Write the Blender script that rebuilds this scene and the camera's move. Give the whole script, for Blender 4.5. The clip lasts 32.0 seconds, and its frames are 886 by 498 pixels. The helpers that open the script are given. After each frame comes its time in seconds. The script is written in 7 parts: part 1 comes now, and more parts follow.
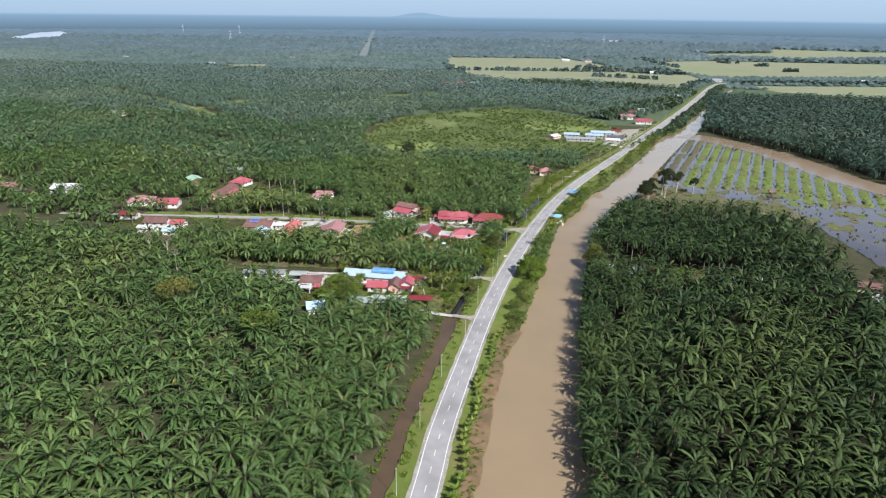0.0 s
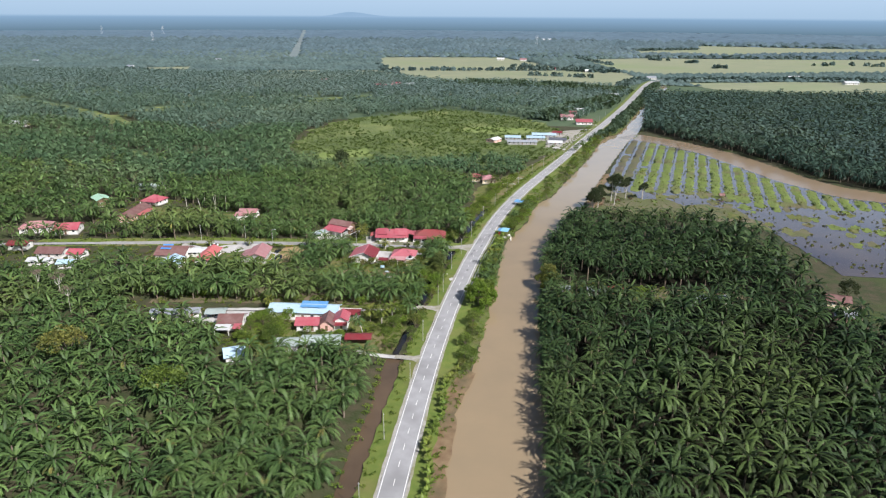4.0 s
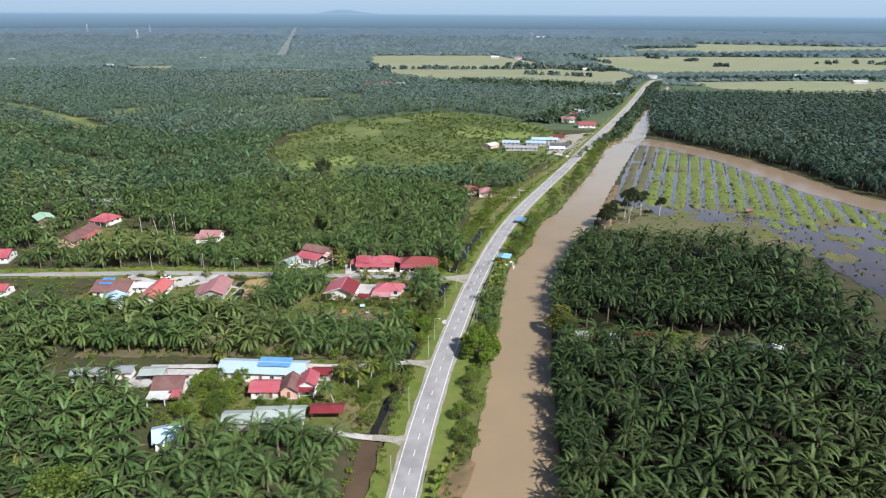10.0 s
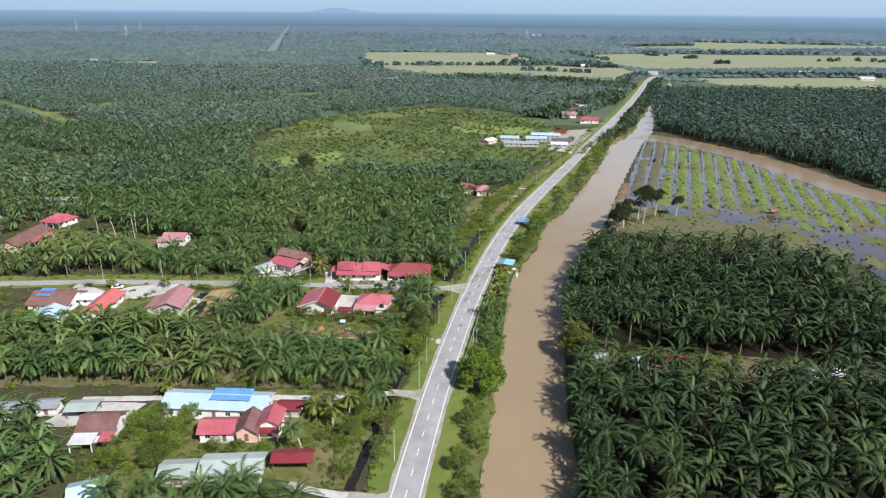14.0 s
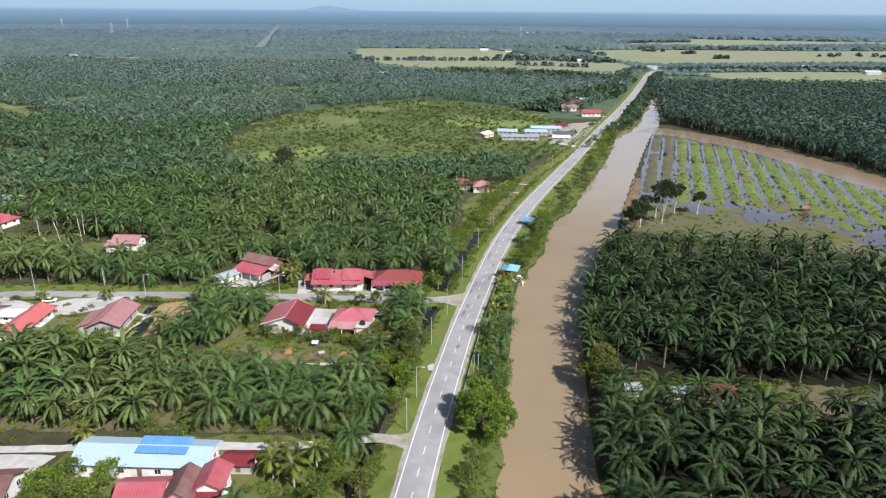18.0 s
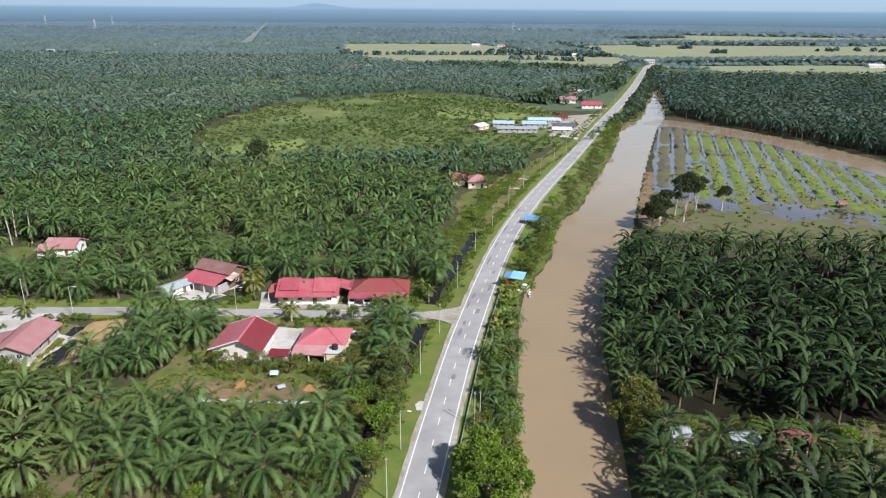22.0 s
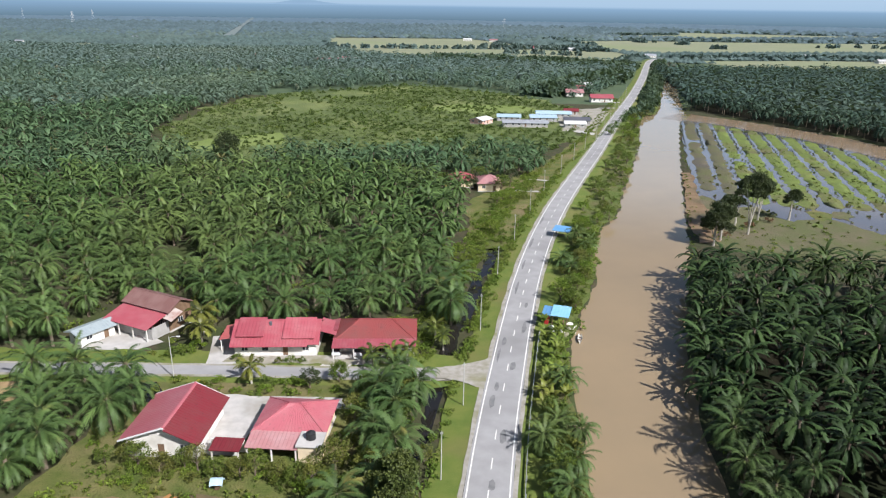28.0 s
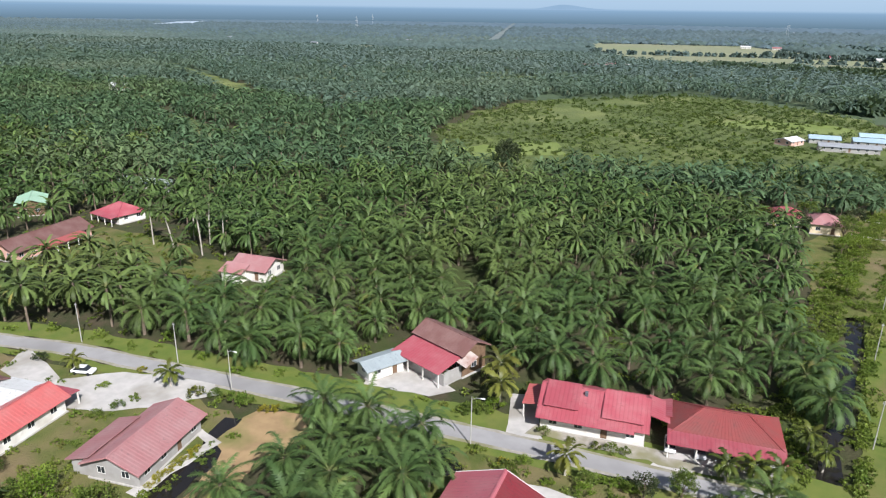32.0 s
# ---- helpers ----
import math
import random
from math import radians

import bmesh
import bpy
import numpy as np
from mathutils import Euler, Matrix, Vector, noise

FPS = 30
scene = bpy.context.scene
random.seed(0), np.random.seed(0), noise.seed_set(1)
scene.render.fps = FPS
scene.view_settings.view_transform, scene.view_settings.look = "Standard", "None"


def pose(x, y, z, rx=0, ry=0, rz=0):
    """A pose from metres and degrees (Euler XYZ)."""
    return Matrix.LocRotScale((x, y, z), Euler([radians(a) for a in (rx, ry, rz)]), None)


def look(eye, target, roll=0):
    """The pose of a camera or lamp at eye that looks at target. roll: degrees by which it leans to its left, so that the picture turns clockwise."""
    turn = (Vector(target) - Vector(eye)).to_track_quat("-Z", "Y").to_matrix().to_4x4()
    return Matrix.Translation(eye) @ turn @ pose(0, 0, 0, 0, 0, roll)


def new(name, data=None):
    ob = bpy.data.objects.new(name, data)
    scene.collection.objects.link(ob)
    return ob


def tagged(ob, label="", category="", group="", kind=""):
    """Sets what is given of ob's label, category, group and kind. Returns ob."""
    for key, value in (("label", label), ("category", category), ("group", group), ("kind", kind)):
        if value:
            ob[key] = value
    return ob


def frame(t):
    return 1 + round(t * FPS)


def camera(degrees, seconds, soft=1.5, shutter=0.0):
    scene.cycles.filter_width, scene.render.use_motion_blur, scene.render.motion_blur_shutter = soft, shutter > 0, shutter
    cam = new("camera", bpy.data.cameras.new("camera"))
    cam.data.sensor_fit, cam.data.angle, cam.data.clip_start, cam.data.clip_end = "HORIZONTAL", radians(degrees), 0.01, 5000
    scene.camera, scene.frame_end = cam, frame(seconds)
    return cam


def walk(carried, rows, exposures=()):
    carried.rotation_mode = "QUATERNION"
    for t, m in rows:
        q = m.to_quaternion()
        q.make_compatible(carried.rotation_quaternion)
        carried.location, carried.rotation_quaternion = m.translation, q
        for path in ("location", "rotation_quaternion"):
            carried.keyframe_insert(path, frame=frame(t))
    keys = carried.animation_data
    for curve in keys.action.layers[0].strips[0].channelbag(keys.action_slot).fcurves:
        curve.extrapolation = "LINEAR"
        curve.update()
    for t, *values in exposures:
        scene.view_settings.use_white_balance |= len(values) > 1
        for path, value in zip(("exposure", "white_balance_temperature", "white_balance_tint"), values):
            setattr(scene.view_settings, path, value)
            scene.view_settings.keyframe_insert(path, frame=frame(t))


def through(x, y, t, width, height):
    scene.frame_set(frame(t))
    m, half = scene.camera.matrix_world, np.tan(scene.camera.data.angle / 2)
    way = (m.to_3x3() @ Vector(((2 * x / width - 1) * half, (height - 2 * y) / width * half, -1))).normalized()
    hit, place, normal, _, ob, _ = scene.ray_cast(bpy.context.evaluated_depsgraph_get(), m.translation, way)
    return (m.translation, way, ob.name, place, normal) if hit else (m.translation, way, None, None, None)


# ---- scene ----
cam = camera(66.0, 32.0, soft=1.2)
PATH = [
    (0, look((50.82, -235.14, 111.25), (26.32, -143.86, 78.56), 0.64)),
    (1, look((48.68, -227.30, 111.32), (26.23, -135.51, 78.62), 0.52)),
    (2, look((46.73, -218.92, 111.14), (27.07, -126.49, 78.44), 0.45)),
    (3, look((44.80, -210.15, 110.85), (27.89, -117.16, 78.17), 0.39)),
    (3.5, look((43.85, -205.90, 110.75), (27.74, -112.77, 78.07), 0.36)),
    (5.5, look((40.85, -189.38, 111.38), (24.91, -96.31, 78.46), 0.34)),
    (6, look((40.27, -185.08, 111.41), (24.34, -92.01, 78.49), 0.31)),
    (7, look((38.85, -176.54, 111.49), (23.12, -83.45, 78.54), 0.29)),
    (8, look((37.66, -168.16, 111.62), (22.21, -75.04, 78.61), 0.26)),
    (9, look((36.39, -159.74, 110.57), (21.10, -66.58, 77.58), 0.27)),
    (10, look((34.99, -150.84, 107.96), (19.91, -57.64, 74.99), 0.34)),
    (11, look((33.69, -142.08, 105.56), (18.80, -48.88, 72.53), 0.39)),
    (12, look((32.24, -133.65, 103.07), (17.55, -40.40, 70.08), 0.45)),
    (13, look((30.83, -124.55, 100.34), (16.35, -31.25, 67.39), 0.50)),
    (14, look((29.49, -115.49, 97.56), (15.21, -22.15, 64.63), 0.51)),
    (14.5, look((28.71, -110.95, 96.14), (14.57, -17.59, 63.22), 0.54)),
    (16.5, look((26.01, -92.23, 90.32), (12.30, 1.22, 57.46), 0.51)),
    (17, look((25.36, -87.77, 88.99), (11.75, 5.68, 56.10), 0.49)),
    (18, look((23.92, -78.93, 86.16), (10.61, 14.55, 53.24), 0.48)),
    (19, look((22.77, -70.42, 83.53), (9.70, 23.08, 50.57), 0.48)),
    (20, look((21.57, -61.85, 80.94), (8.77, 31.66, 47.92), 0.45)),
    (21, look((20.26, -52.94, 78.17), (7.79, 40.62, 45.15), 0.45)),
    (22, look((19.02, -43.79, 75.29), (6.91, 49.83, 42.30), 0.46)),
    (23, look((18.00, -35.15, 72.64), (6.23, 58.52, 39.67), 0.46)),
    (24, look((16.98, -26.44, 70.18), (5.58, 67.28, 37.20), 0.51)),
    (24.5, look((16.43, -22.05, 69.10), (5.25, 71.68, 36.10), 0.54)),
    (26.5, look((13.18, -5.50, 64.70), (2.77, 88.30, 31.64), 0.66)),
    (27, look((11.02, -1.77, 64.39), (0.69, 92.02, 31.28), 0.72)),
    (28, look((6.09, 5.18, 64.10), (-4.17, 98.97, 30.97), 0.87)),
    (28.5, look((3.38, 8.38, 64.01), (-7.47, 102.11, 30.89), 0.93)),
    (29, look((0.44, 11.57, 63.85), (-11.68, 105.15, 30.74), 1.00)),
    (29.5, look((-2.66, 14.71, 63.62), (-17.57, 107.89, 30.50), 1.07)),
    (30, look((-5.88, 17.72, 63.33), (-25.08, 110.10, 30.19), 1.09)),
    (30.5, look((-9.20, 20.60, 62.98), (-34.07, 111.61, 29.84), 1.11)),
    (31, look((-12.55, 23.35, 62.55), (-43.46, 112.51, 29.45), 1.04)),
    (31.5, look((-15.95, 26.00, 62.07), (-52.64, 112.98, 29.07), 0.94)),
    (32, look((-19.34, 28.50, 61.61), (-61.48, 113.04, 28.77), 0.78)),
]
walk(cam, PATH, ((0, 0.47, 6270, 13), (32, 0.47, 6270, 13)))

# ---- light ----
SUN_AZ = (0.77, -0.64)      # ground direction towards the sun
SUN_EL = 43.0
world = bpy.data.worlds.new("sky")
scene.world = world
world.use_nodes = True
wn = world.node_tree
sky = wn.nodes.new("ShaderNodeTexSky")
sky.sky_type = 'NISHITA'
sky.sun_disc = False
sky.sun_elevation = radians(SUN_EL)
sky.sun_rotation = math.atan2(SUN_AZ[0], SUN_AZ[1])
sky.air_density, sky.dust_density, sky.ozone_density = 1.2, 2.2, 2.0
wn.links.new(sky.outputs[0], wn.nodes["Background"].inputs[0])
wn.nodes["Background"].inputs[1].default_value = 0.056
sun_data = bpy.data.lights.new("sun", 'SUN')
sun_data.energy, sun_data.angle, sun_data.color = 5.0, radians(0.55), (1.0, 0.98, 0.96)
sun = new("sun", sun_data)
ce = math.cos(radians(SUN_EL))
sun.matrix_world = look((0, 0, 300), (-SUN_AZ[0] * ce * 10, -SUN_AZ[1] * ce * 10, 300 - math.sin(radians(SUN_EL)) * 10))

# ---- materials ----


def mat_base(name):
    m = bpy.data.materials.new(name)
    m.use_nodes = True
    nt = m.node_tree
    return m, nt, nt.nodes["Principled BSDF"]


def mixed(nt, a, b, fac):
    """A node that mixes two colours or sockets by a socket or value."""
    n = nt.nodes.new("ShaderNodeMix")
    n.data_type = 'RGBA'
    for i, v in ((6, a), (7, b)):
        if isinstance(v, tuple):
            n.inputs[i].default_value = (*v, 1)
        else:
            nt.links.new(v, n.inputs[i])
    if isinstance(fac, float):
        n.inputs[0].default_value = fac
    else:
        nt.links.new(fac, n.inputs[0])
    return n.outputs[2]


def noise_at(nt, scale, detail=4.0, lo=0.35, hi=0.65, stretch=None, rough=0.55):
    """Noise in world metres, pulled to 0..1 between lo and hi."""
    geo = nt.nodes.new("ShaderNodeNewGeometry")
    src = geo.outputs["Position"]
    if stretch:
        mp = nt.nodes.new("ShaderNodeMapping")
        mp.inputs["Scale"].default_value = stretch[:3]
        mp.inputs["Rotation"].default_value = (0, 0, radians(stretch[3]))
        mp.vector_type = 'POINT'
        nt.links.new(src, mp.inputs["Vector"])
        src = mp.outputs[0]
    n = nt.nodes.new("ShaderNodeTexNoise")
    n.inputs["Scale"].default_value, n.inputs["Detail"].default_value = scale, detail
    n.inputs["Roughness"].default_value = rough
    nt.links.new(src, n.inputs["Vector"])
    r = nt.nodes.new("ShaderNodeMapRange")
    r.inputs["From Min"].default_value, r.inputs["From Max"].default_value = lo, hi
    nt.links.new(n.outputs["Fac"], r.inputs["Value"])
    return r.outputs[0]


def bumped(nt, bsdf, height, strength, distance):
    b = nt.nodes.new("ShaderNodeBump")
    b.inputs["Strength"].default_value, b.inputs["Distance"].default_value = strength, distance
    nt.links.new(height, b.inputs["Height"])
    nt.links.new(b.outputs[0], bsdf.inputs["Normal"])


def surface(name, a, b, scale, fine=None, c=None, coarse=0.03, rough=0.85, bump=0.3, bump_d=0.05, metal=0.0, stretch=None, spec=0.3):
    """A two-scale surface: a and b mixed by a middle noise, c by a coarse one."""
    m, nt, p = mat_base(name)
    f = noise_at(nt, scale, 5.0, stretch=stretch)
    col = mixed(nt, a, b, f)
    if c:
        col = mixed(nt, col, c, noise_at(nt, coarse, 3.0, 0.5, 0.68))
    nt.links.new(col, p.inputs["Base Color"])
    p.inputs["Roughness"].default_value, p.inputs["Metallic"].default_value = rough, metal
    p.inputs["Specular IOR Level"].default_value = spec
    if bump:
        bumped(nt, p, noise_at(nt, fine or scale * 4, 4.0, 0.2, 0.8), bump, bump_d)
    return m


def leafy(name, dark, light, tip, plant=0.11, through=0.25, rough=0.5, odd=None, vary=0.5, gloss=0.25):
    """Leaves: varied from leaf to leaf and from plant to plant, with some light passing through."""
    m, nt, p = mat_base(name)
    geo = nt.nodes.new("ShaderNodeNewGeometry")
    col = mixed(nt, dark, light, noise_at(nt, plant, 2.0, 0.35, 0.65))
    col = mixed(nt, col, tip, noise_at(nt, plant * 0.13, 3.0, 0.5, 0.75))
    if odd:
        col = mixed(nt, col, odd, noise_at(nt, plant * 1.7, 1.0, 0.70, 0.78))
    hsv = nt.nodes.new("ShaderNodeHueSaturation")
    r = nt.nodes.new("ShaderNodeMapRange")
    r.inputs["To Min"].default_value, r.inputs["To Max"].default_value = 1 - vary, 1 + vary
    nt.links.new(geo.outputs["Random Per Island"], r.inputs["Value"])
    nt.links.new(r.outputs[0], hsv.inputs["Value"])
    nt.links.new(col, hsv.inputs["Color"])
    nt.links.new(hsv.outputs[0], p.inputs["Base Color"])
    p.inputs["Roughness"].default_value = rough
    p.inputs["Specular IOR Level"].default_value = gloss
    t = nt.nodes.new("ShaderNodeBsdfTranslucent")
    nt.links.new(mixed(nt, hsv.outputs[0], (0.25, 0.35, 0.03), 0.3), t.inputs["Color"])
    mx = nt.nodes.new("ShaderNodeMixShader")
    mx.inputs[0].default_value = through
    nt.links.new(p.outputs[0], mx.inputs[1])
    nt.links.new(t.outputs[0], mx.inputs[2])
    nt.links.new(mx.outputs[0], nt.nodes["Material Output"].inputs["Surface"])
    return m


def painted_metal(name, col, worn, rough=0.5):
    """Roofing sheet: faded in streaks and patches."""
    m, nt, p = mat_base(name)
    info = nt.nodes.new("ShaderNodeObjectInfo")
    c = mixed(nt, col, worn, noise_at(nt, 0.35, 4.0, 0.42, 0.75))
    c = mixed(nt, c, tuple(v * 0.55 for v in worn), noise_at(nt, 2.2, 5.0, 0.58, 0.8))
    h = nt.nodes.new("ShaderNodeHueSaturation")
    r = nt.nodes.new("ShaderNodeMapRange")
    r.inputs["To Min"].default_value, r.inputs["To Max"].default_value = 0.85, 1.12
    nt.links.new(info.outputs["Random"], r.inputs["Value"])
    nt.links.new(r.outputs[0], h.inputs["Value"])
    nt.links.new(c, h.inputs["Color"])
    nt.links.new(h.outputs[0], p.inputs["Base Color"])
    p.inputs["Roughness"].default_value = rough
    bumped(nt, p, noise_at(nt, 1.5, 3.0, 0.2, 0.8), 0.15, 0.03)
    return m


def water(name, col, col2, rough=0.12, ripple=0.12, scale=0.05):
    m, nt, p = mat_base(name)
    nt.links.new(mixed(nt, col, col2, noise_at(nt, scale, 4.0, 0.3, 0.7)), p.inputs["Base Color"])
    p.inputs["Roughness"].default_value = rough
    p.inputs["IOR"].default_value = 1.47
    bumped(nt, p, noise_at(nt, 1.1, 3.0, 0.2, 0.8), ripple, 0.05)
    return m


# soil and litter colour, darkened to include the shade under the palms
M_GROUND = surface("shaded_soil_and_weeds", (0.034, 0.046, 0.014), (0.072, 0.058, 0.034), 0.22, 1.5, (0.048, 0.066, 0.017), 0.05, 0.95, 0.6, 0.25)
# far ground: blue distance haze painted into the floor colours
M_HAZED_FLOOR2 = surface("farther_hazed_wood_floor", (0.070, 0.108, 0.118), (0.086, 0.124, 0.134), 0.006, 0.05, (0.096, 0.134, 0.136), 0.002, 1.0, 0.0, 0.5, stretch=(1, 4, 1, 8))
M_HAZED_FLOOR3 = surface("farthest_hazed_wood_floor", (0.084, 0.128, 0.160), (0.096, 0.140, 0.172), 0.004, 0.05, (0.104, 0.148, 0.174), 0.001, 1.0, 0.0, 0.5, stretch=(1, 5, 1, 8))
M_HAZED_FLOOR = surface("hazed_wood_floor", (0.085, 0.122, 0.112), (0.105, 0.142, 0.128), 0.010, 0.05, (0.115, 0.145, 0.12), 0.003, 1.0, 0.0, 0.5)
# floor paled to lift dark gaps between far palms, as haze would
M_HAZED_UNDERGROWTH = surface("hazed_undergrowth", (0.060, 0.094, 0.050), (0.080, 0.112, 0.058), 0.05, 0.3, (0.095, 0.118, 0.060), 0.01, 1.0, 0.3, 0.3)
M_GRASS = surface("mown_grass", (0.095, 0.140, 0.024), (0.14, 0.168, 0.035), 0.30, 6.0, (0.16, 0.15, 0.05), 0.05, 0.9, 0.5, 0.1)
M_BANKGRASS = surface("bank_grass", (0.085, 0.125, 0.024), (0.125, 0.140, 0.040), 0.20, 3.0, (0.115, 0.100, 0.045), 0.05, 0.95, 0.7, 0.3)
M_ROUGH_GRASS = surface("rough_grass", (0.078, 0.108, 0.02), (0.150, 0.145, 0.048), 0.25, 3.0, (0.20, 0.155, 0.08), 0.06, 0.95, 0.7, 0.3)
M_MEADOW = surface("meadow_grass", (0.165, 0.215, 0.050), (0.130, 0.180, 0.046), 0.08, 1.5, (0.18, 0.22, 0.07), 0.02, 0.95, 0.5, 0.2)
M_SCRUB = surface("scrub_grass", (0.120, 0.155, 0.042), (0.078, 0.105, 0.034), 0.05, 1.5, (0.19, 0.215, 0.075), 0.014, 0.95, 0.8, 0.4)
# ripe paddy colour with extra blue painted in for distance haze
M_FIELD = surface("hazed_ripe_paddy", (0.245, 0.250, 0.150), (0.185, 0.206, 0.122), 0.016, 0.2, (0.195, 0.228, 0.113), 0.004, 0.95, 0.3, 0.2, stretch=(1, 6, 1, 12))
M_BED = surface("paddy_bed", (0.150, 0.195, 0.040), (0.110, 0.145, 0.040), 0.16, 2.5, (0.125, 0.105, 0.056), 0.03, 0.95, 0.8, 0.3)
M_BAREBED = surface("bare_paddy_bed", (0.115, 0.098, 0.062), (0.105, 0.118, 0.042), 0.16, 2.5, (0.090, 0.078, 0.066), 0.04, 0.95, 0.8, 0.3)
M_DRYGRASS = surface("grey_brown_grass", (0.120, 0.112, 0.058), (0.098, 0.112, 0.040), 0.12, 2.0, (0.150, 0.122, 0.080), 0.05, 0.95, 0.7, 0.3)
M_MUD = surface("wet_mud", (0.16, 0.10, 0.055), (0.22, 0.155, 0.085), 0.3, 3.0, (0.10, 0.085, 0.045), 0.08, 0.7, 0.5, 0.1)
M_LITTER = surface("brown_leaf_litter", (0.150, 0.115, 0.070), (0.094, 0.090, 0.040), 0.35, 3.0, (0.078, 0.098, 0.030), 0.09, 0.95, 0.6, 0.15)
M_SAND = surface("sandy_soil", (0.36, 0.25, 0.13), (0.28, 0.19, 0.10), 0.4, 4.0, (0.18, 0.17, 0.06), 0.12, 0.9, 0.4, 0.06)
M_ORANGE = surface("laterite", (0.42, 0.20, 0.07), (0.32, 0.17, 0.07), 0.6, 4.0, None, 0.1, 0.9, 0.4, 0.06)
M_ASPHALT = surface("worn_asphalt", (0.335, 0.33, 0.325), (0.275, 0.27, 0.265), 0.25, 9.0, (0.235, 0.23, 0.225), 0.06, 0.85, 0.25, 0.01)
M_PATCH = surface("asphalt_patch", (0.15, 0.15, 0.15), (0.21, 0.21, 0.205), 0.8, 9.0, None, 0.1, 0.85, 0.3, 0.01)
M_SHOULDER = surface("gravel_shoulder", (0.36, 0.34, 0.30), (0.27, 0.25, 0.20), 0.9, 8.0, (0.22, 0.21, 0.12), 0.15, 0.9, 0.4, 0.03)
M_PAINT = surface("road_paint", (0.78, 0.77, 0.72), (0.60, 0.59, 0.55), 1.2, 8.0, None, 0.1, 0.7, 0.1, 0.005)
M_CONCRETE = surface("concrete_slab", (0.50, 0.48, 0.45), (0.41, 0.395, 0.37), 0.5, 6.0, (0.31, 0.29, 0.25), 0.12, 0.85, 0.2, 0.01)
M_CANAL = water("muddy_canal_water", (0.290, 0.216, 0.128), (0.262, 0.198, 0.120), 0.03, 0.012)
M_CANAL2 = water("silty_stream_water", (0.255, 0.185, 0.115), (0.232, 0.170, 0.108), 0.2, 0.05)
M_DRAIN = water("peaty_drain_water", (0.115, 0.078, 0.046), (0.075, 0.052, 0.032), 0.08, 0.03)
M_DITCH = water("black_ditch_water", (0.014, 0.013, 0.012), (0.022, 0.019, 0.016), 0.05, 0.03)
# green strip turned pale blue-green, haze painted into its colour
M_SWATH = surface("hazed_swath", (0.14, 0.175, 0.17), (0.17, 0.20, 0.19), 0.01, None, None, 0.01, 1.0, 0)
M_FLOOD = water("flooded_paddy_water", (0.050, 0.046, 0.062), (0.095, 0.078, 0.074), 0.10, 0.03, 0.05)
M_PALM = leafy("oil_palm_leaf", (0.048, 0.090, 0.026), (0.088, 0.140, 0.039), (0.116, 0.150, 0.042), 0.11, 0.13, 0.55, (0.165, 0.155, 0.042), 0.46, 0.24)
# mature palm leaf, its base darkened for shade among the dense fronds
M_PALM_OLD_SHADED = leafy("shaded_old_palm_leaf", (0.018, 0.037, 0.012), (0.039, 0.066, 0.020), (0.060, 0.086, 0.024), 0.11, 0.04, 0.58, None, 0.62, 0.18)
M_RACHIS = surface("palm_midrib", (0.16, 0.19, 0.06), (0.11, 0.14, 0.045), 1.0, None, None, 0.1, 0.6, 0)
M_COCO = leafy("coconut_leaf", (0.085, 0.12, 0.025), (0.17, 0.19, 0.035), (0.20, 0.18, 0.04), 0.2, 0.25, 0.42)
M_BANANA = leafy("banana_leaf", (0.12, 0.19, 0.03), (0.19, 0.25, 0.045), (0.24, 0.22, 0.05), 0.4, 0.35, 0.4)
M_LEAF = leafy("broad_leaf", (0.066, 0.106, 0.018), (0.118, 0.162, 0.028), (0.135, 0.16, 0.034), 0.25, 0.25, 0.5)
M_LEAF_LIME = leafy("lime_green_leaf", (0.10, 0.17, 0.018), (0.16, 0.23, 0.03), (0.17, 0.21, 0.03), 0.3, 0.28, 0.5)
M_LEAF_DARK = leafy("dark_tree_leaf", (0.028, 0.042, 0.016), (0.05, 0.065, 0.024), (0.06, 0.07, 0.03), 0.3, 0.15, 0.5)
M_LEAF_OLIVE = leafy("olive_leaf", (0.085, 0.105, 0.02), (0.14, 0.15, 0.03), (0.16, 0.15, 0.04), 0.3, 0.22, 0.5)
M_LEAF_BROWN = leafy("dull_olive_leaf", (0.066, 0.088, 0.022), (0.104, 0.124, 0.030), (0.13, 0.13, 0.04), 0.3, 0.2, 0.55)
M_DRYLEAF = leafy("dry_brush_leaf", (0.16, 0.085, 0.045), (0.20, 0.12, 0.07), (0.15, 0.11, 0.06), 0.3, 0.15, 0.7)
M_RICE = leafy("young_rice_leaf", (0.120, 0.170, 0.036), (0.165, 0.215, 0.045), (0.17, 0.18, 0.05), 0.05, 0.3, 0.7, None, 0.3)
M_WEED = leafy("weed_leaf", (0.09, 0.145, 0.02), (0.15, 0.20, 0.03), (0.17, 0.19, 0.04), 0.2, 0.25, 0.6)
M_CROTON = leafy("croton_leaf", (0.20, 0.20, 0.02), (0.34, 0.30, 0.03), (0.36, 0.27, 0.03), 0.5, 0.3, 0.5)
M_SCRUBLEAF = leafy("scrub_leaf", (0.075, 0.115, 0.028), (0.115, 0.155, 0.048), (0.145, 0.18, 0.06), 0.06, 0.4, 0.6, None, 0.35)
# far wood crowns: distance haze is mixed into this leaf colour
M_HAZED_WOOD = leafy("hazed_wood", (0.072, 0.112, 0.106), (0.098, 0.140, 0.126), (0.122, 0.162, 0.134), 0.012, 0.15, 0.9, None, 0.26)
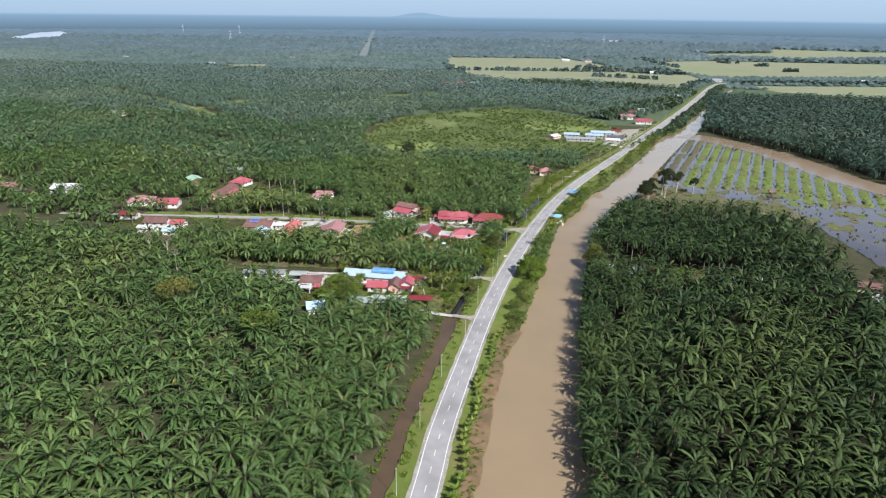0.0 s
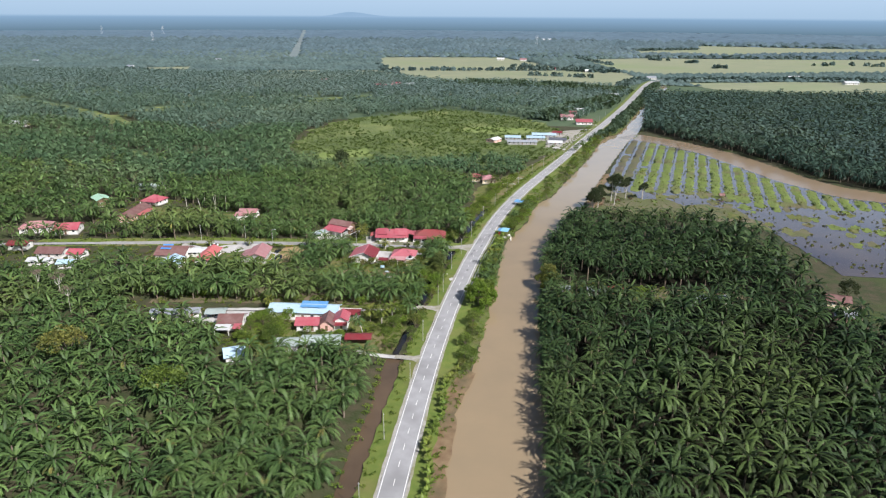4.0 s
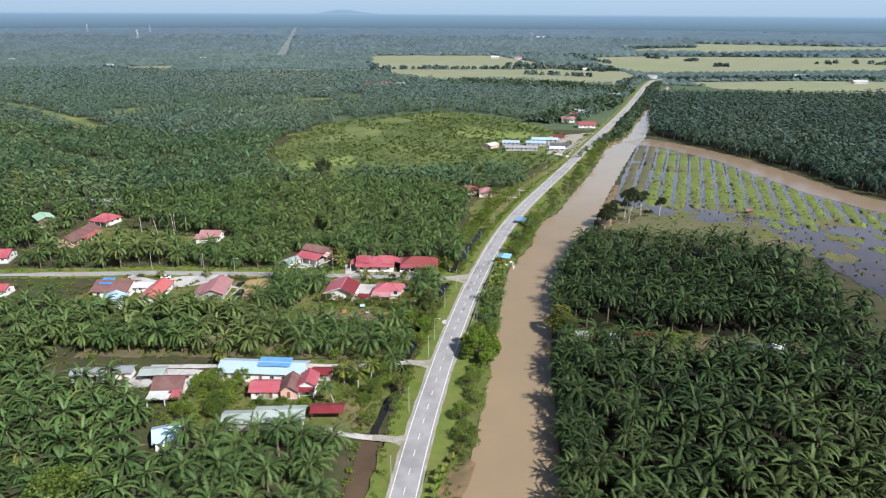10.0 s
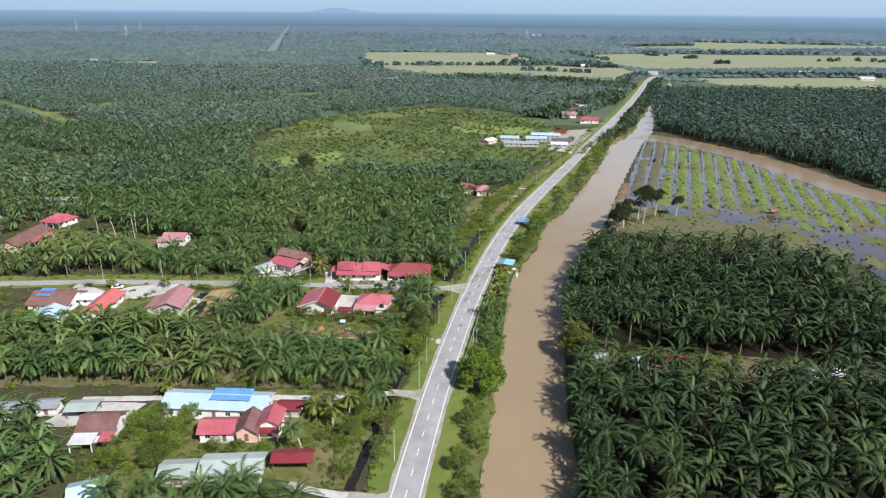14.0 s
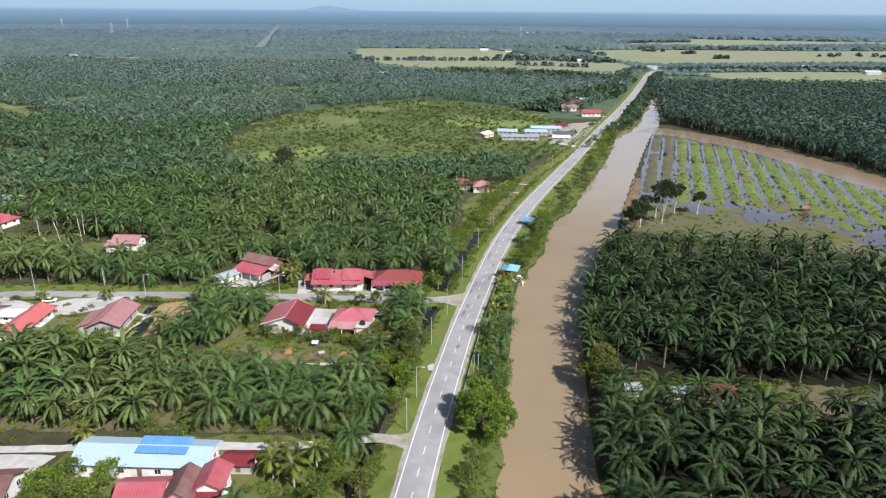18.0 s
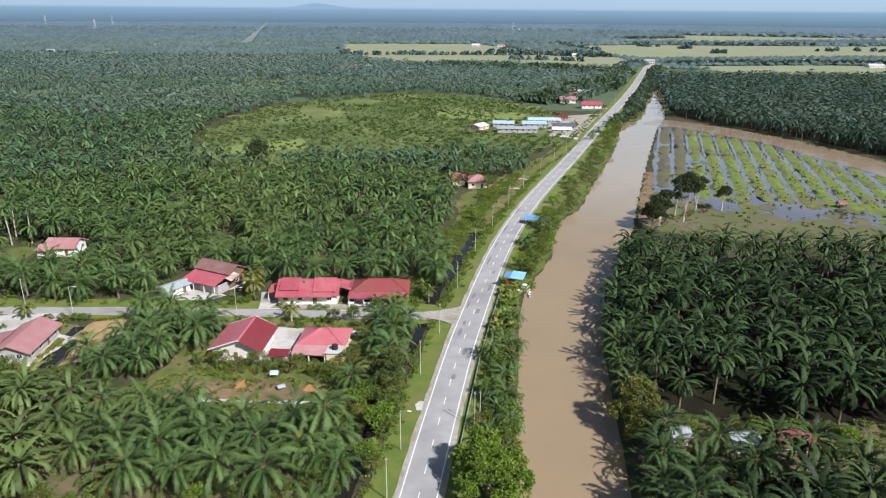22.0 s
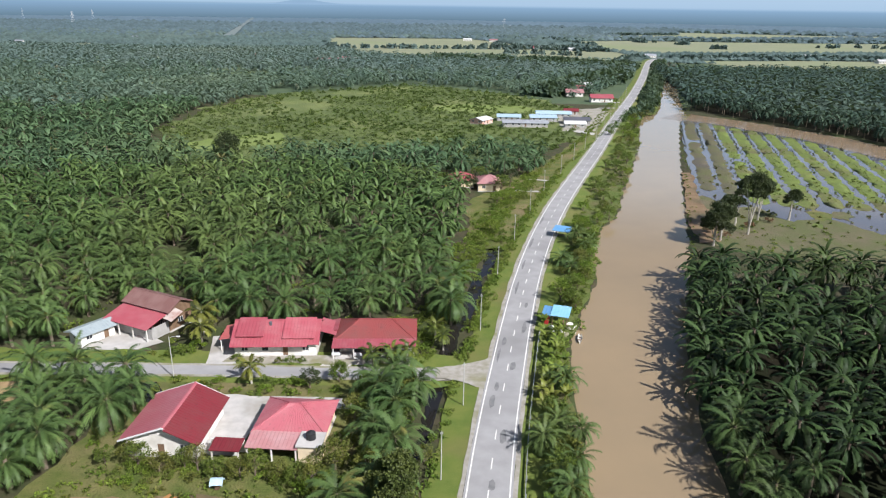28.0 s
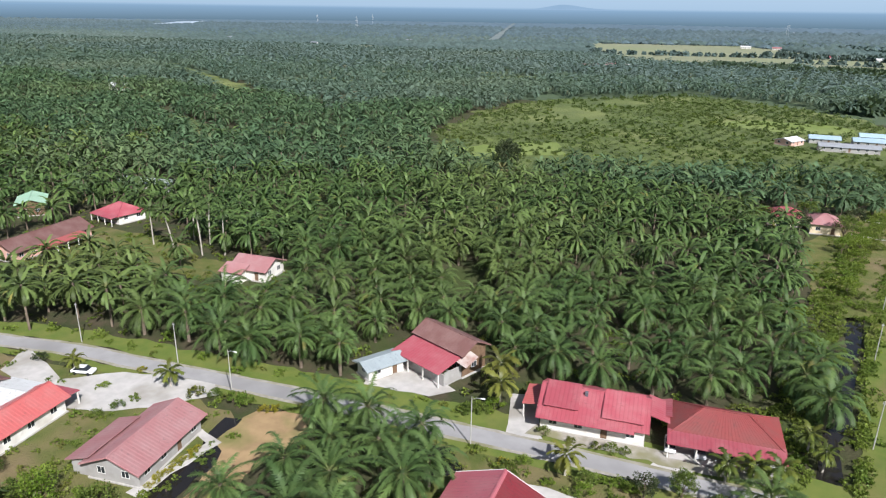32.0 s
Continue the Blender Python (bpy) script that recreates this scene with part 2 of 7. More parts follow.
# mid and far leaves: haze put into the base colours, bluer with distance
M_PALM_HAZED_MID = leafy("lightly_hazed_palm_leaf", (0.056, 0.104, 0.050), (0.090, 0.148, 0.066), (0.116, 0.162, 0.066), 0.07, 0.15, 0.6, (0.17, 0.16, 0.062), 0.38, 0.2)
M_PALM_HAZED_FAR = leafy("hazed_palm_leaf", (0.092, 0.146, 0.110), (0.126, 0.186, 0.132), (0.160, 0.208, 0.136), 0.05, 0.3, 0.7, (0.19, 0.182, 0.11), 0.26)
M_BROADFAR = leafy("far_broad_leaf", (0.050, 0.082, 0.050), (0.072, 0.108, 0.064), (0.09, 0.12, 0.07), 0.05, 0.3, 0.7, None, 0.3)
# farthest palm rows: the most blue haze in the leaf colour
M_PALM_HAZED_FAR2 = leafy("heavily_hazed_palm_leaf", (0.104, 0.156, 0.142), (0.136, 0.190, 0.166), (0.166, 0.212, 0.170), 0.03, 0.3, 0.9, None, 0.22)
# northeast grove: blue haze tint in the leaf colour
M_PALM_HAZED_NE = leafy("hazed_old_palm_leaf", (0.030, 0.058, 0.043), (0.050, 0.084, 0.056), (0.068, 0.100, 0.060), 0.09, 0.1, 0.65, None, 0.42, 0.15)
# near-black floor colour that paints the deep shade between the crowns
M_GROVE_SHADE = surface("shade_black_grove_floor", (0.010, 0.010, 0.006), (0.020, 0.017, 0.010), 0.2, 2.0, (0.014, 0.020, 0.007), 0.05, 0.95, 0.5, 0.15, spec=0.1)
# far mature palms: haze tint in the leaf colour
M_PALM_HAZED_OLD = leafy("far_hazed_old_palm_leaf", (0.040, 0.072, 0.060), (0.056, 0.092, 0.074), (0.074, 0.106, 0.078), 0.05, 0.2, 0.8, None, 0.36)
M_BARK = surface("bark", (0.13, 0.10, 0.07), (0.20, 0.16, 0.12), 1.2, 6.0, None, 0.1, 0.95, 0.6, 0.05)
M_PALEBARK = surface("pale_bark", (0.46, 0.43, 0.37), (0.33, 0.30, 0.25), 0.9, 6.0, None, 0.1, 0.9, 0.4, 0.03)
M_RED = painted_metal("red_roof_sheet", (0.34, 0.070, 0.088), (0.37, 0.125, 0.135))
M_ROSE = painted_metal("rose_red_roof_sheet", (0.40, 0.108, 0.128), (0.41, 0.15, 0.16))
M_CRIMSON = painted_metal("dark_red_roof_sheet", (0.18, 0.022, 0.028), (0.17, 0.04, 0.04))
M_RUST = painted_metal("rust_red_roof_tile", (0.235, 0.045, 0.042), (0.19, 0.06, 0.052), 0.7)
M_PINK = painted_metal("faded_pink_roof_sheet", (0.36, 0.165, 0.165), (0.39, 0.225, 0.22), 0.7)
M_ORANGE_R = painted_metal("orange_red_roof_sheet", (0.43, 0.105, 0.098), (0.42, 0.14, 0.13))
M_BROWN = painted_metal("brown_roof_sheet", (0.16, 0.075, 0.065), (0.22, 0.13, 0.115), 0.75)
M_LBLUE = painted_metal("pale_blue_roof_sheet", (0.38, 0.52, 0.61), (0.43, 0.53, 0.59))
M_BLUE = painted_metal("blue_roof_sheet", (0.10, 0.26, 0.48), (0.14, 0.31, 0.50))
M_SKYBLUE = painted_metal("sky_blue_roof_sheet", (0.20, 0.43, 0.58), (0.27, 0.47, 0.58))
M_GREY_R = painted_metal("grey_roof_sheet", (0.36, 0.41, 0.38), (0.29, 0.33, 0.30))
M_OLDGREY = painted_metal("old_grey_roof_sheet", (0.27, 0.29, 0.31), (0.22, 0.22, 0.23), 0.7)
M_RUSTY = painted_metal("rust_streaked_white_sheet", (0.48, 0.42, 0.38), (0.28, 0.13, 0.10), 0.75)
M_DGREY_R = painted_metal("dark_grey_roof_sheet", (0.09, 0.095, 0.11), (0.13, 0.13, 0.14))
M_WHITE_R = painted_metal("white_roof_sheet", (0.56, 0.57, 0.56), (0.46, 0.46, 0.44))
M_GREEN_R = painted_metal("green_roof_sheet", (0.30, 0.48, 0.33), (0.36, 0.50, 0.38))
M_PALEGREY = painted_metal("pale_grey_roof_sheet", (0.31, 0.36, 0.37), (0.26, 0.30, 0.31))
M_WALL = surface("white_plaster", (0.78, 0.76, 0.71), (0.68, 0.66, 0.60), 0.5, 5.0, (0.55, 0.52, 0.46), 0.3, 0.85, 0.1, 0.01)
M_CREAM = surface("cream_plaster", (0.74, 0.62, 0.42), (0.66, 0.54, 0.37), 0.5, 5.0, None, 0.3, 0.85, 0.1, 0.01)
M_PINKWALL = surface("pink_plaster", (0.66, 0.40, 0.32), (0.58, 0.36, 0.30), 0.5, 5.0, None, 0.3, 0.85, 0.1, 0.01)
M_GREYWALL = surface("grey_plaster", (0.40, 0.39, 0.37), (0.32, 0.31, 0.29), 0.5, 5.0, None, 0.3, 0.9, 0.1, 0.01)
M_WOOD = surface("dark_wood", (0.14, 0.085, 0.05), (0.20, 0.13, 0.08), 1.5, 6.0, None, 0.3, 0.8, 0.2, 0.01)
M_FRAME = surface("painted_frame", (0.70, 0.70, 0.68), (0.62, 0.62, 0.60), 2.0, None, None, 0.1, 0.6, 0)
M_STEEL = surface("galvanised_steel", (0.55, 0.56, 0.57), (0.44, 0.45, 0.46), 2.0, None, None, 0.1, 0.45, 0, 0, 0.6)
M_POLE = surface("concrete_pole", (0.46, 0.45, 0.42), (0.38, 0.37, 0.34), 2.0, None, None, 0.1, 0.85, 0.1, 0.01)
M_BLACK = surface("black_plastic", (0.02, 0.02, 0.022), (0.03, 0.03, 0.032), 3.0, None, None, 0.1, 0.5, 0)
M_TARP = painted_metal("blue_tarpaulin", (0.05, 0.22, 0.60), (0.12, 0.33, 0.66), 0.45)
M_REDPAINT = surface("red_paint", (0.45, 0.03, 0.03), (0.36, 0.04, 0.04), 1.0, None, None, 0.1, 0.6, 0)
# two farther wood bands, each with more blue haze in its colour
M_HAZED_WOOD2 = leafy("farther_hazed_wood", (0.078, 0.120, 0.134), (0.100, 0.144, 0.156), (0.118, 0.160, 0.164), 0.006, 0.15, 0.9, None, 0.2)
M_HAZED_WOOD3 = leafy("farthest_hazed_wood", (0.094, 0.144, 0.182), (0.108, 0.160, 0.196), (0.120, 0.172, 0.204), 0.004, 0.15, 0.9, None, 0.1)
# horizon wall glows with a painted haze gradient and fades out at its top
M_HAZE, nth, pkh = mat_base("glowing_haze_wall")
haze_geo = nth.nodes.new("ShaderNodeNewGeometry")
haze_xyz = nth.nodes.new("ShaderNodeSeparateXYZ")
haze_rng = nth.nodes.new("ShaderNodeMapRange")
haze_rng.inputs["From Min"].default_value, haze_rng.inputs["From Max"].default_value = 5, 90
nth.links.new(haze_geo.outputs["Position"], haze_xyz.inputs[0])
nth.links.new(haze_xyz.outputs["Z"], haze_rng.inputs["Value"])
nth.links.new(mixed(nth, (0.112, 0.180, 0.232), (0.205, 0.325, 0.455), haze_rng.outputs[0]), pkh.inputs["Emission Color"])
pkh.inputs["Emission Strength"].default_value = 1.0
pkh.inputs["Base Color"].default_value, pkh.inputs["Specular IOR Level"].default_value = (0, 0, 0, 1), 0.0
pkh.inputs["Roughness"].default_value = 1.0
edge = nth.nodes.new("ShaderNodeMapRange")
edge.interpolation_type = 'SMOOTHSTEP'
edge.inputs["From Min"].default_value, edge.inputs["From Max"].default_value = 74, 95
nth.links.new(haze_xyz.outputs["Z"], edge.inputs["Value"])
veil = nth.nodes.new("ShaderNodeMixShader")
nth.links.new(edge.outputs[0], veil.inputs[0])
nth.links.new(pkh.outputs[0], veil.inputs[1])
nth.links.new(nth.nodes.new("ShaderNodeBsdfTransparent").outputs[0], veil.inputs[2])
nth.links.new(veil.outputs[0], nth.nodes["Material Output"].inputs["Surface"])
# hill is a flat shape that glows in the blue of haze
M_HILL, nti, pki = mat_base("glowing_haze_hill")
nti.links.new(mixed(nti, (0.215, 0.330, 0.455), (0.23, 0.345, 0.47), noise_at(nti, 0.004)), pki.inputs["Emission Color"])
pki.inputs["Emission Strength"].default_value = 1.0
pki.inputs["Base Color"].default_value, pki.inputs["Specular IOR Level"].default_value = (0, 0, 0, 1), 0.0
# added wall glowing in sky colour, also raised to brighten the canal's reflection
M_SKYBAND, nts, pks = mat_base("glowing_sky_wall")
sky_geo = nts.nodes.new("ShaderNodeNewGeometry")
sky_xyz = nts.nodes.new("ShaderNodeSeparateXYZ")
sky_rng = nts.nodes.new("ShaderNodeMapRange")
sky_rng.inputs["From Min"].default_value, sky_rng.inputs["From Max"].default_value = 50, 330
nts.links.new(sky_geo.outputs["Position"], sky_xyz.inputs[0])
nts.links.new(sky_xyz.outputs["Z"], sky_rng.inputs["Value"])
nts.links.new(mixed(nts, (0.31, 0.44, 0.56), (0.44, 0.57, 0.71), sky_rng.outputs[0]), pks.inputs["Emission Color"])
pks.inputs["Emission Strength"].default_value = 0.92
pks.inputs["Base Color"].default_value, pks.inputs["Specular IOR Level"].default_value = (0, 0, 0, 1), 0.0
fade = nts.nodes.new("ShaderNodeMapRange")
fade.interpolation_type = 'SMOOTHSTEP'
fade.inputs["From Min"].default_value, fade.inputs["From Max"].default_value = 900, 1490
nts.links.new(sky_xyz.outputs["Z"], fade.inputs["Value"])
clear = nts.nodes.new("ShaderNodeBsdfTransparent")
thin = nts.nodes.new("ShaderNodeMixShader")
nts.links.new(fade.outputs[0], thin.inputs[0])
nts.links.new(pks.outputs[0], thin.inputs[1])
nts.links.new(clear.outputs[0], thin.inputs[2])
nts.links.new(thin.outputs[0], nts.nodes["Material Output"].inputs["Surface"])
mg, ntg, pg = mat_base("window_glass")
pg.inputs["Base Color"].default_value = (0.03, 0.035, 0.04, 1)
pg.inputs["Roughness"].default_value = 0.05
M_GLASS = mg


def car_paint(name, col):
    m, nt, p = mat_base(name)
    p.inputs["Base Color"].default_value = (*col, 1)
    p.inputs["Roughness"].default_value, p.inputs["Coat Weight"].default_value = 0.35, 0.6
    return m


M_CARS = [car_paint("car_silver", (0.5, 0.51, 0.53)), car_paint("car_white", (0.75, 0.75, 0.74)), car_paint("car_dark", (0.03, 0.035, 0.05))]

# ---- builders ----


def mesh_of(name, verts, faces, material):
    me = bpy.data.meshes.new(name)
    if isinstance(verts, np.ndarray):
        nv, nf, k = len(verts), len(faces), faces.shape[1]
        me.vertices.add(nv)
        me.vertices.foreach_set("co", np.ascontiguousarray(verts, np.float32).ravel())
        me.loops.add(nf * k)
        me.loops.foreach_set("vertex_index", np.ascontiguousarray(faces, np.int32).ravel())
        me.polygons.add(nf)
        me.polygons.foreach_set("loop_start", np.arange(0, nf * k, k, dtype=np.int32))
        me.update(calc_edges=True)
    else:
        me.from_pydata([tuple(v) for v in verts], [], faces)
        me.update()
    me.materials.append(material)
    return me


def part_m(name, mesh, parent, label="", at=None):
    ob = new(name, mesh)
    ob.parent = parent
    if at is not None:
        ob.matrix_basis = at
    return tagged(ob, label=label)


def part(name, bm, material, parent, label="", at=None):
    """Links a bmesh as one mesh object under a thing or a part."""
    me = bpy.data.meshes.new(name)
    bm.to_mesh(me)
    bm.free()
    me.materials.append(material)
    return part_m(name, me, parent, label, at)


def thing(name, m, label, category, group="", kind=""):
    ob = new(name)
    ob.matrix_world = m
    return tagged(ob, label, category, group, kind)


def boxes(specs, bevel=0.0):
    """A bmesh of boxes (x0, y0, z0, x1, y1, z1)."""
    bm = bmesh.new()
    for x0, y0, z0, x1, y1, z1 in specs:
        m = Matrix.Translation(((x0 + x1) / 2, (y0 + y1) / 2, (z0 + z1) / 2)) @ Matrix.Diagonal((x1 - x0, y1 - y0, z1 - z0, 1))
        bmesh.ops.create_cube(bm, size=1, matrix=m)
    if bevel:
        bmesh.ops.bevel(bm, geom=bm.edges[:], offset=bevel, segments=1, affect='EDGES')
    return bm


def tube(points, radii, sides=7, cap=True):
    """A tapered tube along points, as verts and faces."""
    V, F = [], []
    for i, (p, r) in enumerate(zip(points, radii)):
        p = Vector(p)
        d = (Vector(points[min(i + 1, len(points) - 1)]) - Vector(points[max(i - 1, 0)])).normalized()
        a = d.orthogonal().normalized()
        b = d.cross(a)
        for k in range(sides):
            t = 2 * math.pi * k / sides
            V.append(p + r * (a * math.cos(t) + b * math.sin(t)))
    for i in range(len(points) - 1):
        for k in range(sides):
            F.append((i * sides + k, i * sides + (k + 1) % sides, (i + 1) * sides + (k + 1) % sides, (i + 1) * sides + k))
    if cap:
        F.append(tuple(range((len(points) - 1) * sides, len(points) * sides)))
        F.append(tuple(reversed(range(sides))))
    return V, F


def spline(pts, step):
    """Catmull-Rom through plan points, resampled about every step metres."""
    P = [np.array(p, float) for p in pts]
    P = [2 * P[0] - P[1]] + P + [2 * P[-1] - P[-2]]
    out = []
    for i in range(1, len(P) - 2):
        n = max(1, int(np.linalg.norm(P[i + 1] - P[i]) / step))
        for k in range(n):
            t = k / n
            out.append(0.5 * (2 * P[i] + (P[i + 1] - P[i - 1]) * t + (2 * P[i - 1] - 5 * P[i] + 4 * P[i + 1] - P[i + 2]) * t * t
                              + (3 * P[i] - P[i - 1] - 3 * P[i + 1] + P[i + 2]) * t ** 3))
    out.append(P[-2])
    return np.array(out)


def normals_of(line):
    d = np.gradient(line, axis=0)
    d /= np.linalg.norm(d, axis=1)[:, None]
    return np.stack([d[:, 1], -d[:, 0]], 1)     # to the right of the way


def ribbon(name, line, lo, hi, z, material, label, category, kind="structure", zlo=None, parent=None, rag=0.0, seed=1):
    """A strip along a plan line between offsets lo and hi to its right."""
    n = normals_of(line)
    g = np.random.RandomState(seed)
    lo = lo + rag * (g.rand(len(line)) - 0.5)
    hi = hi + rag * (g.rand(len(line)) - 0.5)
    a, b = line + n * np.array(lo)[:, None], line + n * np.array(hi)[:, None]
    za = z if zlo is None else zlo
    V = [(*p, za) for p in a] + [(*p, z) for p in b]
    k = len(line)
    F = [(i, k + i, k + i + 1, i + 1) for i in range(k - 1)]
    me = mesh_of(name, V, F, material)
    ob = new(name, me)
    if parent:
        ob.parent = parent
        return ob
    return tagged(ob, label, category, kind=kind)


def ragged(pts, step=4.0, amp=1.0, seed=1):
    """A closed outline with its straight sides broken into small wanderings."""
    g = np.random.RandomState(seed)
    out = []
    for a, b in zip(pts, pts[1:] + pts[:1]):
        a, b = np.array(a, float), np.array(b, float)
        n = max(1, int(np.linalg.norm(b - a) / step))
        for k in range(n):
            out.append(a + (b - a) * k / n + (g.rand(2) - 0.5) * 2 * amp)
    return out


def patch(name, pts, z, material, label, category, step=4.0, amp=1.0, kind="structure"):
    """A flat piece of ground with a ragged outline."""
    bm = bmesh.new()
    vs = [bm.verts.new((x, y, z)) for x, y in ragged(pts, step, amp, len(pts) + int(abs(pts[0][0])))]
    bmesh.ops.triangle_fill(bm, use_beauty=True, edges=[bm.edges.new((vs[i], vs[(i + 1) % len(vs)])) for i in range(len(vs))])
    for f in bm.faces:
        if f.normal.z < 0:
            f.normal_flip()
    me = bpy.data.meshes.new(name)
    bm.to_mesh(me)
    bm.free()
    me.materials.append(material)
    return tagged(new(name, me), label, category, kind=kind)


def inside(P, poly):
    """Which of the points lie in a plan polygon."""
    x, y = P[:, 0], P[:, 1]
    r = np.zeros(len(P), bool)
    for (x0, y0), (x1, y1) in zip(poly, poly[1:] + poly[:1]):
        if y0 != y1:
            r ^= ((y0 > y) != (y1 > y)) & (x < (x1 - x0) * (y - y0) / (y1 - y0) + x0)
    return r


def away(P, line):
    """Distance of points from a plan line."""
    best = np.full(len(P), 1e9)
    for a, b in zip(line[:-1], line[1:]):
        d = b - a
        t = np.clip(((P - a) @ d) / max(d @ d, 1e-9), 0, 1)
        best = np.minimum(best, np.hypot(*(P - a - t[:, None] * d).T))
    return best

# ---- the plan: road, canal, stream, drain, fields ----
ROAD = spline([(30, -330), (19, -180), (11.4, -104), (8.4, -78), (6.2, -44), (4.1, 0), (3.6, 45), (4.3, 83), (5.0, 102), (6.2, 121), (7.6, 141), (10, 168),
               (14, 199), (20.8, 238), (31, 285), (44.5, 345), (66, 447), (96, 583), (128, 740), (160, 910), (184, 1025), (205, 1070), (245, 1085)], 3.0)
BANK_W = spline([(28, -330), (24, -180), (22.5, -99), (22, -82), (19, -60), (17.4, -31), (19.5, -7), (20.5, 26), (20, 60), (18.6, 100), (18.5, 125), (20.7, 138),
                 (24.5, 155), (28, 170), (30.5, 199), (33.5, 213), (41, 231), (47, 262), (67, 357), (79, 433), (88, 470), (100, 492), (139, 684), (203, 1007)], 4.0)
BANK_E = spline([(62, -330), (56, -180), (50, -93), (47, -75), (44, -46), (41, -7), (39, 26), (38, 60), (38, 100), (41, 128), (46, 156), (50, 171), (56, 198),
                 (60, 220), (76, 306), (100, 426), (111, 470), (118, 500), (150, 684), (214, 1007)], 4.0)
STREAM = spline([(104, 476), (122, 464), (145, 440), (172, 402), (193, 350), (210, 305), (235, 274), (290, 250), (400, 230), (700, 215)], 4.0)
DRAIN = spline([(12, -200), (1, -107), (-1, -89), (-3, -72), (-4.6, -53), (-4.8, -35), (-7.4, -10), (-8.3, 20), (-8.3, 60), (-7.3, 100), (-5.5, 131), (-4, 145),
                (-1.3, 172), (3, 205), (10.5, 245), (22, 300), (37, 350), (58, 430)], 4.0)
CANAL_POLY = [tuple(p) for p in BANK_W] + [tuple(p) for p in BANK_E[::-1]]
PADDY = [(68, 250), (80, 305), (99, 415), (108, 455), (128, 440), (160, 395), (180, 345), (196, 300), (222, 262), (280, 236), (330, 228), (330, 110), (172, 112), (164, 150), (158, 178),
         (132, 205), (104, 222), (80, 232)]
FIELDS = [[(-433, 1587), (-347, 1264), (-298, 1062), (-157, 966), (-33, 985), (110, 935), (158, 1000), (176, 1090), (160, 1230), (48, 1293), (-30, 1480), (-123, 1662)],
          [(225, 1040), (280, 940), (430, 900), (700, 925), (1500, 1020), (1500, 1200), (700, 1140), (580, 1122), (423, 1099), (300, 1060)],
          [(63, 1616), (139, 1314), (192, 1180), (367, 1235), (595, 1311), (700, 1332), (1500, 1490), (1500, 2000), (664, 1782), (236, 1725)],
          [(200, 2147), (255, 1909), (493, 1887), (920, 2103), (1500, 2300), (1700, 2700), (1030, 2436), (685, 2509), (520, 2554), (467, 2252)],
          [(-757, 1834), (-599, 1935), (-307, 1975), (-307, 2030), (-600, 1990), (-757, 1880)],
          [(-575, 1098), (-432, 1157), (-411, 1036), (-528, 1010)], [(-373, 1157), (-322, 1168), (-280, 1042), (-334, 1030)], [(-831, 1110), (-730, 1177), (-668, 1027), (-804, 1080)], [(-1080, 1290), (-960, 1250), (-950, 1275), (-1060, 1320)]]
SCRUB = [(-158, 300), (-190, 360), (-200, 440), (-190, 515), (-130, 590), (-95, 625), (-30, 590), (15, 545), (40, 500), (52, 440), (44, 388), (20, 330), (6, 284), (-24, 300), (-88, 306), (-132, 292)]
LAKE = [(-2330, 1990), (-2119, 1900), (-2160, 2110), (-2500, 2500), (-2880, 2920), (-2760, 2600)]

# ---- ground, one sheet to the horizon ----


def stretched(lo, hi, step, far, grow=1.22):
    mid = list(np.arange(lo, hi + step * 0.5, step))
    out, s = [], step
    x = hi
    while x < far:
        s *= grow
        x += s
        out.append(x)
    left, s, x = [], step, lo
    while x > -far:
        s *= grow
        x -= s
        left.append(x)
    return np.array(left[::-1] + mid + out)


GX, GY = stretched(-30, 240, 3.0, 4650), stretched(-130, 520, 3.5, 4650)
gx, gy = np.meshgrid(GX, GY)
GP = np.stack([gx.ravel(), gy.ravel()], 1)


def dug(P, poly, line, deep, soft):
    d = away(P, line) * np.where(inside(P, poly), 1, -1)
    t = np.clip((d + soft * 0.4) / soft, 0, 1)
    return -deep * t * t * (3 - 2 * t)


near_c = (GP[:, 0] > -60) & (GP[:, 0] < 760) & (GP[:, 1] > -340) & (GP[:, 1] < 1020)
gz = np.zeros(len(GP))
sub = GP[near_c]
edge_line = np.vstack([BANK_W, BANK_E[::-1]])
z1 = dug(sub, CANAL_POLY, edge_line, 1.7, 3.5)
ts = np.clip((14.0 - away(sub, STREAM)) / 4.0 + 0.4, 0, 1)
td = np.clip((np.where(sub[:, 1] < 0, 3.1, 1.3) - away(sub, DRAIN)) / 2.0 + 0.5, 0, 1)
gz[near_c] = np.minimum(np.minimum(z1, -1.7 * ts * ts * (3 - 2 * ts)), -1.0 * td)
wave = 0.10 * np.sin(GP[:, 0] * 0.31 + 1.3 * np.sin(GP[:, 1] * 0.17)) * np.sin(GP[:, 1] * 0.23)
gz += np.where(gz > -0.05, wave - 0.12, wave * 0.5)
nx, ny = len(GX), len(GY)
ii = (np.arange(ny - 1)[:, None] * nx + np.arange(nx - 1)[None]).ravel()
ground = new("ground", mesh_of("ground", np.column_stack([GP, gz]), np.stack([ii, ii + 1, ii + nx + 1, ii + nx], 1), M_GROUND))
# ground tint changes by distance to carry the painted haze
for fm in (M_HAZED_UNDERGROWTH, M_HAZED_FLOOR, M_HAZED_FLOOR2, M_HAZED_FLOOR3):
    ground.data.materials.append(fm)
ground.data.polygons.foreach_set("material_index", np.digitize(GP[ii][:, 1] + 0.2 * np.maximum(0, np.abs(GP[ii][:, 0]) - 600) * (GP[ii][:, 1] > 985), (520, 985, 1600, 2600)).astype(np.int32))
tagged(ground, "flat soil and weeds of the plantation plain, darkened for shade", "ground", kind="structure")

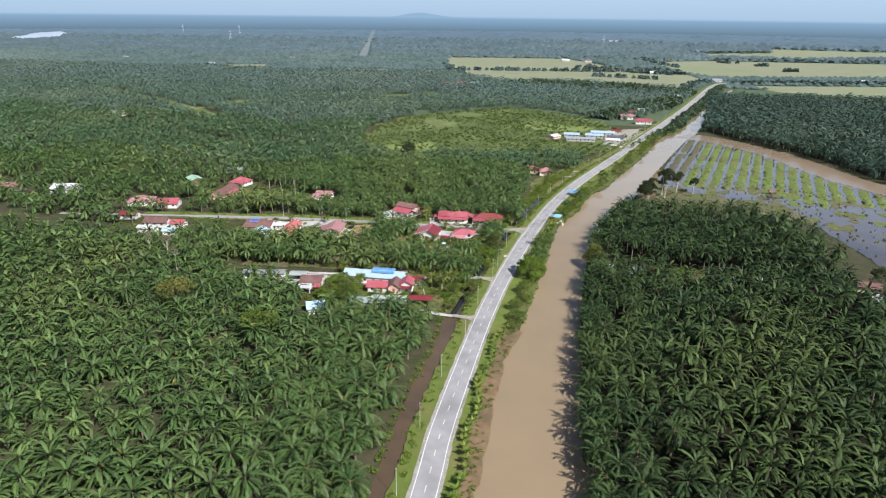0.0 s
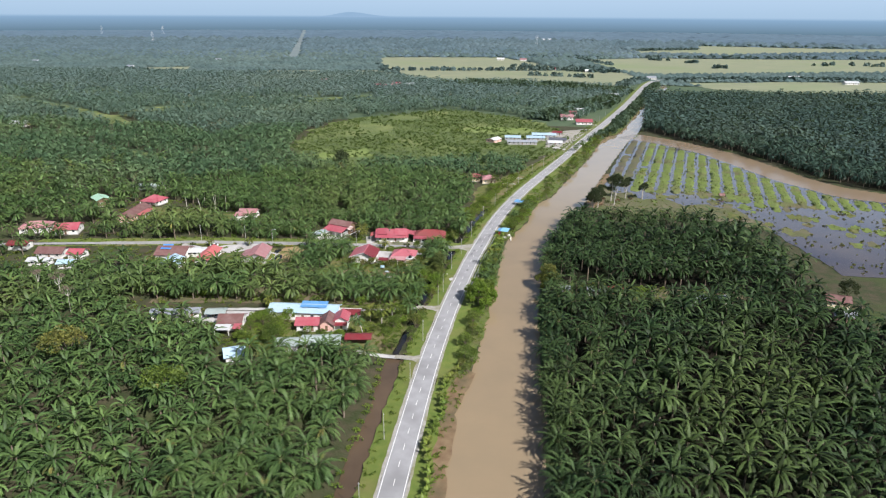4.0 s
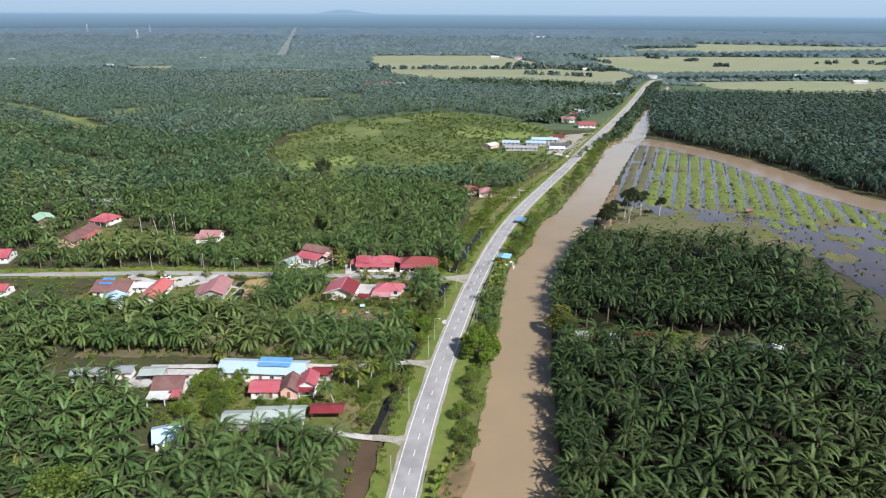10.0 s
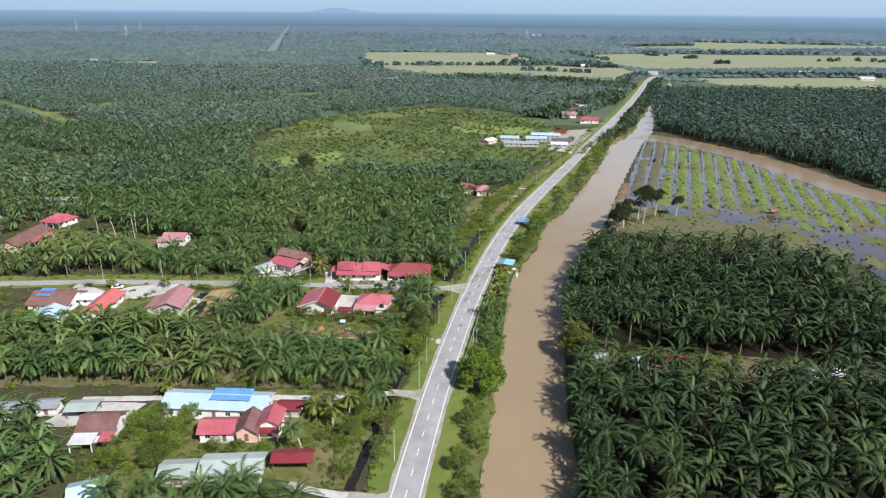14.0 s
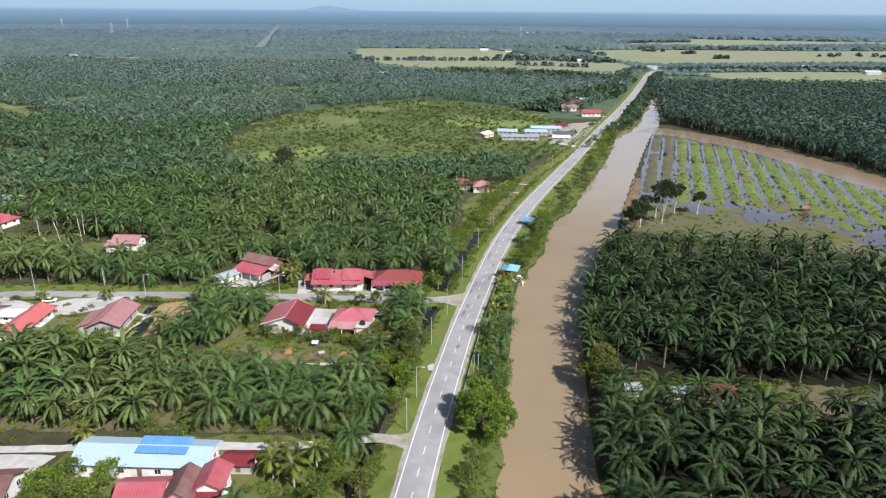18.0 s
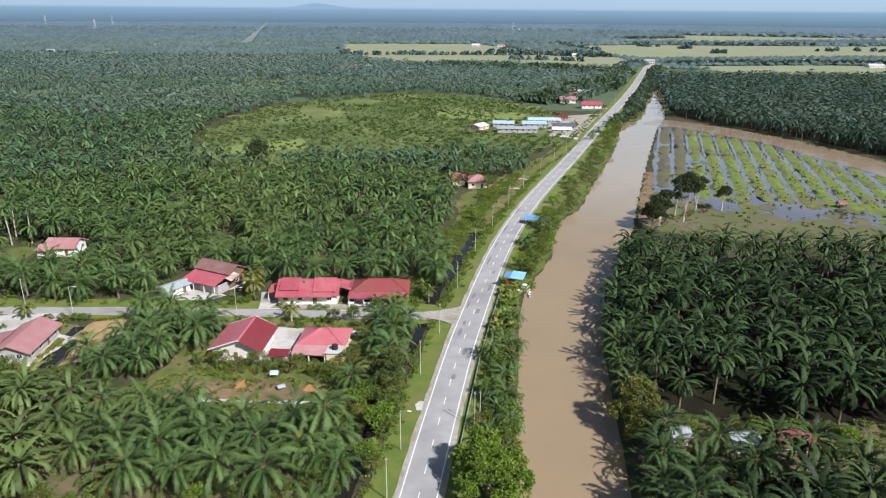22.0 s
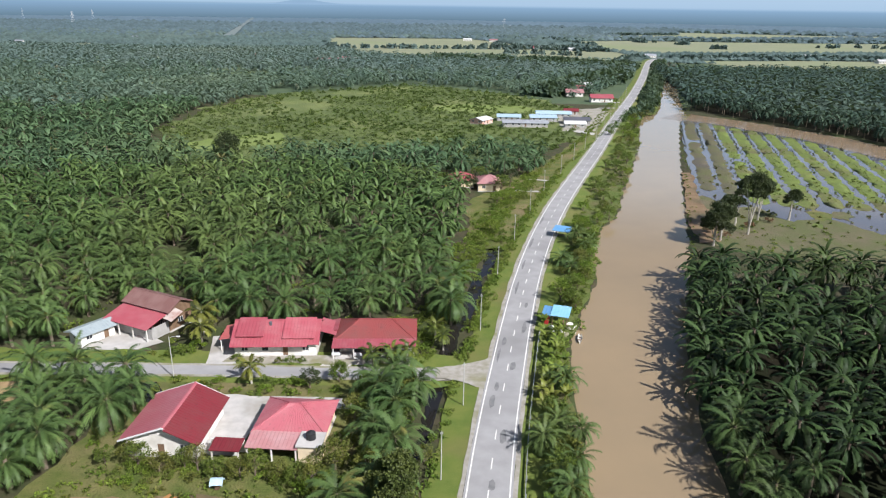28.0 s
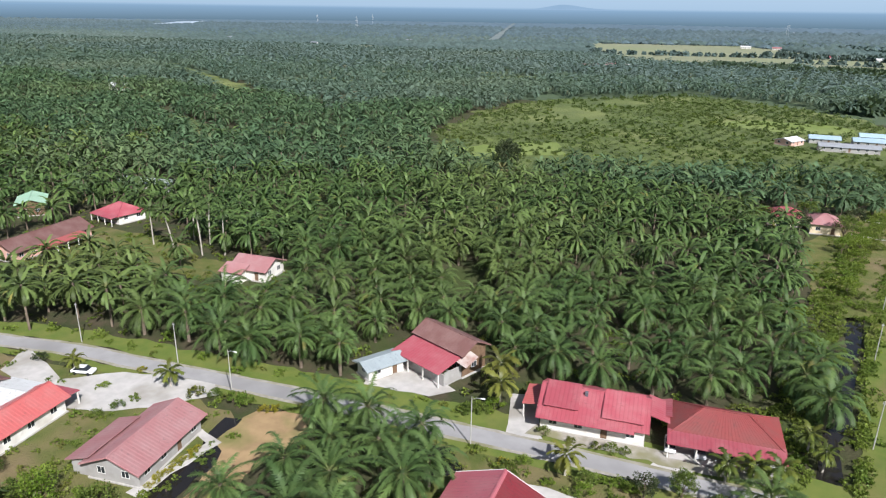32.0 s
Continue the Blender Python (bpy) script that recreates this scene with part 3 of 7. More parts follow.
# dark sheets laid under the groves to stand in for shade
patch("grove_floor_east", [(152, 72), (152, 104), (148, 136), (146, 158), (114, 170), (76, 166), (56, 173), (52, 160), (48, 150), (44, 128), (41, 100), (40.5, 80), (47, 78), (87, 80.5), (87, 68), (66, 63), (44, 63), (42.5, 26), (44.5, -7), (47.5, -46), (52, -80), (60, -140), (98, -140), (128, -70), (172, 30)], 0.02, M_GROVE_SHADE, "grove floor painted near black for shade under the mature palms", "soil", 5, 0.8)
patch("grove_floor_north", [(128, 505), (156, 468), (186, 424), (210, 374), (230, 322), (254, 292), (324, 268), (720, 240), (900, 700), (640, 890), (420, 858), (190, 836), (156, 846), (143, 640)], 0.02, M_GROVE_SHADE, "grove floor painted near black for shade under the mature palms", "soil", 8, 1.5)
# ---- water ----
patch("canal_water", [tuple(p) for p in (BANK_W + normals_of(BANK_W) * -2.0)[::3]] + [tuple(p) for p in (BANK_E + normals_of(BANK_E) * 2.0)[::-3]], -0.45, M_CANAL,
      "wide straight canal of opaque brown flood water", "water", 400, 0.0)
ribbon("stream_water", STREAM, -16.0, 16.0, -0.43, M_CANAL2, "muddy orange-brown side stream along the paddy", "water")
ribbon("drain_water_south", DRAIN[DRAIN[:, 1] < 2], -3.0, 2.8, -0.40, M_DRAIN, "wide roadside drain of brown peaty water", "water")
ribbon("drain_water_north", DRAIN[DRAIN[:, 1] > -2], -1.7, 1.7, -0.42, M_DITCH, "narrow roadside drain of black still water", "water")
patch("lake_water", LAKE, 0.3, water("pale_lake", (0.42, 0.47, 0.52), (0.36, 0.42, 0.48), 0.3, 0.02), "pale lake far off in the plain", "water", 120, 30)

# ---- grass, earth and fields ----
ribbon("verge_west", ROAD, -9.0, -3.6, 0.30, M_GRASS, "short bright green grass verge beside the road", "verge", zlo=-0.02, rag=1.2)
ribbon("verge_east", ROAD[:345], 3.6, 9.5, -0.02, M_GRASS, "green grass verge between road and canal bank", "verge", zlo=0.30, rag=1.5, seed=4)
bank_y = np.concatenate([np.arange(-120, 140, 4.0), np.arange(140, 700, 6.0)])
bank_a = np.interp(bank_y, ROAD[:, 1], ROAD[:, 0]) + 8.6
bank_b = np.maximum(bank_a + 0.2, np.interp(bank_y, BANK_W[:, 1], BANK_W[:, 0]) - 1.0 + 0.7 * np.sin(bank_y * 0.37))
nb = len(bank_y)
BV = [(x, y, 0.03) for x, y in zip(bank_a, bank_y)] + [(x, y, 0.02) for x, y in zip(bank_b, bank_y)]
tagged(new("bank_grass", mesh_of("bank_grass", BV, [(i, nb + i, nb + i + 1, i + 1) for i in range(nb - 1)], M_BANKGRASS)), "uneven green grass on the canal bank", "grass", kind="structure")
patch("bank_soil", [(17, -140), (26, -140), (23.2, -99), (22.5, -82), (19.6, -60), (18.0, -31), (20, -7), (17, -4), (12.5, -20), (14, -48), (15, -75)], 0.05, M_MUD, "bare brown eroded canal bank", "bank", 3, 0.7)
patch("rough_ground_village", [(-30, 2), (-9.5, 2), (-9.5, 38), (-30, 40), (-68, 31), (-70, 12), (-55, -10), (-40, -8)], 0.03, M_ROUGH_GRASS, "rough grass among the village houses", "grass")
patch("garden_ground", [(-60, 66), (-11, 66), (-10.5, 112), (-60, 107)], 0.035, M_ROUGH_GRASS, "rough grass and trodden soil of the gardens", "grass")
patch("garden_soil", [(-54, 70), (-27, 72), (-24, 77), (-33, 79), (-53, 76)], 0.06, M_MUD, "bare brown garden soil", "soil", 2, 0.5)
patch("laterite_heap", [(-41, 75.5), (-38, 75.2), (-37, 78), (-40, 78.5)], 0.09, M_ORANGE, "bare orange laterite patch in the garden", "soil", 1, 0.4)
patch("laterite_spot", [(-26, 76.5), (-23, 76), (-22, 78), (-25, 78.6)], 0.09, M_ORANGE, "bare orange laterite patch in the garden", "soil", 1, 0.4)
patch("sand_clearing", [(-88.5, 91), (-90, 98), (-88.5, 101), (-80, 104.5), (-77.5, 99), (-79, 90), (-79, 82), (-82.5, 78), (-84.5, 84)], 0.05, M_SAND, "sandy bare clearing beside the village lane", "soil", 2, 0.6)
patch("grass_lane_side", [(-108, 106), (-60, 111), (-60, 117), (-84, 116), (-108, 112)], 0.04, M_GRASS, "grass along the village lane", "grass", 3, 0.8)
patch("grass_clearing", [(-190, 132), (-196, 156), (-168, 158), (-150, 150), (-138, 152), (-138, 140), (-160, 136)], 0.04, M_ROUGH_GRASS, "grassy clearing in front of the houses", "grass", 3, 1)
patch("village_soil_west", [(-145, 62), (-88, 66), (-86, 97), (-112, 101), (-150, 92)], 0.03, M_ROUGH_GRASS, "rough grass round the western houses", "grass", 3, 1)
patch("house_front_soil", [(-50, 114.6), (-30, 116.2), (-11, 118.4), (-11, 122), (-30, 120.5), (-47, 118.6)], 0.05, M_SAND, "pale trodden soil in front of the long houses", "soil", 2, 0.5)
patch("front_gravel", [(-48, 115.4), (-30, 117.0), (-12, 119.4), (-12, 122.4), (-28, 120.6), (-47, 118.8)], 0.10, M_SHOULDER, "trodden grey gravel in front of the long houses", "yard", 2, 0.5)
patch("ditch_pool", [(-89.5, 68), (-86, 68), (-84.6, 79), (-85, 88), (-88.4, 92), (-89.6, 98), (-92, 97), (-90, 90), (-88, 86)], 0.062, M_DITCH, "black flooded ditch beside the house", "water", 2, 0.6)
patch("ditch_pool_north", [(-62, 101), (-56, 99), (-53, 103), (-56, 107), (-61, 106)], 0.05, M_DITCH, "black flood water under the palms", "water", 2, 0.6)
patch("tree_island_soil", [(64, 215), (62, 205), (76, 196), (128, 190), (150, 182), (158, 172), (158, 190), (150, 214), (134, 226), (120, 222), (108, 238), (96, 232), (90, 250), (82, 244), (76, 262), (70, 256)], 0.03, M_DRYGRASS, "rough grass and cleared brush beside the paddy", "grass", 4, 1.5)
patch("bank_clay", [(61, 204), (67, 206), (72, 222), (72, 250), (80, 300), (76, 300), (63, 232)], 0.05, M_MUD, "bare pink-brown clay on the canal bank", "soil", 3, 0.8)
patch("scrub_ground", SCRUB, 0.04, M_SCRUB, "open bright green scrub grass with young palms", "grass", 12, 9)
LAWNS = [[(-173, 309), (-155, 277), (-137, 293), (-122, 312), (-150, 338)], [(-144, 352), (-128, 320), (-108, 332), (-122, 360)], [(-60, 470), (-20, 455), (20, 470), (10, 500), (-40, 500)]]
for lw in LAWNS:
    patch("meadow", lw, 0.075, M_MEADOW, "smooth bright green meadow in the scrub", "grass", 5, 2.5)
patch("belt_soil", [(-116, 27), (-97, 30.5), (-66, 35.5), (-36, 40.2), (-13, 44), (-13, 56), (-40, 54), (-72, 50), (-116, 47)], 0.035, M_LITTER, "brown soil along the palm belt", "soil", 3, 1.2)
patch("garden_path", [(-47, 69), (-35, 70), (-24, 71.2), (-16, 73), (-16, 74), (-24, 72.4), (-35, 71.1), (-47, 70.2)], 0.08, M_CONCRETE, "broken pale concrete garden path", "path", 1.5, 0.3)
patch("roadside_grass_north", [(4, 190), (14, 240), (28, 296), (46, 362), (58, 405), (44, 400), (28, 340), (6, 282), (-10, 240), (-8, 190)], 0.035, M_ROUGH_GRASS, "rough grass between drain and palms", "grass", 4, 1.5)
patch("farm_yard", [(30, 398), (58, 402), (70, 470), (60, 500), (30, 480)], 0.07, M_SHOULDER, "pale gravel yard of the farm sheds", "yard", 5, 1.5)
patch("clearing_litter", [(46, 63), (46, 75), (66, 77), (87, 80), (132, 80.5), (132, 68), (100, 65), (74, 63)], 0.03, M_LITTER, "brown leaf litter in a clearing of the grove", "soil", 2, 0.8)
for pts in ([(-300, 668), (-250, 678), (-205, 705), (-215, 724), (-262, 716), (-306, 690)], [(-470, 520), (-420, 530), (-400, 552), (-440, 556)], [(-690, 700), (-600, 690), (-560, 712), (-640, 730)], [(-330, 470), (-296, 452), (-270, 470), (-300, 492)]):
    patch("open_grass", pts, 0.06, M_SCRUB, "open pale green clearing in the plantation", "grass", 8, 3)
for i, f in enumerate(FIELDS):
    patch("paddy_field", f, 0.10, M_FIELD, "wide pale yellow-green field of ripe paddy", "field", 60, 8)

# flooded paddy with raised green beds
patch("paddy_water", PADDY, 0.02, M_FLOOD, "shallow blue-grey flood water between paddy beds", "water", 8, 1)
bed_dir = np.array([0.172, 0.985])
bed_off = np.array([0.985, -0.172])
paddy = thing("paddy_beds", pose(0, 0, 0), "raised green planting beds in rows in the flooded paddy", "paddy", kind="structure")
rg = np.random.RandomState(5)
for k in range(-2, 30):
    base = np.array([72.0, 300.0]) + bed_off * (4 + k * 8.4)
    tt = np.arange(-230, 220, 3.0)
    line = base + bed_dir * tt[:, None]
    ok = inside(line, PADDY) & inside(line + bed_off * 2.5, PADDY) & inside(line - bed_off * 2.5, PADDY)
    wet = np.array([noise.noise((x * 0.02, y * 0.02, 3.0)) for x, y in line])
    ok &= (wet + np.clip((line[:, 1] - 250 + 0.25 * (line[:, 0] - 100)) / 60, -1, 0.62) > -0.02) & (rg.rand(len(line)) > 0.005)
    run = []
    for i, o in enumerate(list(ok) + [False]):
        if o:
            run.append(i)
        elif len(run) > 3:
            L = line[run]
            n = len(L)
            cols = []
            for c, (u, z) in enumerate(((-3.0, 0.0), (-2.3, 0.09), (0, 0.13), (2.3, 0.09), (3.0, 0.0))):
                end = np.minimum(1, (np.minimum(np.arange(n), n - 1 - np.arange(n)) + 0.6) / 1.6)
                u = u * end
                j = (rg.rand(n) - 0.5) * (2.2 if c in (0, 1, 3, 4) else 0.3)
                zz = z + (rg.rand(n) - 0.5) * 0.06 * (z > 0)
                cols.append(np.column_stack([L + bed_off * (u + j * end)[:, None], zz]))
            V = np.vstack(cols)
            F = [(c * n + i2, (c + 1) * n + i2, (c + 1) * n + i2 + 1, c * n + i2 + 1) for c in range(4) for i2 in range(n - 1)]
            part_m("bed", mesh_of("bed", V, np.array(F), M_BED if k > 2 else M_BAREBED), paddy)
            run = []
        else:
            run = []
# rough grass and mud that stand out of the flooded southern part
for k in range(110):
    c = np.array([rg.uniform(70, 300), rg.uniform(185, 262)])
    c[1] -= max(0, (c[0] - 130) * 0.42)
    if not inside(c[None], PADDY)[0]:
        continue
    n, rr = 14, rg.uniform(2.5, 8.0)
    V = []
    for i in range(n):
        a = 2 * math.pi * i / n
        q = c + bed_off * (math.cos(a) * rr * 0.6 * rg.uniform(0.5, 1.2)) + bed_dir * (math.sin(a) * rr * rg.uniform(0.6, 1.3))
        V.append((q[0], q[1], 0.035 + 0.0007 * k))
    part_m("grass_patch", mesh_of("grass_patch", V, [tuple(range(n))], (M_DRYGRASS, M_BED, M_ROUGH_GRASS)[k % 3]), paddy)

# ---- road ----
road = ribbon("road", ROAD, -3.45, 3.45, 0.36, M_ASPHALT, "two-lane grey asphalt road with white lines", "road")
ribbon("shoulder_west", ROAD, -4.15, -3.4, 0.345, M_SHOULDER, "pale gravel shoulder of the road", "road", rag=0.35)
ribbon("shoulder_east", ROAD, 3.4, 4.15, 0.345, M_SHOULDER, "pale gravel shoulder of the road", "road", rag=0.35, seed=3)
ribbon("edge_line", ROAD, -3.12, -2.92, 0.366, M_PAINT, "", "", parent=road)
ribbon("edge_line", ROAD, 2.92, 3.12, 0.366, M_PAINT, "", "", parent=road)
fine = spline([tuple(p) for p in ROAD[::3]], 0.5)
arc = np.concatenate([[0], np.cumsum(np.hypot(*np.diff(fine, axis=0).T))])
nf = normals_of(fine)


def along(s, off=0.0):
    x, y = np.interp(s, arc, fine[:, 0]), np.interp(s, arc, fine[:, 1])
    a, b = np.interp(s, arc, nf[:, 0]), np.interp(s, arc, nf[:, 1])
    return np.array([x + a * off, y + b * off]), np.array([-b, a])


dash_mesh = mesh_of("dash", [(-0.085, -1.35, 0), (0.085, -1.35, 0), (0.085, 1.35, 0), (-0.085, 1.35, 0)], [(0, 1, 2, 3)], M_PAINT)
s = 200.0
while s < 1100:
    p, d = along(s)
    part_m("dash", dash_mesh, road, at=pose(p[0], p[1], 0.367, 0, 0, math.degrees(math.atan2(-d[0], d[1]))))
    s += 7.4
# tar repairs and worn wheel tracks
rt = np.random.RandomState(9)
for yy, off, w, l in ((108, -1.6, 1.1, 5), (113, -1.3, 0.8, 3), (121, 0.9, 1.0, 3.5), (131, -1.7, 0.9, 4), (138, 1.8, 1.1, 6), (150, 1.3, 0.8, 3), (98, 1.2, 1.2, 4),
                      (160, -1.8, 0.7, 9), (176, -2.0, 0.6, 8), (86, 0.4, 1.0, 2.5), (125, -2.2, 0.5, 6), (194, -2.2, 0.7, 10), (218, -2.4, 0.8, 9)):
    s0 = np.interp(yy, fine[:, 1], arc)
    p, d = along(s0, off)
    r = np.array([d[1], -d[0]])
    n = 12
    V = []
    for i in range(n):
        a = 2 * math.pi * i / n
        k = 0.75 + 0.4 * rt.rand()
        q = p + r * (math.cos(a) * w * 0.5 * k) + d * (math.sin(a) * l * 0.5 * k)
        V.append((q[0], q[1], 0.3635))
    part_m("tar_patch", mesh_of("tar_patch", V, [tuple(range(n))], M_PATCH), road, "dark tar repair")

# lanes and drives
LANE = spline([(2.6, 118.6), (-8, 116.4), (-26.5, 114.2), (-41, 113), (-52, 111.7), (-78, 108.8), (-100, 105.8), (-118, 103.2), (-134, 101), (-150, 97), (-200, 86), (-260, 72)], 3)
ribbon("lane_verge", LANE[:70], 2.2, 7.5, 0.06, M_GRASS, "bright grass beside the village lane", "verge", rag=1.6)
ribbon("lane_verge_south", LANE[:70], -4.6, -2.2, 0.058, M_GRASS, "grass strip beside the village lane", "verge", rag=1.2, seed=6)
lane = ribbon("village_lane", LANE, -1.7, 1.7, 0.12, M_ASPHALT, "narrow grey village lane", "road", rag=0.12)
ribbon("lane_edge", LANE[:60], -2.4, 2.4, 0.09, M_SHOULDER, "sandy edges of the village lane", "road", rag=0.3)
HALL_LANE = spline([(-0.4, 42), (-8, 41.7), (-20, 37.5), (-33, 35.0), (-55, 31.8), (-75, 27.5), (-88, 25)], 3)
ribbon("hall_lane", HALL_LANE, -1.3, 1.3, 0.10, M_CONCRETE, "narrow pale concrete lane to the hall", "road", rag=0.4)
DRIVE = spline([(0.6, -0.5), (-6, -0.3), (-13, -0.2), (-22, 1)], 2)
ribbon("farm_drive", DRIVE, -1.1, 1.1, 0.14, M_CONCRETE, "short concrete drive over the drain", "road", rag=0.4)
for nm, a, b, w in (("drive_bridge", (16.8, 256.5), (3, 257), 1.0), ("drive_bridge_far", (21.5, 274), (8, 277), 0.8), ("farm_track", (52, 386), (34, 402), 3.0), ("house_track", (82, 535), (66, 540), 2.0), ("house_track_far", (60, 500), (76, 505), 1.6)):
    ribbon(nm, spline([a, ((a[0] + b[0]) / 2, (a[1] + b[1]) / 2), b], 3), -w, w, 0.14, M_CONCRETE, "pale concrete bridge or track off the road", "road", rag=0.3)
for pts in ([(-8, -1.5), (-2, -1.8), (0.6, -3.4), (0.7, 2.4), (-2, 1.2), (-8, 0.9)], [(-9, 40.2), (-3, 40.0), (0.0, 38.4), (0.0, 45.2), (-3, 43.4), (-9, 43.2)]):
    patch("drive_apron", pts, 0.325, M_SHOULDER, "pale gravel mouth of a side lane", "pavement", 1.5, 0.2)
for i, pts in enumerate(([(-1.2, 72), (1.2, 72.5), (1.0, 75), (-0.8, 75.6), (-1.6, 74)], [(-7, 114.8), (-2.5, 114), (2.4, 112), (2.8, 124), (-1, 121), (-7, 118.4)])):
    patch("concrete_apron", pts, 0.31 if i == 0 else 0.325, M_CONCRETE if i == 0 else M_SHOULDER, "small pale concrete apron by the road", "pavement", 1.5, 0.25)
slabs = 0
for pts in ([(-51, 113.5), (-45.5, 114.2), (-46.5, 118), (-49.5, 127), (-52.5, 126.5)], [(-29, 115.8), (-23.6, 116.4), (-21.2, 121.4), (-25, 122.8), (-27.5, 120.5)], [(-54.6, 125.6), (-50.2, 114.2), (-45.2, 115.2), (-48.4, 121), (-50.6, 126.5)], [(-44, 100.5), (-20, 103.2), (-20.5, 106), (-34, 105.2), (-44, 104)], [(-142, 98), (-138, 89.5), (-118.5, 86.5), (-111, 89), (-114.5, 93.6), (-124, 92)], [(-41.8, 88), (-33.6, 88), (-34.2, 104), (-42, 103.4)],
            [(-118, 100), (-101, 104.5), (-98, 102), (-104, 94), (-112, 88.5), (-120, 88), (-126, 92)], [(-78, 116), (-66, 118), (-63, 122), (-74, 126), (-79, 122)],
            [(-92, 12), (-82, 13), (-71, 20), (-70, 26), (-86, 24)], [(-90.6, 77), (-88.6, 77), (-87.6, 92), (-98, 94.5), (-98.6, 92.6), (-89.8, 91)]):
    slabs += 1
    patch("yard_slab", pts, 0.065 + 0.004 * slabs, M_CONCRETE, "pale concrete yard beside the house", "yard", 3, 0.4)

# guard rail along the canal side
rail_line = np.array([along(x, 5.1)[0] for x in np.arange(np.interp(60, fine[:, 1], arc), np.interp(137, fine[:, 1], arc), 2.0)])
guard = thing("guard_rail", pose(0, 0, 0), "galvanised steel crash barrier along the road edge", "guard rail")
V = []
for x, y in rail_line:
    V += [(x, y, 0.55), (x + 0.06, y, 0.66), (x, y, 0.74), (x + 0.06, y, 0.82), (x, y, 0.92), (x + 0.10, y, 0.92), (x + 0.10, y, 0.55)]
F = [(7 * i + k, 7 * i + (k + 1) % 7, 7 * i + 7 + (k + 1) % 7, 7 * i + 7 + k) for i in range(len(rail_line) - 1) for k in range(7)]
part_m("rail", mesh_of("rail", V, F, M_STEEL), guard)
bmp = boxes([(-0.06, -0.06, -0.2, 0.06, 0.06, 0.9)])
post_mesh = bpy.data.meshes.new("post")
bmp.to_mesh(post_mesh)
bmp.free()
post_mesh.materials.append(M_STEEL)
for x, y in rail_line[::2]:
    part_m("post", post_mesh, guard, at=pose(x + 0.18, y, 0.1))

# ---- houses ----


def sheet(p00, p10, p11, p01, pitch=0.6, thick=0.10, rib=0.025):
    """A ribbed roof slope: eave from p00 to p10, top from p01 to p11, seen side up."""
    p00, p10, p11, p01 = (Vector(p) for p in (p00, p10, p11, p01))
    n = max(3, int(max((p10 - p00).length, (p11 - p01).length) / pitch))
    nor = (p10 - p00).cross(p01 - p00)
    if nor.length < 1e-6:
        nor = (p10 - p00).cross(p11 - p00)
    nor.normalize()
    bm = bmesh.new()
    rows = []
    for i in range(n + 1):
        for e in ((0.0, 0.3) if i < n else (0.0,)):
            t = (i + e) / n
            up = nor * (rib if e else 0)
            rows.append([bm.verts.new(p00.lerp(p10, t) + up), bm.verts.new(p01.lerp(p11, t) + up), bm.verts.new(p00.lerp(p10, t) - nor * thick), bm.verts.new(p01.lerp(p11, t) - nor * thick)])
    for a, b in zip(rows, rows[1:]):
        bm.faces.new((a[0], b[0], b[1], a[1]))
        bm.faces.new((a[2], a[3], b[3], b[2]))
        bm.faces.new((a[0], a[2], b[2], b[0]))
        bm.faces.new((a[1], b[1], b[3], a[3]))
    for r, flip in ((rows[0], False), (rows[-1], True)):
        f = (r[0], r[1], r[3], r[2])
        bm.faces.new(f[::-1] if flip else f)
    bmesh.ops.remove_doubles(bm, verts=bm.verts[:], dist=0.0005)
    return bm


def wall_bm(length, height, thick, holes):
    """A wall along +x with rectangular holes (x0, z0, x1, z1) that go through it."""
    xs = sorted({0.0, length, *(v for h in holes for v in (h[0], h[2]))})
    zs = sorted({0.0, height, *(v for h in holes for v in (h[1], h[3]))})
    specs = []
    for x0, x1 in zip(xs, xs[1:]):
        for z0, z1 in zip(zs, zs[1:]):
            cx, cz = (x0 + x1) / 2, (z0 + z1) / 2
            if not any(h[0] < cx < h[2] and h[1] < cz < h[3] for h in holes):
                specs.append((x0, 0, z0, x1, thick, z1))
    bm = boxes(specs)
    bmesh.ops.remove_doubles(bm, verts=bm.verts[:], dist=0.0005)
    return bm


def window_into(wall, h):
    x0, z0, x1, z1 = h
    f = 0.07
    fr = part("window", boxes([(x0, -0.03, z0, x0 + f, 0.10, z1), (x1 - f, -0.03, z0, x1, 0.10, z1), (x0 + f, -0.03, z0, x1 - f, 0.10, z0 + f), (x0 + f, -0.03, z1 - f, x1 - f, 0.10, z1),
                               ((x0 + x1) / 2 - 0.03, -0.02, z0 + f, (x0 + x1) / 2 + 0.03, 0.08, z1 - f)]), M_FRAME, wall)
    return fr




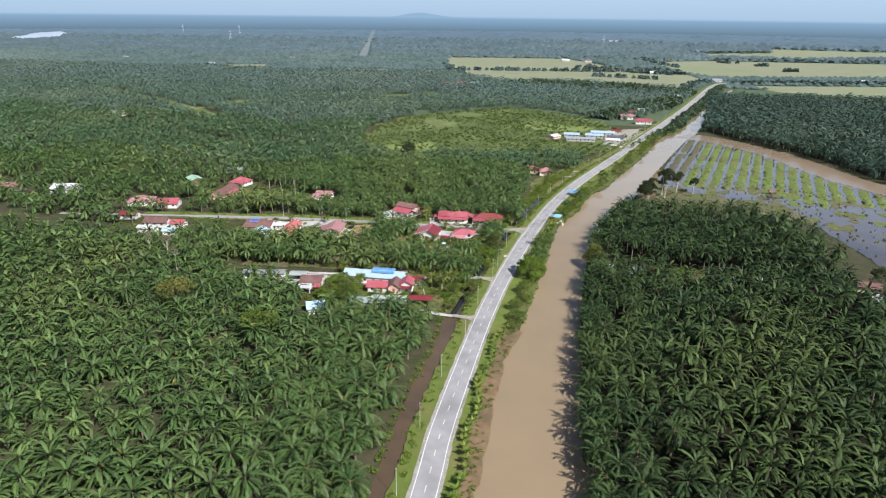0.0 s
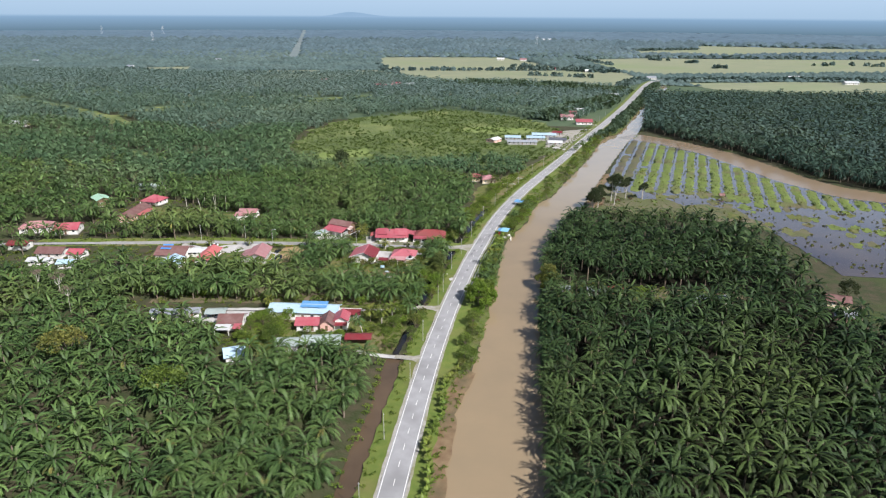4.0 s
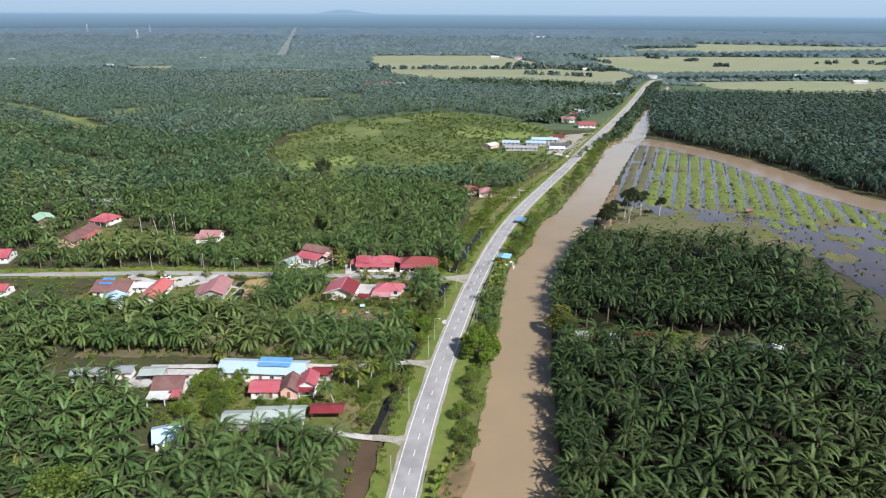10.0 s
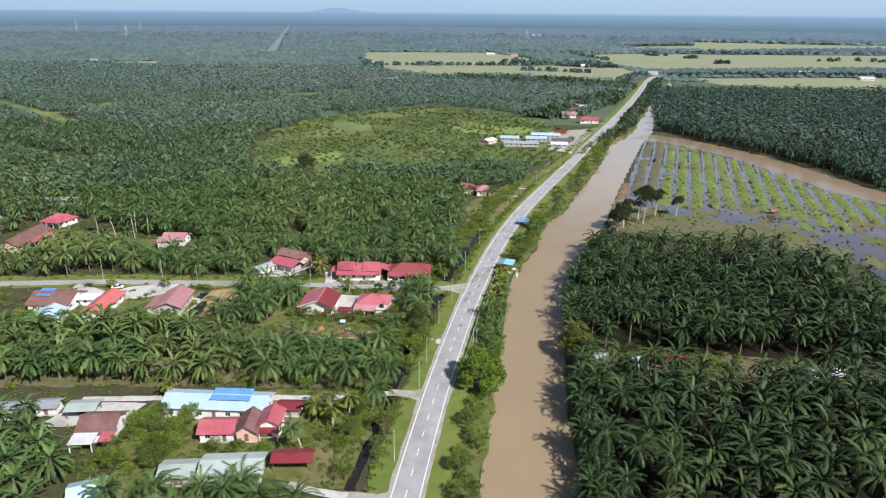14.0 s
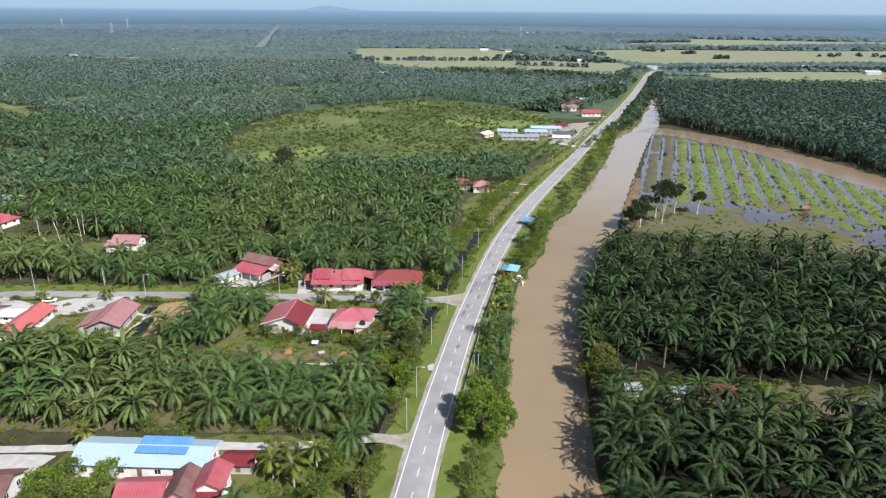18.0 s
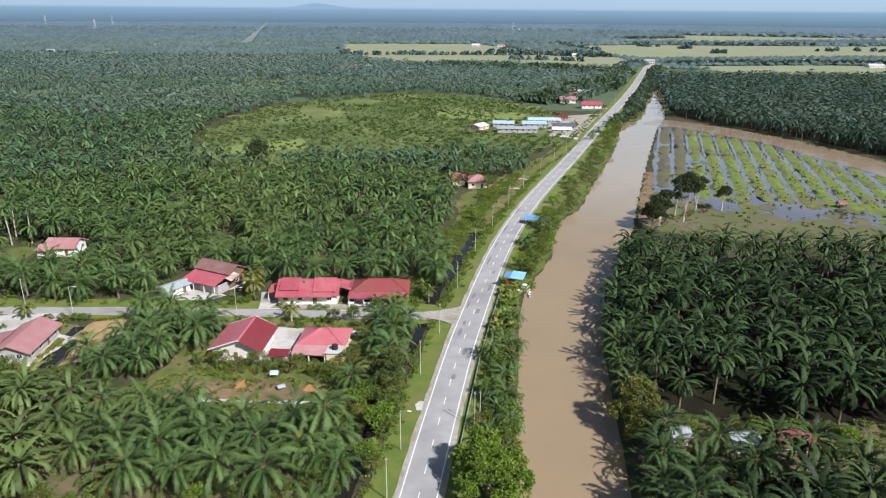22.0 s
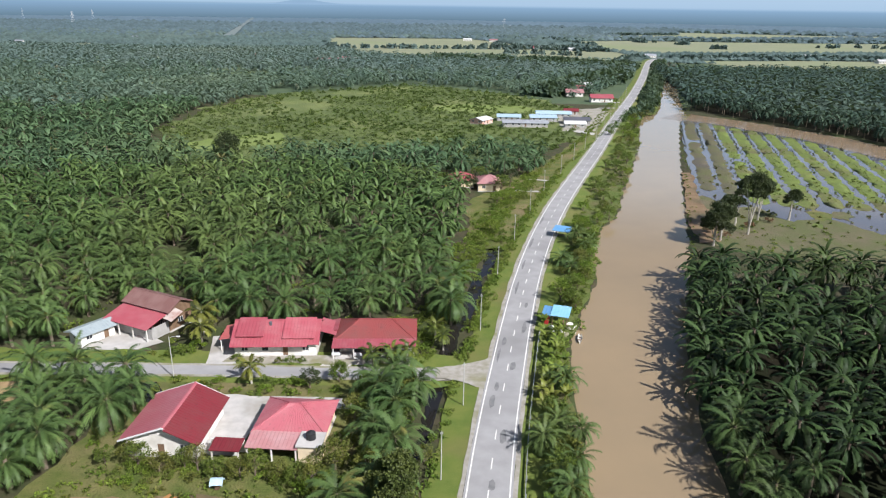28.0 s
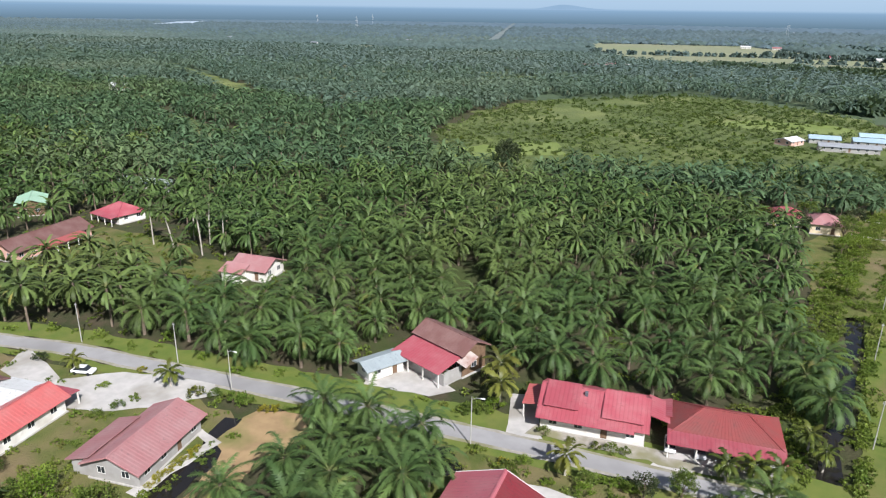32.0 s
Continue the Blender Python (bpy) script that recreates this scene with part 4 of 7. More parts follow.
def walled(ob, w, d, z0, h, material, door=True, glazed=True, front_open=False, window_w=1.3):
    """Four walls round a w x d plan, with window and door holes."""
    t = 0.18
    sides = (("wall_front", w, pose(-w / 2, -d / 2, z0), True), ("wall_back", w, pose(w / 2, d / 2, z0, 0, 0, 180), False),
             ("wall_side", d - 2 * t, pose(w / 2, -d / 2 + t, z0, 0, 0, 90), False), ("wall_side", d - 2 * t, pose(-w / 2, d / 2 - t, z0, 0, 0, -90), False))
    for name, L, m, front in sides:
        holes = []
        if front and front_open:
            holes = [(0.6, 0.0, L / 2 - 0.3, h - 0.5), (L / 2 + 0.3, 0.0, L - 0.6, h - 0.5)]
        else:
            n = max(1, int(L / 3.4))
            for i in range(n):
                c = L * (i + 0.5) / n
                if front and door and i == n // 2:
                    holes.append((c - 0.5, 0.0, c + 0.5, min(2.05, h - 0.3)))
                elif h > 1.9:
                    holes.append((c - window_w / 2, 0.95, c + window_w / 2, min(2.1, h - 0.3)))
        wl = part(name, wall_bm(L, h, t, holes), material, ob, at=m)
        for hh in holes:
            if front and front_open:
                continue
            if hh[1] > 0:
                win = window_into(wl, hh)
                part("pane", boxes([(hh[0] + 0.07, 0.02, hh[1] + 0.07, hh[2] - 0.07, 0.04, hh[3] - 0.07)]), M_GLASS, win)
            else:
                dr = part("door", boxes([(hh[0] + 0.02, 0.03, 0.01, hh[2] - 0.02, 0.08, hh[3] - 0.02)]), M_WOOD, wl, "brown wooden door")
                part("handle", boxes([(hh[2] - 0.15, -0.03, 1.0, hh[2] - 0.11, 0.03, 1.05)]), M_STEEL, dr)


def gable_roof(ob, w, d, z, rise, axis, over, material, wall, ridge=0.0, second=None):
    """Two slopes with the ridge along 'x' or 'y', ridge shifted by ridge metres."""
    a, b = (w, d) if axis == 'x' else (d, w)
    turn = pose(0, 0, 0) if axis == 'x' else pose(0, 0, 0, 0, 0, 90)
    A, B = a / 2 + over, b / 2
    s1, s2 = rise / (B + ridge), rise / (B - ridge)
    e1, e2 = z - s1 * over, z - s2 * over
    part("roof_slope", sheet((-A, -B - over, e1), (A, -B - over, e1), (A, ridge, z + rise), (-A, ridge, z + rise)), material, ob, at=turn)
    part("roof_slope", sheet((A, B + over, e2), (-A, B + over, e2), (-A, ridge, z + rise), (A, ridge, z + rise)), second or material, ob, at=turn)
    part("ridge_cap", boxes([(-A, ridge - 0.18, z + rise - 0.02, A, ridge + 0.18, z + rise + 0.08)], 0.04), second or material, ob, at=turn)
    for sx in (-1, 1):
        x0, x1 = sorted((sx * a / 2, sx * (a / 2 - 0.16)))
        bm = bmesh.new()
        P = [bm.verts.new((x, y, zz)) for x in (x0, x1) for y, zz in ((-B, z), (B, z), (ridge, z + rise - 0.12))]
        for f in ((0, 2, 1), (3, 4, 5), (0, 1, 4, 3), (1, 2, 5, 4), (2, 0, 3, 5)):
            bm.faces.new([P[i] for i in f])
        part("gable", bm, wall, ob, at=turn)
        part("bargeboard", tilted_boards(sx * A, -B - over, e1, B + over, e2, ridge, z + rise), (M_FRAME if ridge else material), ob, at=turn)


def tilted_boards(x, y0, z0, y1, z1, yr, zr):
    bm = bmesh.new()
    for (ya, za), (yb, zb) in (((y0, z0), (yr, zr)), ((yr, zr), (y1, z1))):
        q = [bm.verts.new((x + dx, yy, zz + dz)) for dx in (-0.04, 0.04) for yy, zz in ((ya, za), (yb, zb)) for dz in (-0.22, 0.06)]
        for f in ((0, 1, 3, 2), (4, 6, 7, 5), (0, 4, 5, 1), (2, 3, 7, 6), (1, 5, 7, 3), (0, 2, 6, 4)):
            bm.faces.new([q[i] for i in f])
    return bm


def hip_roof(ob, w, d, z, rise, over, material):
    A, B = w / 2 + over, d / 2 + over
    e = z - rise / (d / 2) * over
    r = max(0.3, w / 2 - d / 2)
    part("roof_slope", sheet((-A, -B, e), (A, -B, e), (r, 0, z + rise), (-r, 0, z + rise)), material, ob)
    part("roof_slope", sheet((A, B, e), (-A, B, e), (-r, 0, z + rise), (r, 0, z + rise)), material, ob)
    part("roof_slope", sheet((A, -B, e), (A, B, e), (r, 0, z + rise), (r, 0, z + rise)), material, ob)
    part("roof_slope", sheet((-A, B, e), (-A, -B, e), (-r, 0, z + rise), (-r, 0, z + rise)), material, ob)
    part("ridge_cap", boxes([(-r, -0.18, z + rise - 0.03, r, 0.18, z + rise + 0.08)], 0.04), material, ob)
    for sx in (-1, 1):
        for sy in (-1, 1):
            V, F = tube([(sx * A, sy * B, e + 0.05), (sx * r, 0, z + rise + 0.03)], [0.10, 0.10], 5)
            part_m("hip_cap", mesh_of("hip_cap", V, F, material), ob)


def lean_to(ob, x0, x1, y0, y1, z0, z1, material, posts=True):
    """A single slope from y0 (height z0) to y1 (height z1), on posts along y0."""
    if y1 > y0:
        part("awning", sheet((x0, y0, z0), (x1, y0, z0), (x1, y1, z1), (x0, y1, z1)), material, ob)
    else:
        part("awning", sheet((x1, y0, z0), (x0, y0, z0), (x0, y1, z1), (x1, y1, z1)), material, ob)
    if posts:
        n = max(2, int((x1 - x0) / 3.5) + 1)
        s = 0.35 if y1 > y0 else -0.35
        for i in range(n):
            x = x0 + 0.3 + (x1 - x0 - 0.6) * i / (n - 1)
            part("post", boxes([(x - 0.1, y0 + s - 0.1, 0, x + 0.1, y0 + s + 0.1, z0 - 0.06)]), M_WALL, ob)


def slope_x(ob, x0, x1, y0, y1, z0, z1, material):
    """A single slope that runs across x, low at x0."""
    if x1 > x0:
        part("awning", sheet((x0, y1, z0), (x0, y0, z0), (x1, y0, z1), (x1, y1, z1)), material, ob)
    else:
        part("awning", sheet((x0, y0, z0), (x0, y1, z0), (x1, y1, z1), (x1, y0, z1)), material, ob)


HOUSE_SPOTS = []


def house(label, cx, cy, w, d, rot, roof, wall, eave=3.0, rise=1.9, axis='x', hip=False, over=0.7, name="house", category="house", front_open=False, ridge=0.0, second=None, door=True):
    ob = thing(name, pose(cx, cy, 0, 0, 0, rot), label, category)
    HOUSE_SPOTS.append((cx, cy, w, d, rot))
    part("plinth", boxes([(-w / 2 - 0.2, -d / 2 - 0.2, -0.3, w / 2 + 0.2, d / 2 + 0.2, 0.22)]), M_CONCRETE, ob)
    walled(ob, w, d, 0.22, eave - 0.22, wall, door=door, front_open=front_open)
    if hip:
        hip_roof(ob, w, d, eave, rise, over, roof)
    else:
        gable_roof(ob, w, d, eave, rise, axis, over, roof, wall, ridge, second)
    return ob


def shelter(label, cx, cy, w, d, rot, roof, h=2.6, rise=0.8, name="shelter", category="shelter", mono=False):
    """A roof on posts."""
    ob = thing(name, pose(cx, cy, 0, 0, 0, rot), label, category)
    HOUSE_SPOTS.append((cx, cy, w, d, rot))
    for sx in (-1, 1):
        for sy in (-1, 1):
            part("post", boxes([(sx * (w / 2 - 0.2) - 0.07, sy * (d / 2 - 0.2) - 0.07, -0.2, sx * (w / 2 - 0.2) + 0.07, sy * (d / 2 - 0.2) + 0.07, h - 0.05 + (rise * 0.85 if mono and sy > 0 else 0))]), M_WOOD, ob)
    if mono:
        part("roof_slope", sheet((-w / 2 - 0.3, -d / 2 - 0.3, h), (w / 2 + 0.3, -d / 2 - 0.3, h), (w / 2 + 0.3, d / 2 + 0.3, h + rise), (-w / 2 - 0.3, d / 2 + 0.3, h + rise)), roof, ob)
    else:
        gable_roof(ob, w, d, h, rise, 'x', 0.4, roof, roof)
    part("table", boxes([(-w / 4, -0.4, 0.68, w / 4, 0.4, 0.75), (-w / 4 + 0.1, -0.3, 0, -w / 4 + 0.2, 0.3, 0.68), (w / 4 - 0.2, -0.3, 0, w / 4 - 0.1, 0.3, 0.68)]), M_WOOD, ob)
    return ob


# the pair of long houses on the lane
h1 = house("long single-storey white house under stepped red metal roofs", -39.6, 124.2, 15.6, 10.2, 9, M_RED, M_WALL, 3.1, 2.3)
lean_to(h1, -8.4, 6.4, -6.6, -3.4, 2.75, 4.0, M_RED, False)
part("upper_roof", sheet((-7.6, -4.6, 4.0), (-2.2, -4.6, 4.0), (-2.2, 0.4, 5.75), (-7.6, 0.4, 5.75)), M_RED, h1, "raised red roof section")
part("upper_roof", sheet((1.4, -5.0, 3.75), (7.6, -5.0, 3.75), (7.6, 0.4, 5.7), (1.4, 0.4, 5.7)), M_RED, h1, "raised red roof section")
slope_x(h1, -11.2, -8.0, -3.0, 3.4, 2.6, 3.1, M_ORANGE_R)
for y in (-2.7, 3.1):
    part("post", boxes([(-11.0, y - 0.08, 0, -10.84, y + 0.08, 2.6)]), M_WALL, h1)
part("chimney_vent", boxes([(-1.6, -1.4, 4.6, -1.1, -0.9, 5.5)], 0.05), M_DGREY_R, h1)
slope_x(h1, 11.6, 8.2, -2.0, 4.2, 2.9, 3.9, M_RED)
h2 = house("long veranda house with a rust-red hipped roof", -20.6, 127.6, 14.6, 8.4, 8.5, M_RUST, M_WALL, 3.2, 2.1, hip=True, over=0.9)
lean_to(h2, -8.2, 8.0, -7.4, -4.1, 2.6, 3.15, M_RED)
slope_x(h2, -9.6, -7.6, -1.0, 4.4, 2.9, 3.4, M_RED)
part("veranda_floor", boxes([(-7.6, -7.2, 0, 7.6, -4.25, 0.14)]), M_CONCRETE, h2)
# the pair of houses round the white yard
h3 = house("white gabled house with a red roof, one slope darker", -45.2, 92.2, 10.6, 11.6, 4, M_ROSE, M_WALL, 3.4, 2.2, axis='y', ridge=-0.8, second=M_ROSE, over=0.8)
part("lower_roof", sheet((6.4, -7.0, 3.05), (6.4, 6.4, 3.05), (1.2, 6.4, 5.45), (1.2, -7.0, 5.45)), M_CRIMSON, h3, "dark red roof over the side slope")
h4 = house("cream house with a faded red hipped roof and water tank", -26.8, 95.6, 10.2, 8.6, 3, M_ROSE, M_CREAM, 3.2, 2.0, hip=True, over=0.7)
lean_to(h4, -5.7, 2.2, -8.4, -4.2, 2.5, 3.1, M_PINK)
part("annex", boxes([(2.3, -8.2, 0, 5.6, -4.5, 3.0)]), M_CREAM, h4, "flat-roofed cream annex")
part("annex_roof", boxes([(2.0, -8.5, 3.0, 5.9, -4.5, 3.18)], 0.03), M_CONCRETE, h4)
bm = bmesh.new()
bmesh.ops.create_cone(bm, cap_ends=True, segments=16, radius1=0.75, radius2=0.7, depth=1.0, matrix=Matrix.Translation((3.9, -6.3, 3.7)))
bmesh.ops.create_cone(bm, cap_ends=True, segments=16, radius1=0.72, radius2=0.25, depth=0.25, matrix=Matrix.Translation((3.9, -6.3, 4.32)))
part("water_tank", bm, M_BLACK, h4, "round black water tank")
lean_to(h4, -10.8, -6.2, -9.2, -6.4, 2.3, 2.7, M_CRIMSON)
part("yard_wall", boxes([(-11.6, -6.2, 0, -6.4, -6.0, 2.2)]), M_WALL, h4)
# two-storey house with the brown roof
h5 = house("two-storey wooden house with a weathered brown roof", -68.6, 131.0, 12.0, 6.0, -19, M_BROWN, M_WOOD, 5.0, 1.5)
lean_to(h5, -6.4, 6.0, -9.0, -3.1, 2.9, 4.3, M_RED)
part("ground_wall", boxes([(-6.0, -7.6, 0, 6.0, -7.4, 2.3), (5.8, -7.4, 0, 6.0, -3.2, 2.6)]), M_GREYWALL, h5)
part("stair_roof", sheet((4.6, -4.4, 3.9), (8.2, -4.4, 3.4), (8.0, -1.0, 4.3), (4.6, -1.0, 4.9)), M_RUSTY, h5, "rusty brown sheet over the stair")
s5 = house("small white shed with a pale grey sheet roof", -77.8, 121.2, 7.0, 4.2, 62, M_PALEGREY, M_WALL, 2.6, 0.6, name="shed", category="shed")
# western houses
h6 = house("white house with a faded pink stepped roof", -129.6, 148.2, 9.0, 8.4, 8, M_PINK, M_WALL, 3.1, 1.8)
part("wing_roof", sheet((-6.2, -7.4, 2.7), (0.2, -7.4, 2.7), (0.2, -3.4, 3.9), (-6.2, -3.4, 3.9)), M_PINK, h6)
part("wing_wall", boxes([(-5.6, -6.9, 0, -0.4, -6.7, 2.7), (-5.6, -6.7, 0, -5.4, -4.3, 2.8), (-0.6, -6.7, 0, -0.4, -4.3, 2.8)]), M_WALL, h6)
h7 = house("white veranda house with a red hipped roof", -198, 165, 10.6, 8.6, -8, M_RED, M_WALL, 3.0, 2.3, hip=True)
lean_to(h7, -5.8, 5.8, -7.2, -4.4, 2.5, 2.9, M_RED)
h8 = house("long low house with a dull brown roof", -194, 136.5, 24, 8.6, 97, M_BROWN, M_PINKWALL, 3.0, 2.2)
lean_to(h8, -6, 8, -8.0, -4.3, 2.5, 2.9, M_ORANGE_R)
h9 = house("raised house with a pale green sheet roof", -228.5, 156.5, 10.5, 7.5, -38, M_GREEN_R, M_WOOD, 4.2, 1.3)
h10 = house("grey-walled house with an L-shaped faded red roof", -95.2, 85.0, 14.0, 8.2, 101, M_PINK, M_GREYWALL, 3.0, 1.7, over=0.8)
lean_to(h10, -7.4, 3.4, 7.6, 3.6, 2.5, 3.6, M_PINK, False)
part("wing_wall", boxes([(-6.8, 6.8, 0, 2.8, 7.0, 2.6), (-6.8, 4.2, 0, -6.6, 6.8, 2.7), (2.6, 4.2, 0, 2.8, 6.8, 2.7)]), M_GREYWALL, h10)
h11 = house("long white house with an orange-red roof beside a yard", -117.4, 77.6, 6.6, 17.0, 9, M_ORANGE_R, M_WALL, 3.0, 1.6, axis='y')
lean_to(h11, -3.6, 3.6, 11.4, 8.6, 2.5, 2.9, M_RED)
h12 = house("broad house with a dark brown roof and blue tarpaulin", -135.0, 78.5, 13.5, 12.0, 8, M_BROWN, M_WALL, 3.2, 2.3)
part("tarpaulin", sheet((-5.6, -2.6, 4.75), (-0.6, -2.6, 4.75), (-0.6, 2.0, 5.65), (-5.6, 2.0, 5.65), 0.9, 0.03, 0.02), M_TARP, h12, "blue tarpaulin on the roof")
h12b = house("light blue gabled kitchen wing", -129.0, 66.6, 8.0, 8.0, 12, M_LBLUE, M_WALL, 2.9, 1.7, axis='y')
h12c = house("low white shed with a pale sheet roof", -124.4, 83.6, 7.0, 7.0, 10, M_WHITE_R, M_WALL, 2.6, 0.7, name="shed", category="shed")
# the blue hall and the houses in front of it
h13 = house("long white hall with a pale blue sheet roof", -49.8, 25.8, 25.4, 7.8, 6, M_LBLUE, M_WALL, 3.6, 1.4, name="hall", category="hall", over=0.8)
part("tarpaulin", sheet((-1.4, -2.2, 4.75), (8.8, -2.2, 4.75), (8.8, 2.6, 5.35), (-1.4, 2.6, 5.35), 1.2, 0.04, 0.03), M_BLUE, h13, "raised blue roof panels")
h14 = house("white house with a red sheet roof", -44.9, 16.0, 7.6, 6.2, 11, M_RED, M_WALL, 3.0, 1.4)
h15 = house("small house with a rusty brown roof", -38.0, 18.0, 4.6, 7.4, 10, M_BROWN, M_PINKWALL, 3.2, 1.6, axis='y')
h16 = house("tall narrow white house with a red roof", -33.2, 20.2, 4.4, 6.2, 10, M_RED, M_WALL, 4.0, 1.3, axis='y')
lean_to(h16, -2.4, 2.4, -5.0, -3.2, 2.4, 2.9, M_CRIMSON)
h17 = house("small shed with a dark red sheet roof", -31.6, 28.2, 5.0, 3.8, 8, M_CRIMSON, M_GREYWALL, 2.5, 0.7, name="shed", category="shed")
h18 = shelter("open shed with a red sheet roof on posts", -23.2, 7.8, 8.6, 4.6, 11, M_CRIMSON, 2.7, 0.7, "open_shed", "shed")
h19 = house("low house with a pale grey sheet roof", -35.2, 2.8, 12.6, 6.8, 13, M_GREY_R, M_GREYWALL, 2.8, 1.0)
h20 = house("small house with a pale grey sheet roof", -46.2, -0.6, 6.6, 5.6, 13, M_GREY_R, M_GREYWALL, 2.7, 0.9)
h21 = house("little house with a light blue roof", -61.0, -10.8, 6.0, 7.0, 30, M_LBLUE, M_WALL, 2.8, 1.4)
h22 = house("house with a dark maroon roof and white gable", -73.4, 12.6, 8.0, 8.6, 12, M_BROWN, M_WALL, 3.0, 1.9, axis='x')
lean_to(h22, -4.6, 1.0, -8.6, -4.4, 2.4, 2.9, M_WHITE_R)
part("porch_roof", sheet((2.0, -8.0, 2.6), (5.0, -8.0, 2.6), (5.0, -4.2, 3.0), (2.0, -4.2, 3.0)), M_RED, h22)
h22b = shelter("open car shelter with a grey sheet roof", -83.0, 19.0, 7.0, 5.0, 14, M_GREY_R, 2.5, 0.5, "car_shelter", "shelter")
h23 = house("long low shed with a dull grey roof", -102.0, 15.0, 9.0, 4.6, 14, M_OLDGREY, M_WALL, 2.6, 0.8, name="shed", category="shed")
h23b = house("low shed with a dull grey roof beside the lane", -92.4, 18.6, 4.6, 4.0, 14, M_OLDGREY, M_WALL, 2.5, 0.7, name="shed", category="shed")
# far western houses among palms
house("house with a red hipped roof among palms", -229, 103, 14, 10, 25, M_PINK, M_WALL, 3.0, 2.2, hip=True)
house("house with a red roof among palms", -210.5, 104, 11, 11, 20, M_RED, M_WALL, 3.0, 2.0)
house("long house with a brown roof among palms", -192, 68.5, 12, 7.5, 8, M_BROWN, M_WALL, 3.0, 1.8)
house("small white house with a red roof among palms", -179.5, 69.5, 6.5, 6.5, 8, M_RED, M_WALL, 3.0, 1.3)
house("low shed with a white roof among palms", -190, 57.5, 9, 5, 8, M_WHITE_R, M_WALL, 2.6, 0.8, name="shed", category="shed")
house("shed with a light blue roof among palms", -176, 57, 6, 5, 12, M_LBLUE, M_WALL, 2.6, 0.9, name="shed", category="shed")
house("red-roofed shed among palms", -216, 76, 9, 6, 8, M_CRIMSON, M_WALL, 2.8, 1.2, name="shed", category="shed")
house("house with a whitish gabled roof among palms", -294, 114, 15, 11, 10, M_WHITE_R, M_WALL, 3.2, 2.4)
house("house with a dull pink roof among palms", -330, 107, 13, 9, 6, M_PINK, M_WALL, 3.0, 2.0)
house("shed with grey and green roof sheets", -222, 196, 20, 6, 12, M_GREY_R, M_GREYWALL, 2.8, 1.0, name="shed", category="shed")
# by the far bend
h30 = house("orange-walled house with a dull red hipped roof", -15.6, 262, 9.5, 7.5, 6, M_RED, M_CREAM, 3.2, 2.0, hip=True)
h31 = house("orange-walled house with a dull red hipped roof", -4.6, 258.5, 8.0, 9.5, 6, M_PINK, M_CREAM, 3.4, 2.0, hip=True)
# farm sheds
for lb, cx, cy, w, d, r, m in (("pale pink shed with a white gabled roof", -17, 417, 11, 9, 60, M_WHITE_R), ("shed with a pale blue roof", -1, 432, 14, 8, 4, M_LBLUE), ("long low shed with a grey roof", 9, 410, 26, 7, 6, M_OLDGREY),
                               ("shed with a pale blue roof", 20, 434, 16, 9, 5, M_LBLUE), ("long shed with a dull blue roof", 27, 452, 22, 8, 4, M_LBLUE), ("shed with a dark grey roof", 40, 428, 15, 10, 4, M_DGREY_R),
                               ("shed with a whitish roof", 38, 412, 12, 6, 4, M_WHITE_R), ("small shed with a red roof", 39, 466, 9, 6, 4, M_CRIMSON)):
    house(lb, cx, cy, w, d, r, m, M_PINKWALL if "pink" in lb else M_GREYWALL, 2.6, 1.3, name="farm_shed", category="shed", over=0.5)
for lb, cx, cy, w, d, r, m in (("red-roofed house far along the road", 66, 539, 16, 8, 6, M_RED), ("pink-roofed house far along the road", 48, 572, 13, 10, 5, M_PINK), ("red-roofed house among trees", 50, 602, 16, 9, 5, M_RED),
                               ("white-roofed house among trees", 60, 628, 14, 9, 5, M_WHITE_R), ("house with a red roof near the fields", 92, 760, 14, 10, 5, M_RED), ("white house near the fields", 112, 800, 12, 10, 5, M_WHITE_R),
                               ("house with a red roof in the far woods", -239, 857, 18, 12, 10, M_RED), ("house with a pink roof in the far woods", -216, 868, 16, 11, 10, M_PINK), ("house with a white roof in the far woods", -198, 880, 15, 9, 10, M_WHITE_R), ("house with a red roof in the far woods", -222, 890, 14, 10, 10, M_RED), ("house with a red roof in the far woods", -350, 922, 16, 12, 10, M_RED),
                               ("grey-roofed shed in the far plantation", -1135, 1211, 13, 8, 5, M_OLDGREY), ("grey-roofed shed in the far plantation", -766, 1353, 13, 8, 5, M_OLDGREY), ("long white shed on the far plain", -44, 2960, 60, 20, 5, M_WHITE_R), ("grey-roofed shed in the far plantation", -841, 1120, 12, 7, 5, M_OLDGREY), ("house with a white roof among field trees", -117, 1560, 18, 12, 5, M_WHITE_R),
                               ("house with a pink roof among field trees", -60, 1545, 16, 12, 5, M_PINK), ("house with a red roof among field trees", 30, 1270, 15, 10, 5, M_RED), ("white house among field trees", 90, 1235, 15, 10, 5, M_WHITE_R), ("long white shed beside the paddy", 455, 1165, 26, 10, 5, M_WHITE_R), ("house with a pale roof in the far plantation", -496, 407, 14, 9, 12, M_WHITE_R),
                               ("white house at the edge of the paddy", 520, 1080, 22, 12, 5, M_WHITE_R), ("grey-roofed house at the bend of the road", 196, 1102, 16, 9, 8, M_OLDGREY)):
    house(lb, cx, cy, w, d, r, m, M_WALL, 3.4, 2.2)
# roofs half hidden in the eastern grove
house("small house with a dark red roof under the palms", 69.5, 70.5, 5.0, 3.0, -5, M_CRIMSON, M_WOOD, 2.6, 0.9)
house("grey sheet-roofed hut under the palms", 60.0, 68.6, 4.2, 3.0, 10, M_OLDGREY, M_GREYWALL, 2.5, 0.7, name="hut", category="hut")
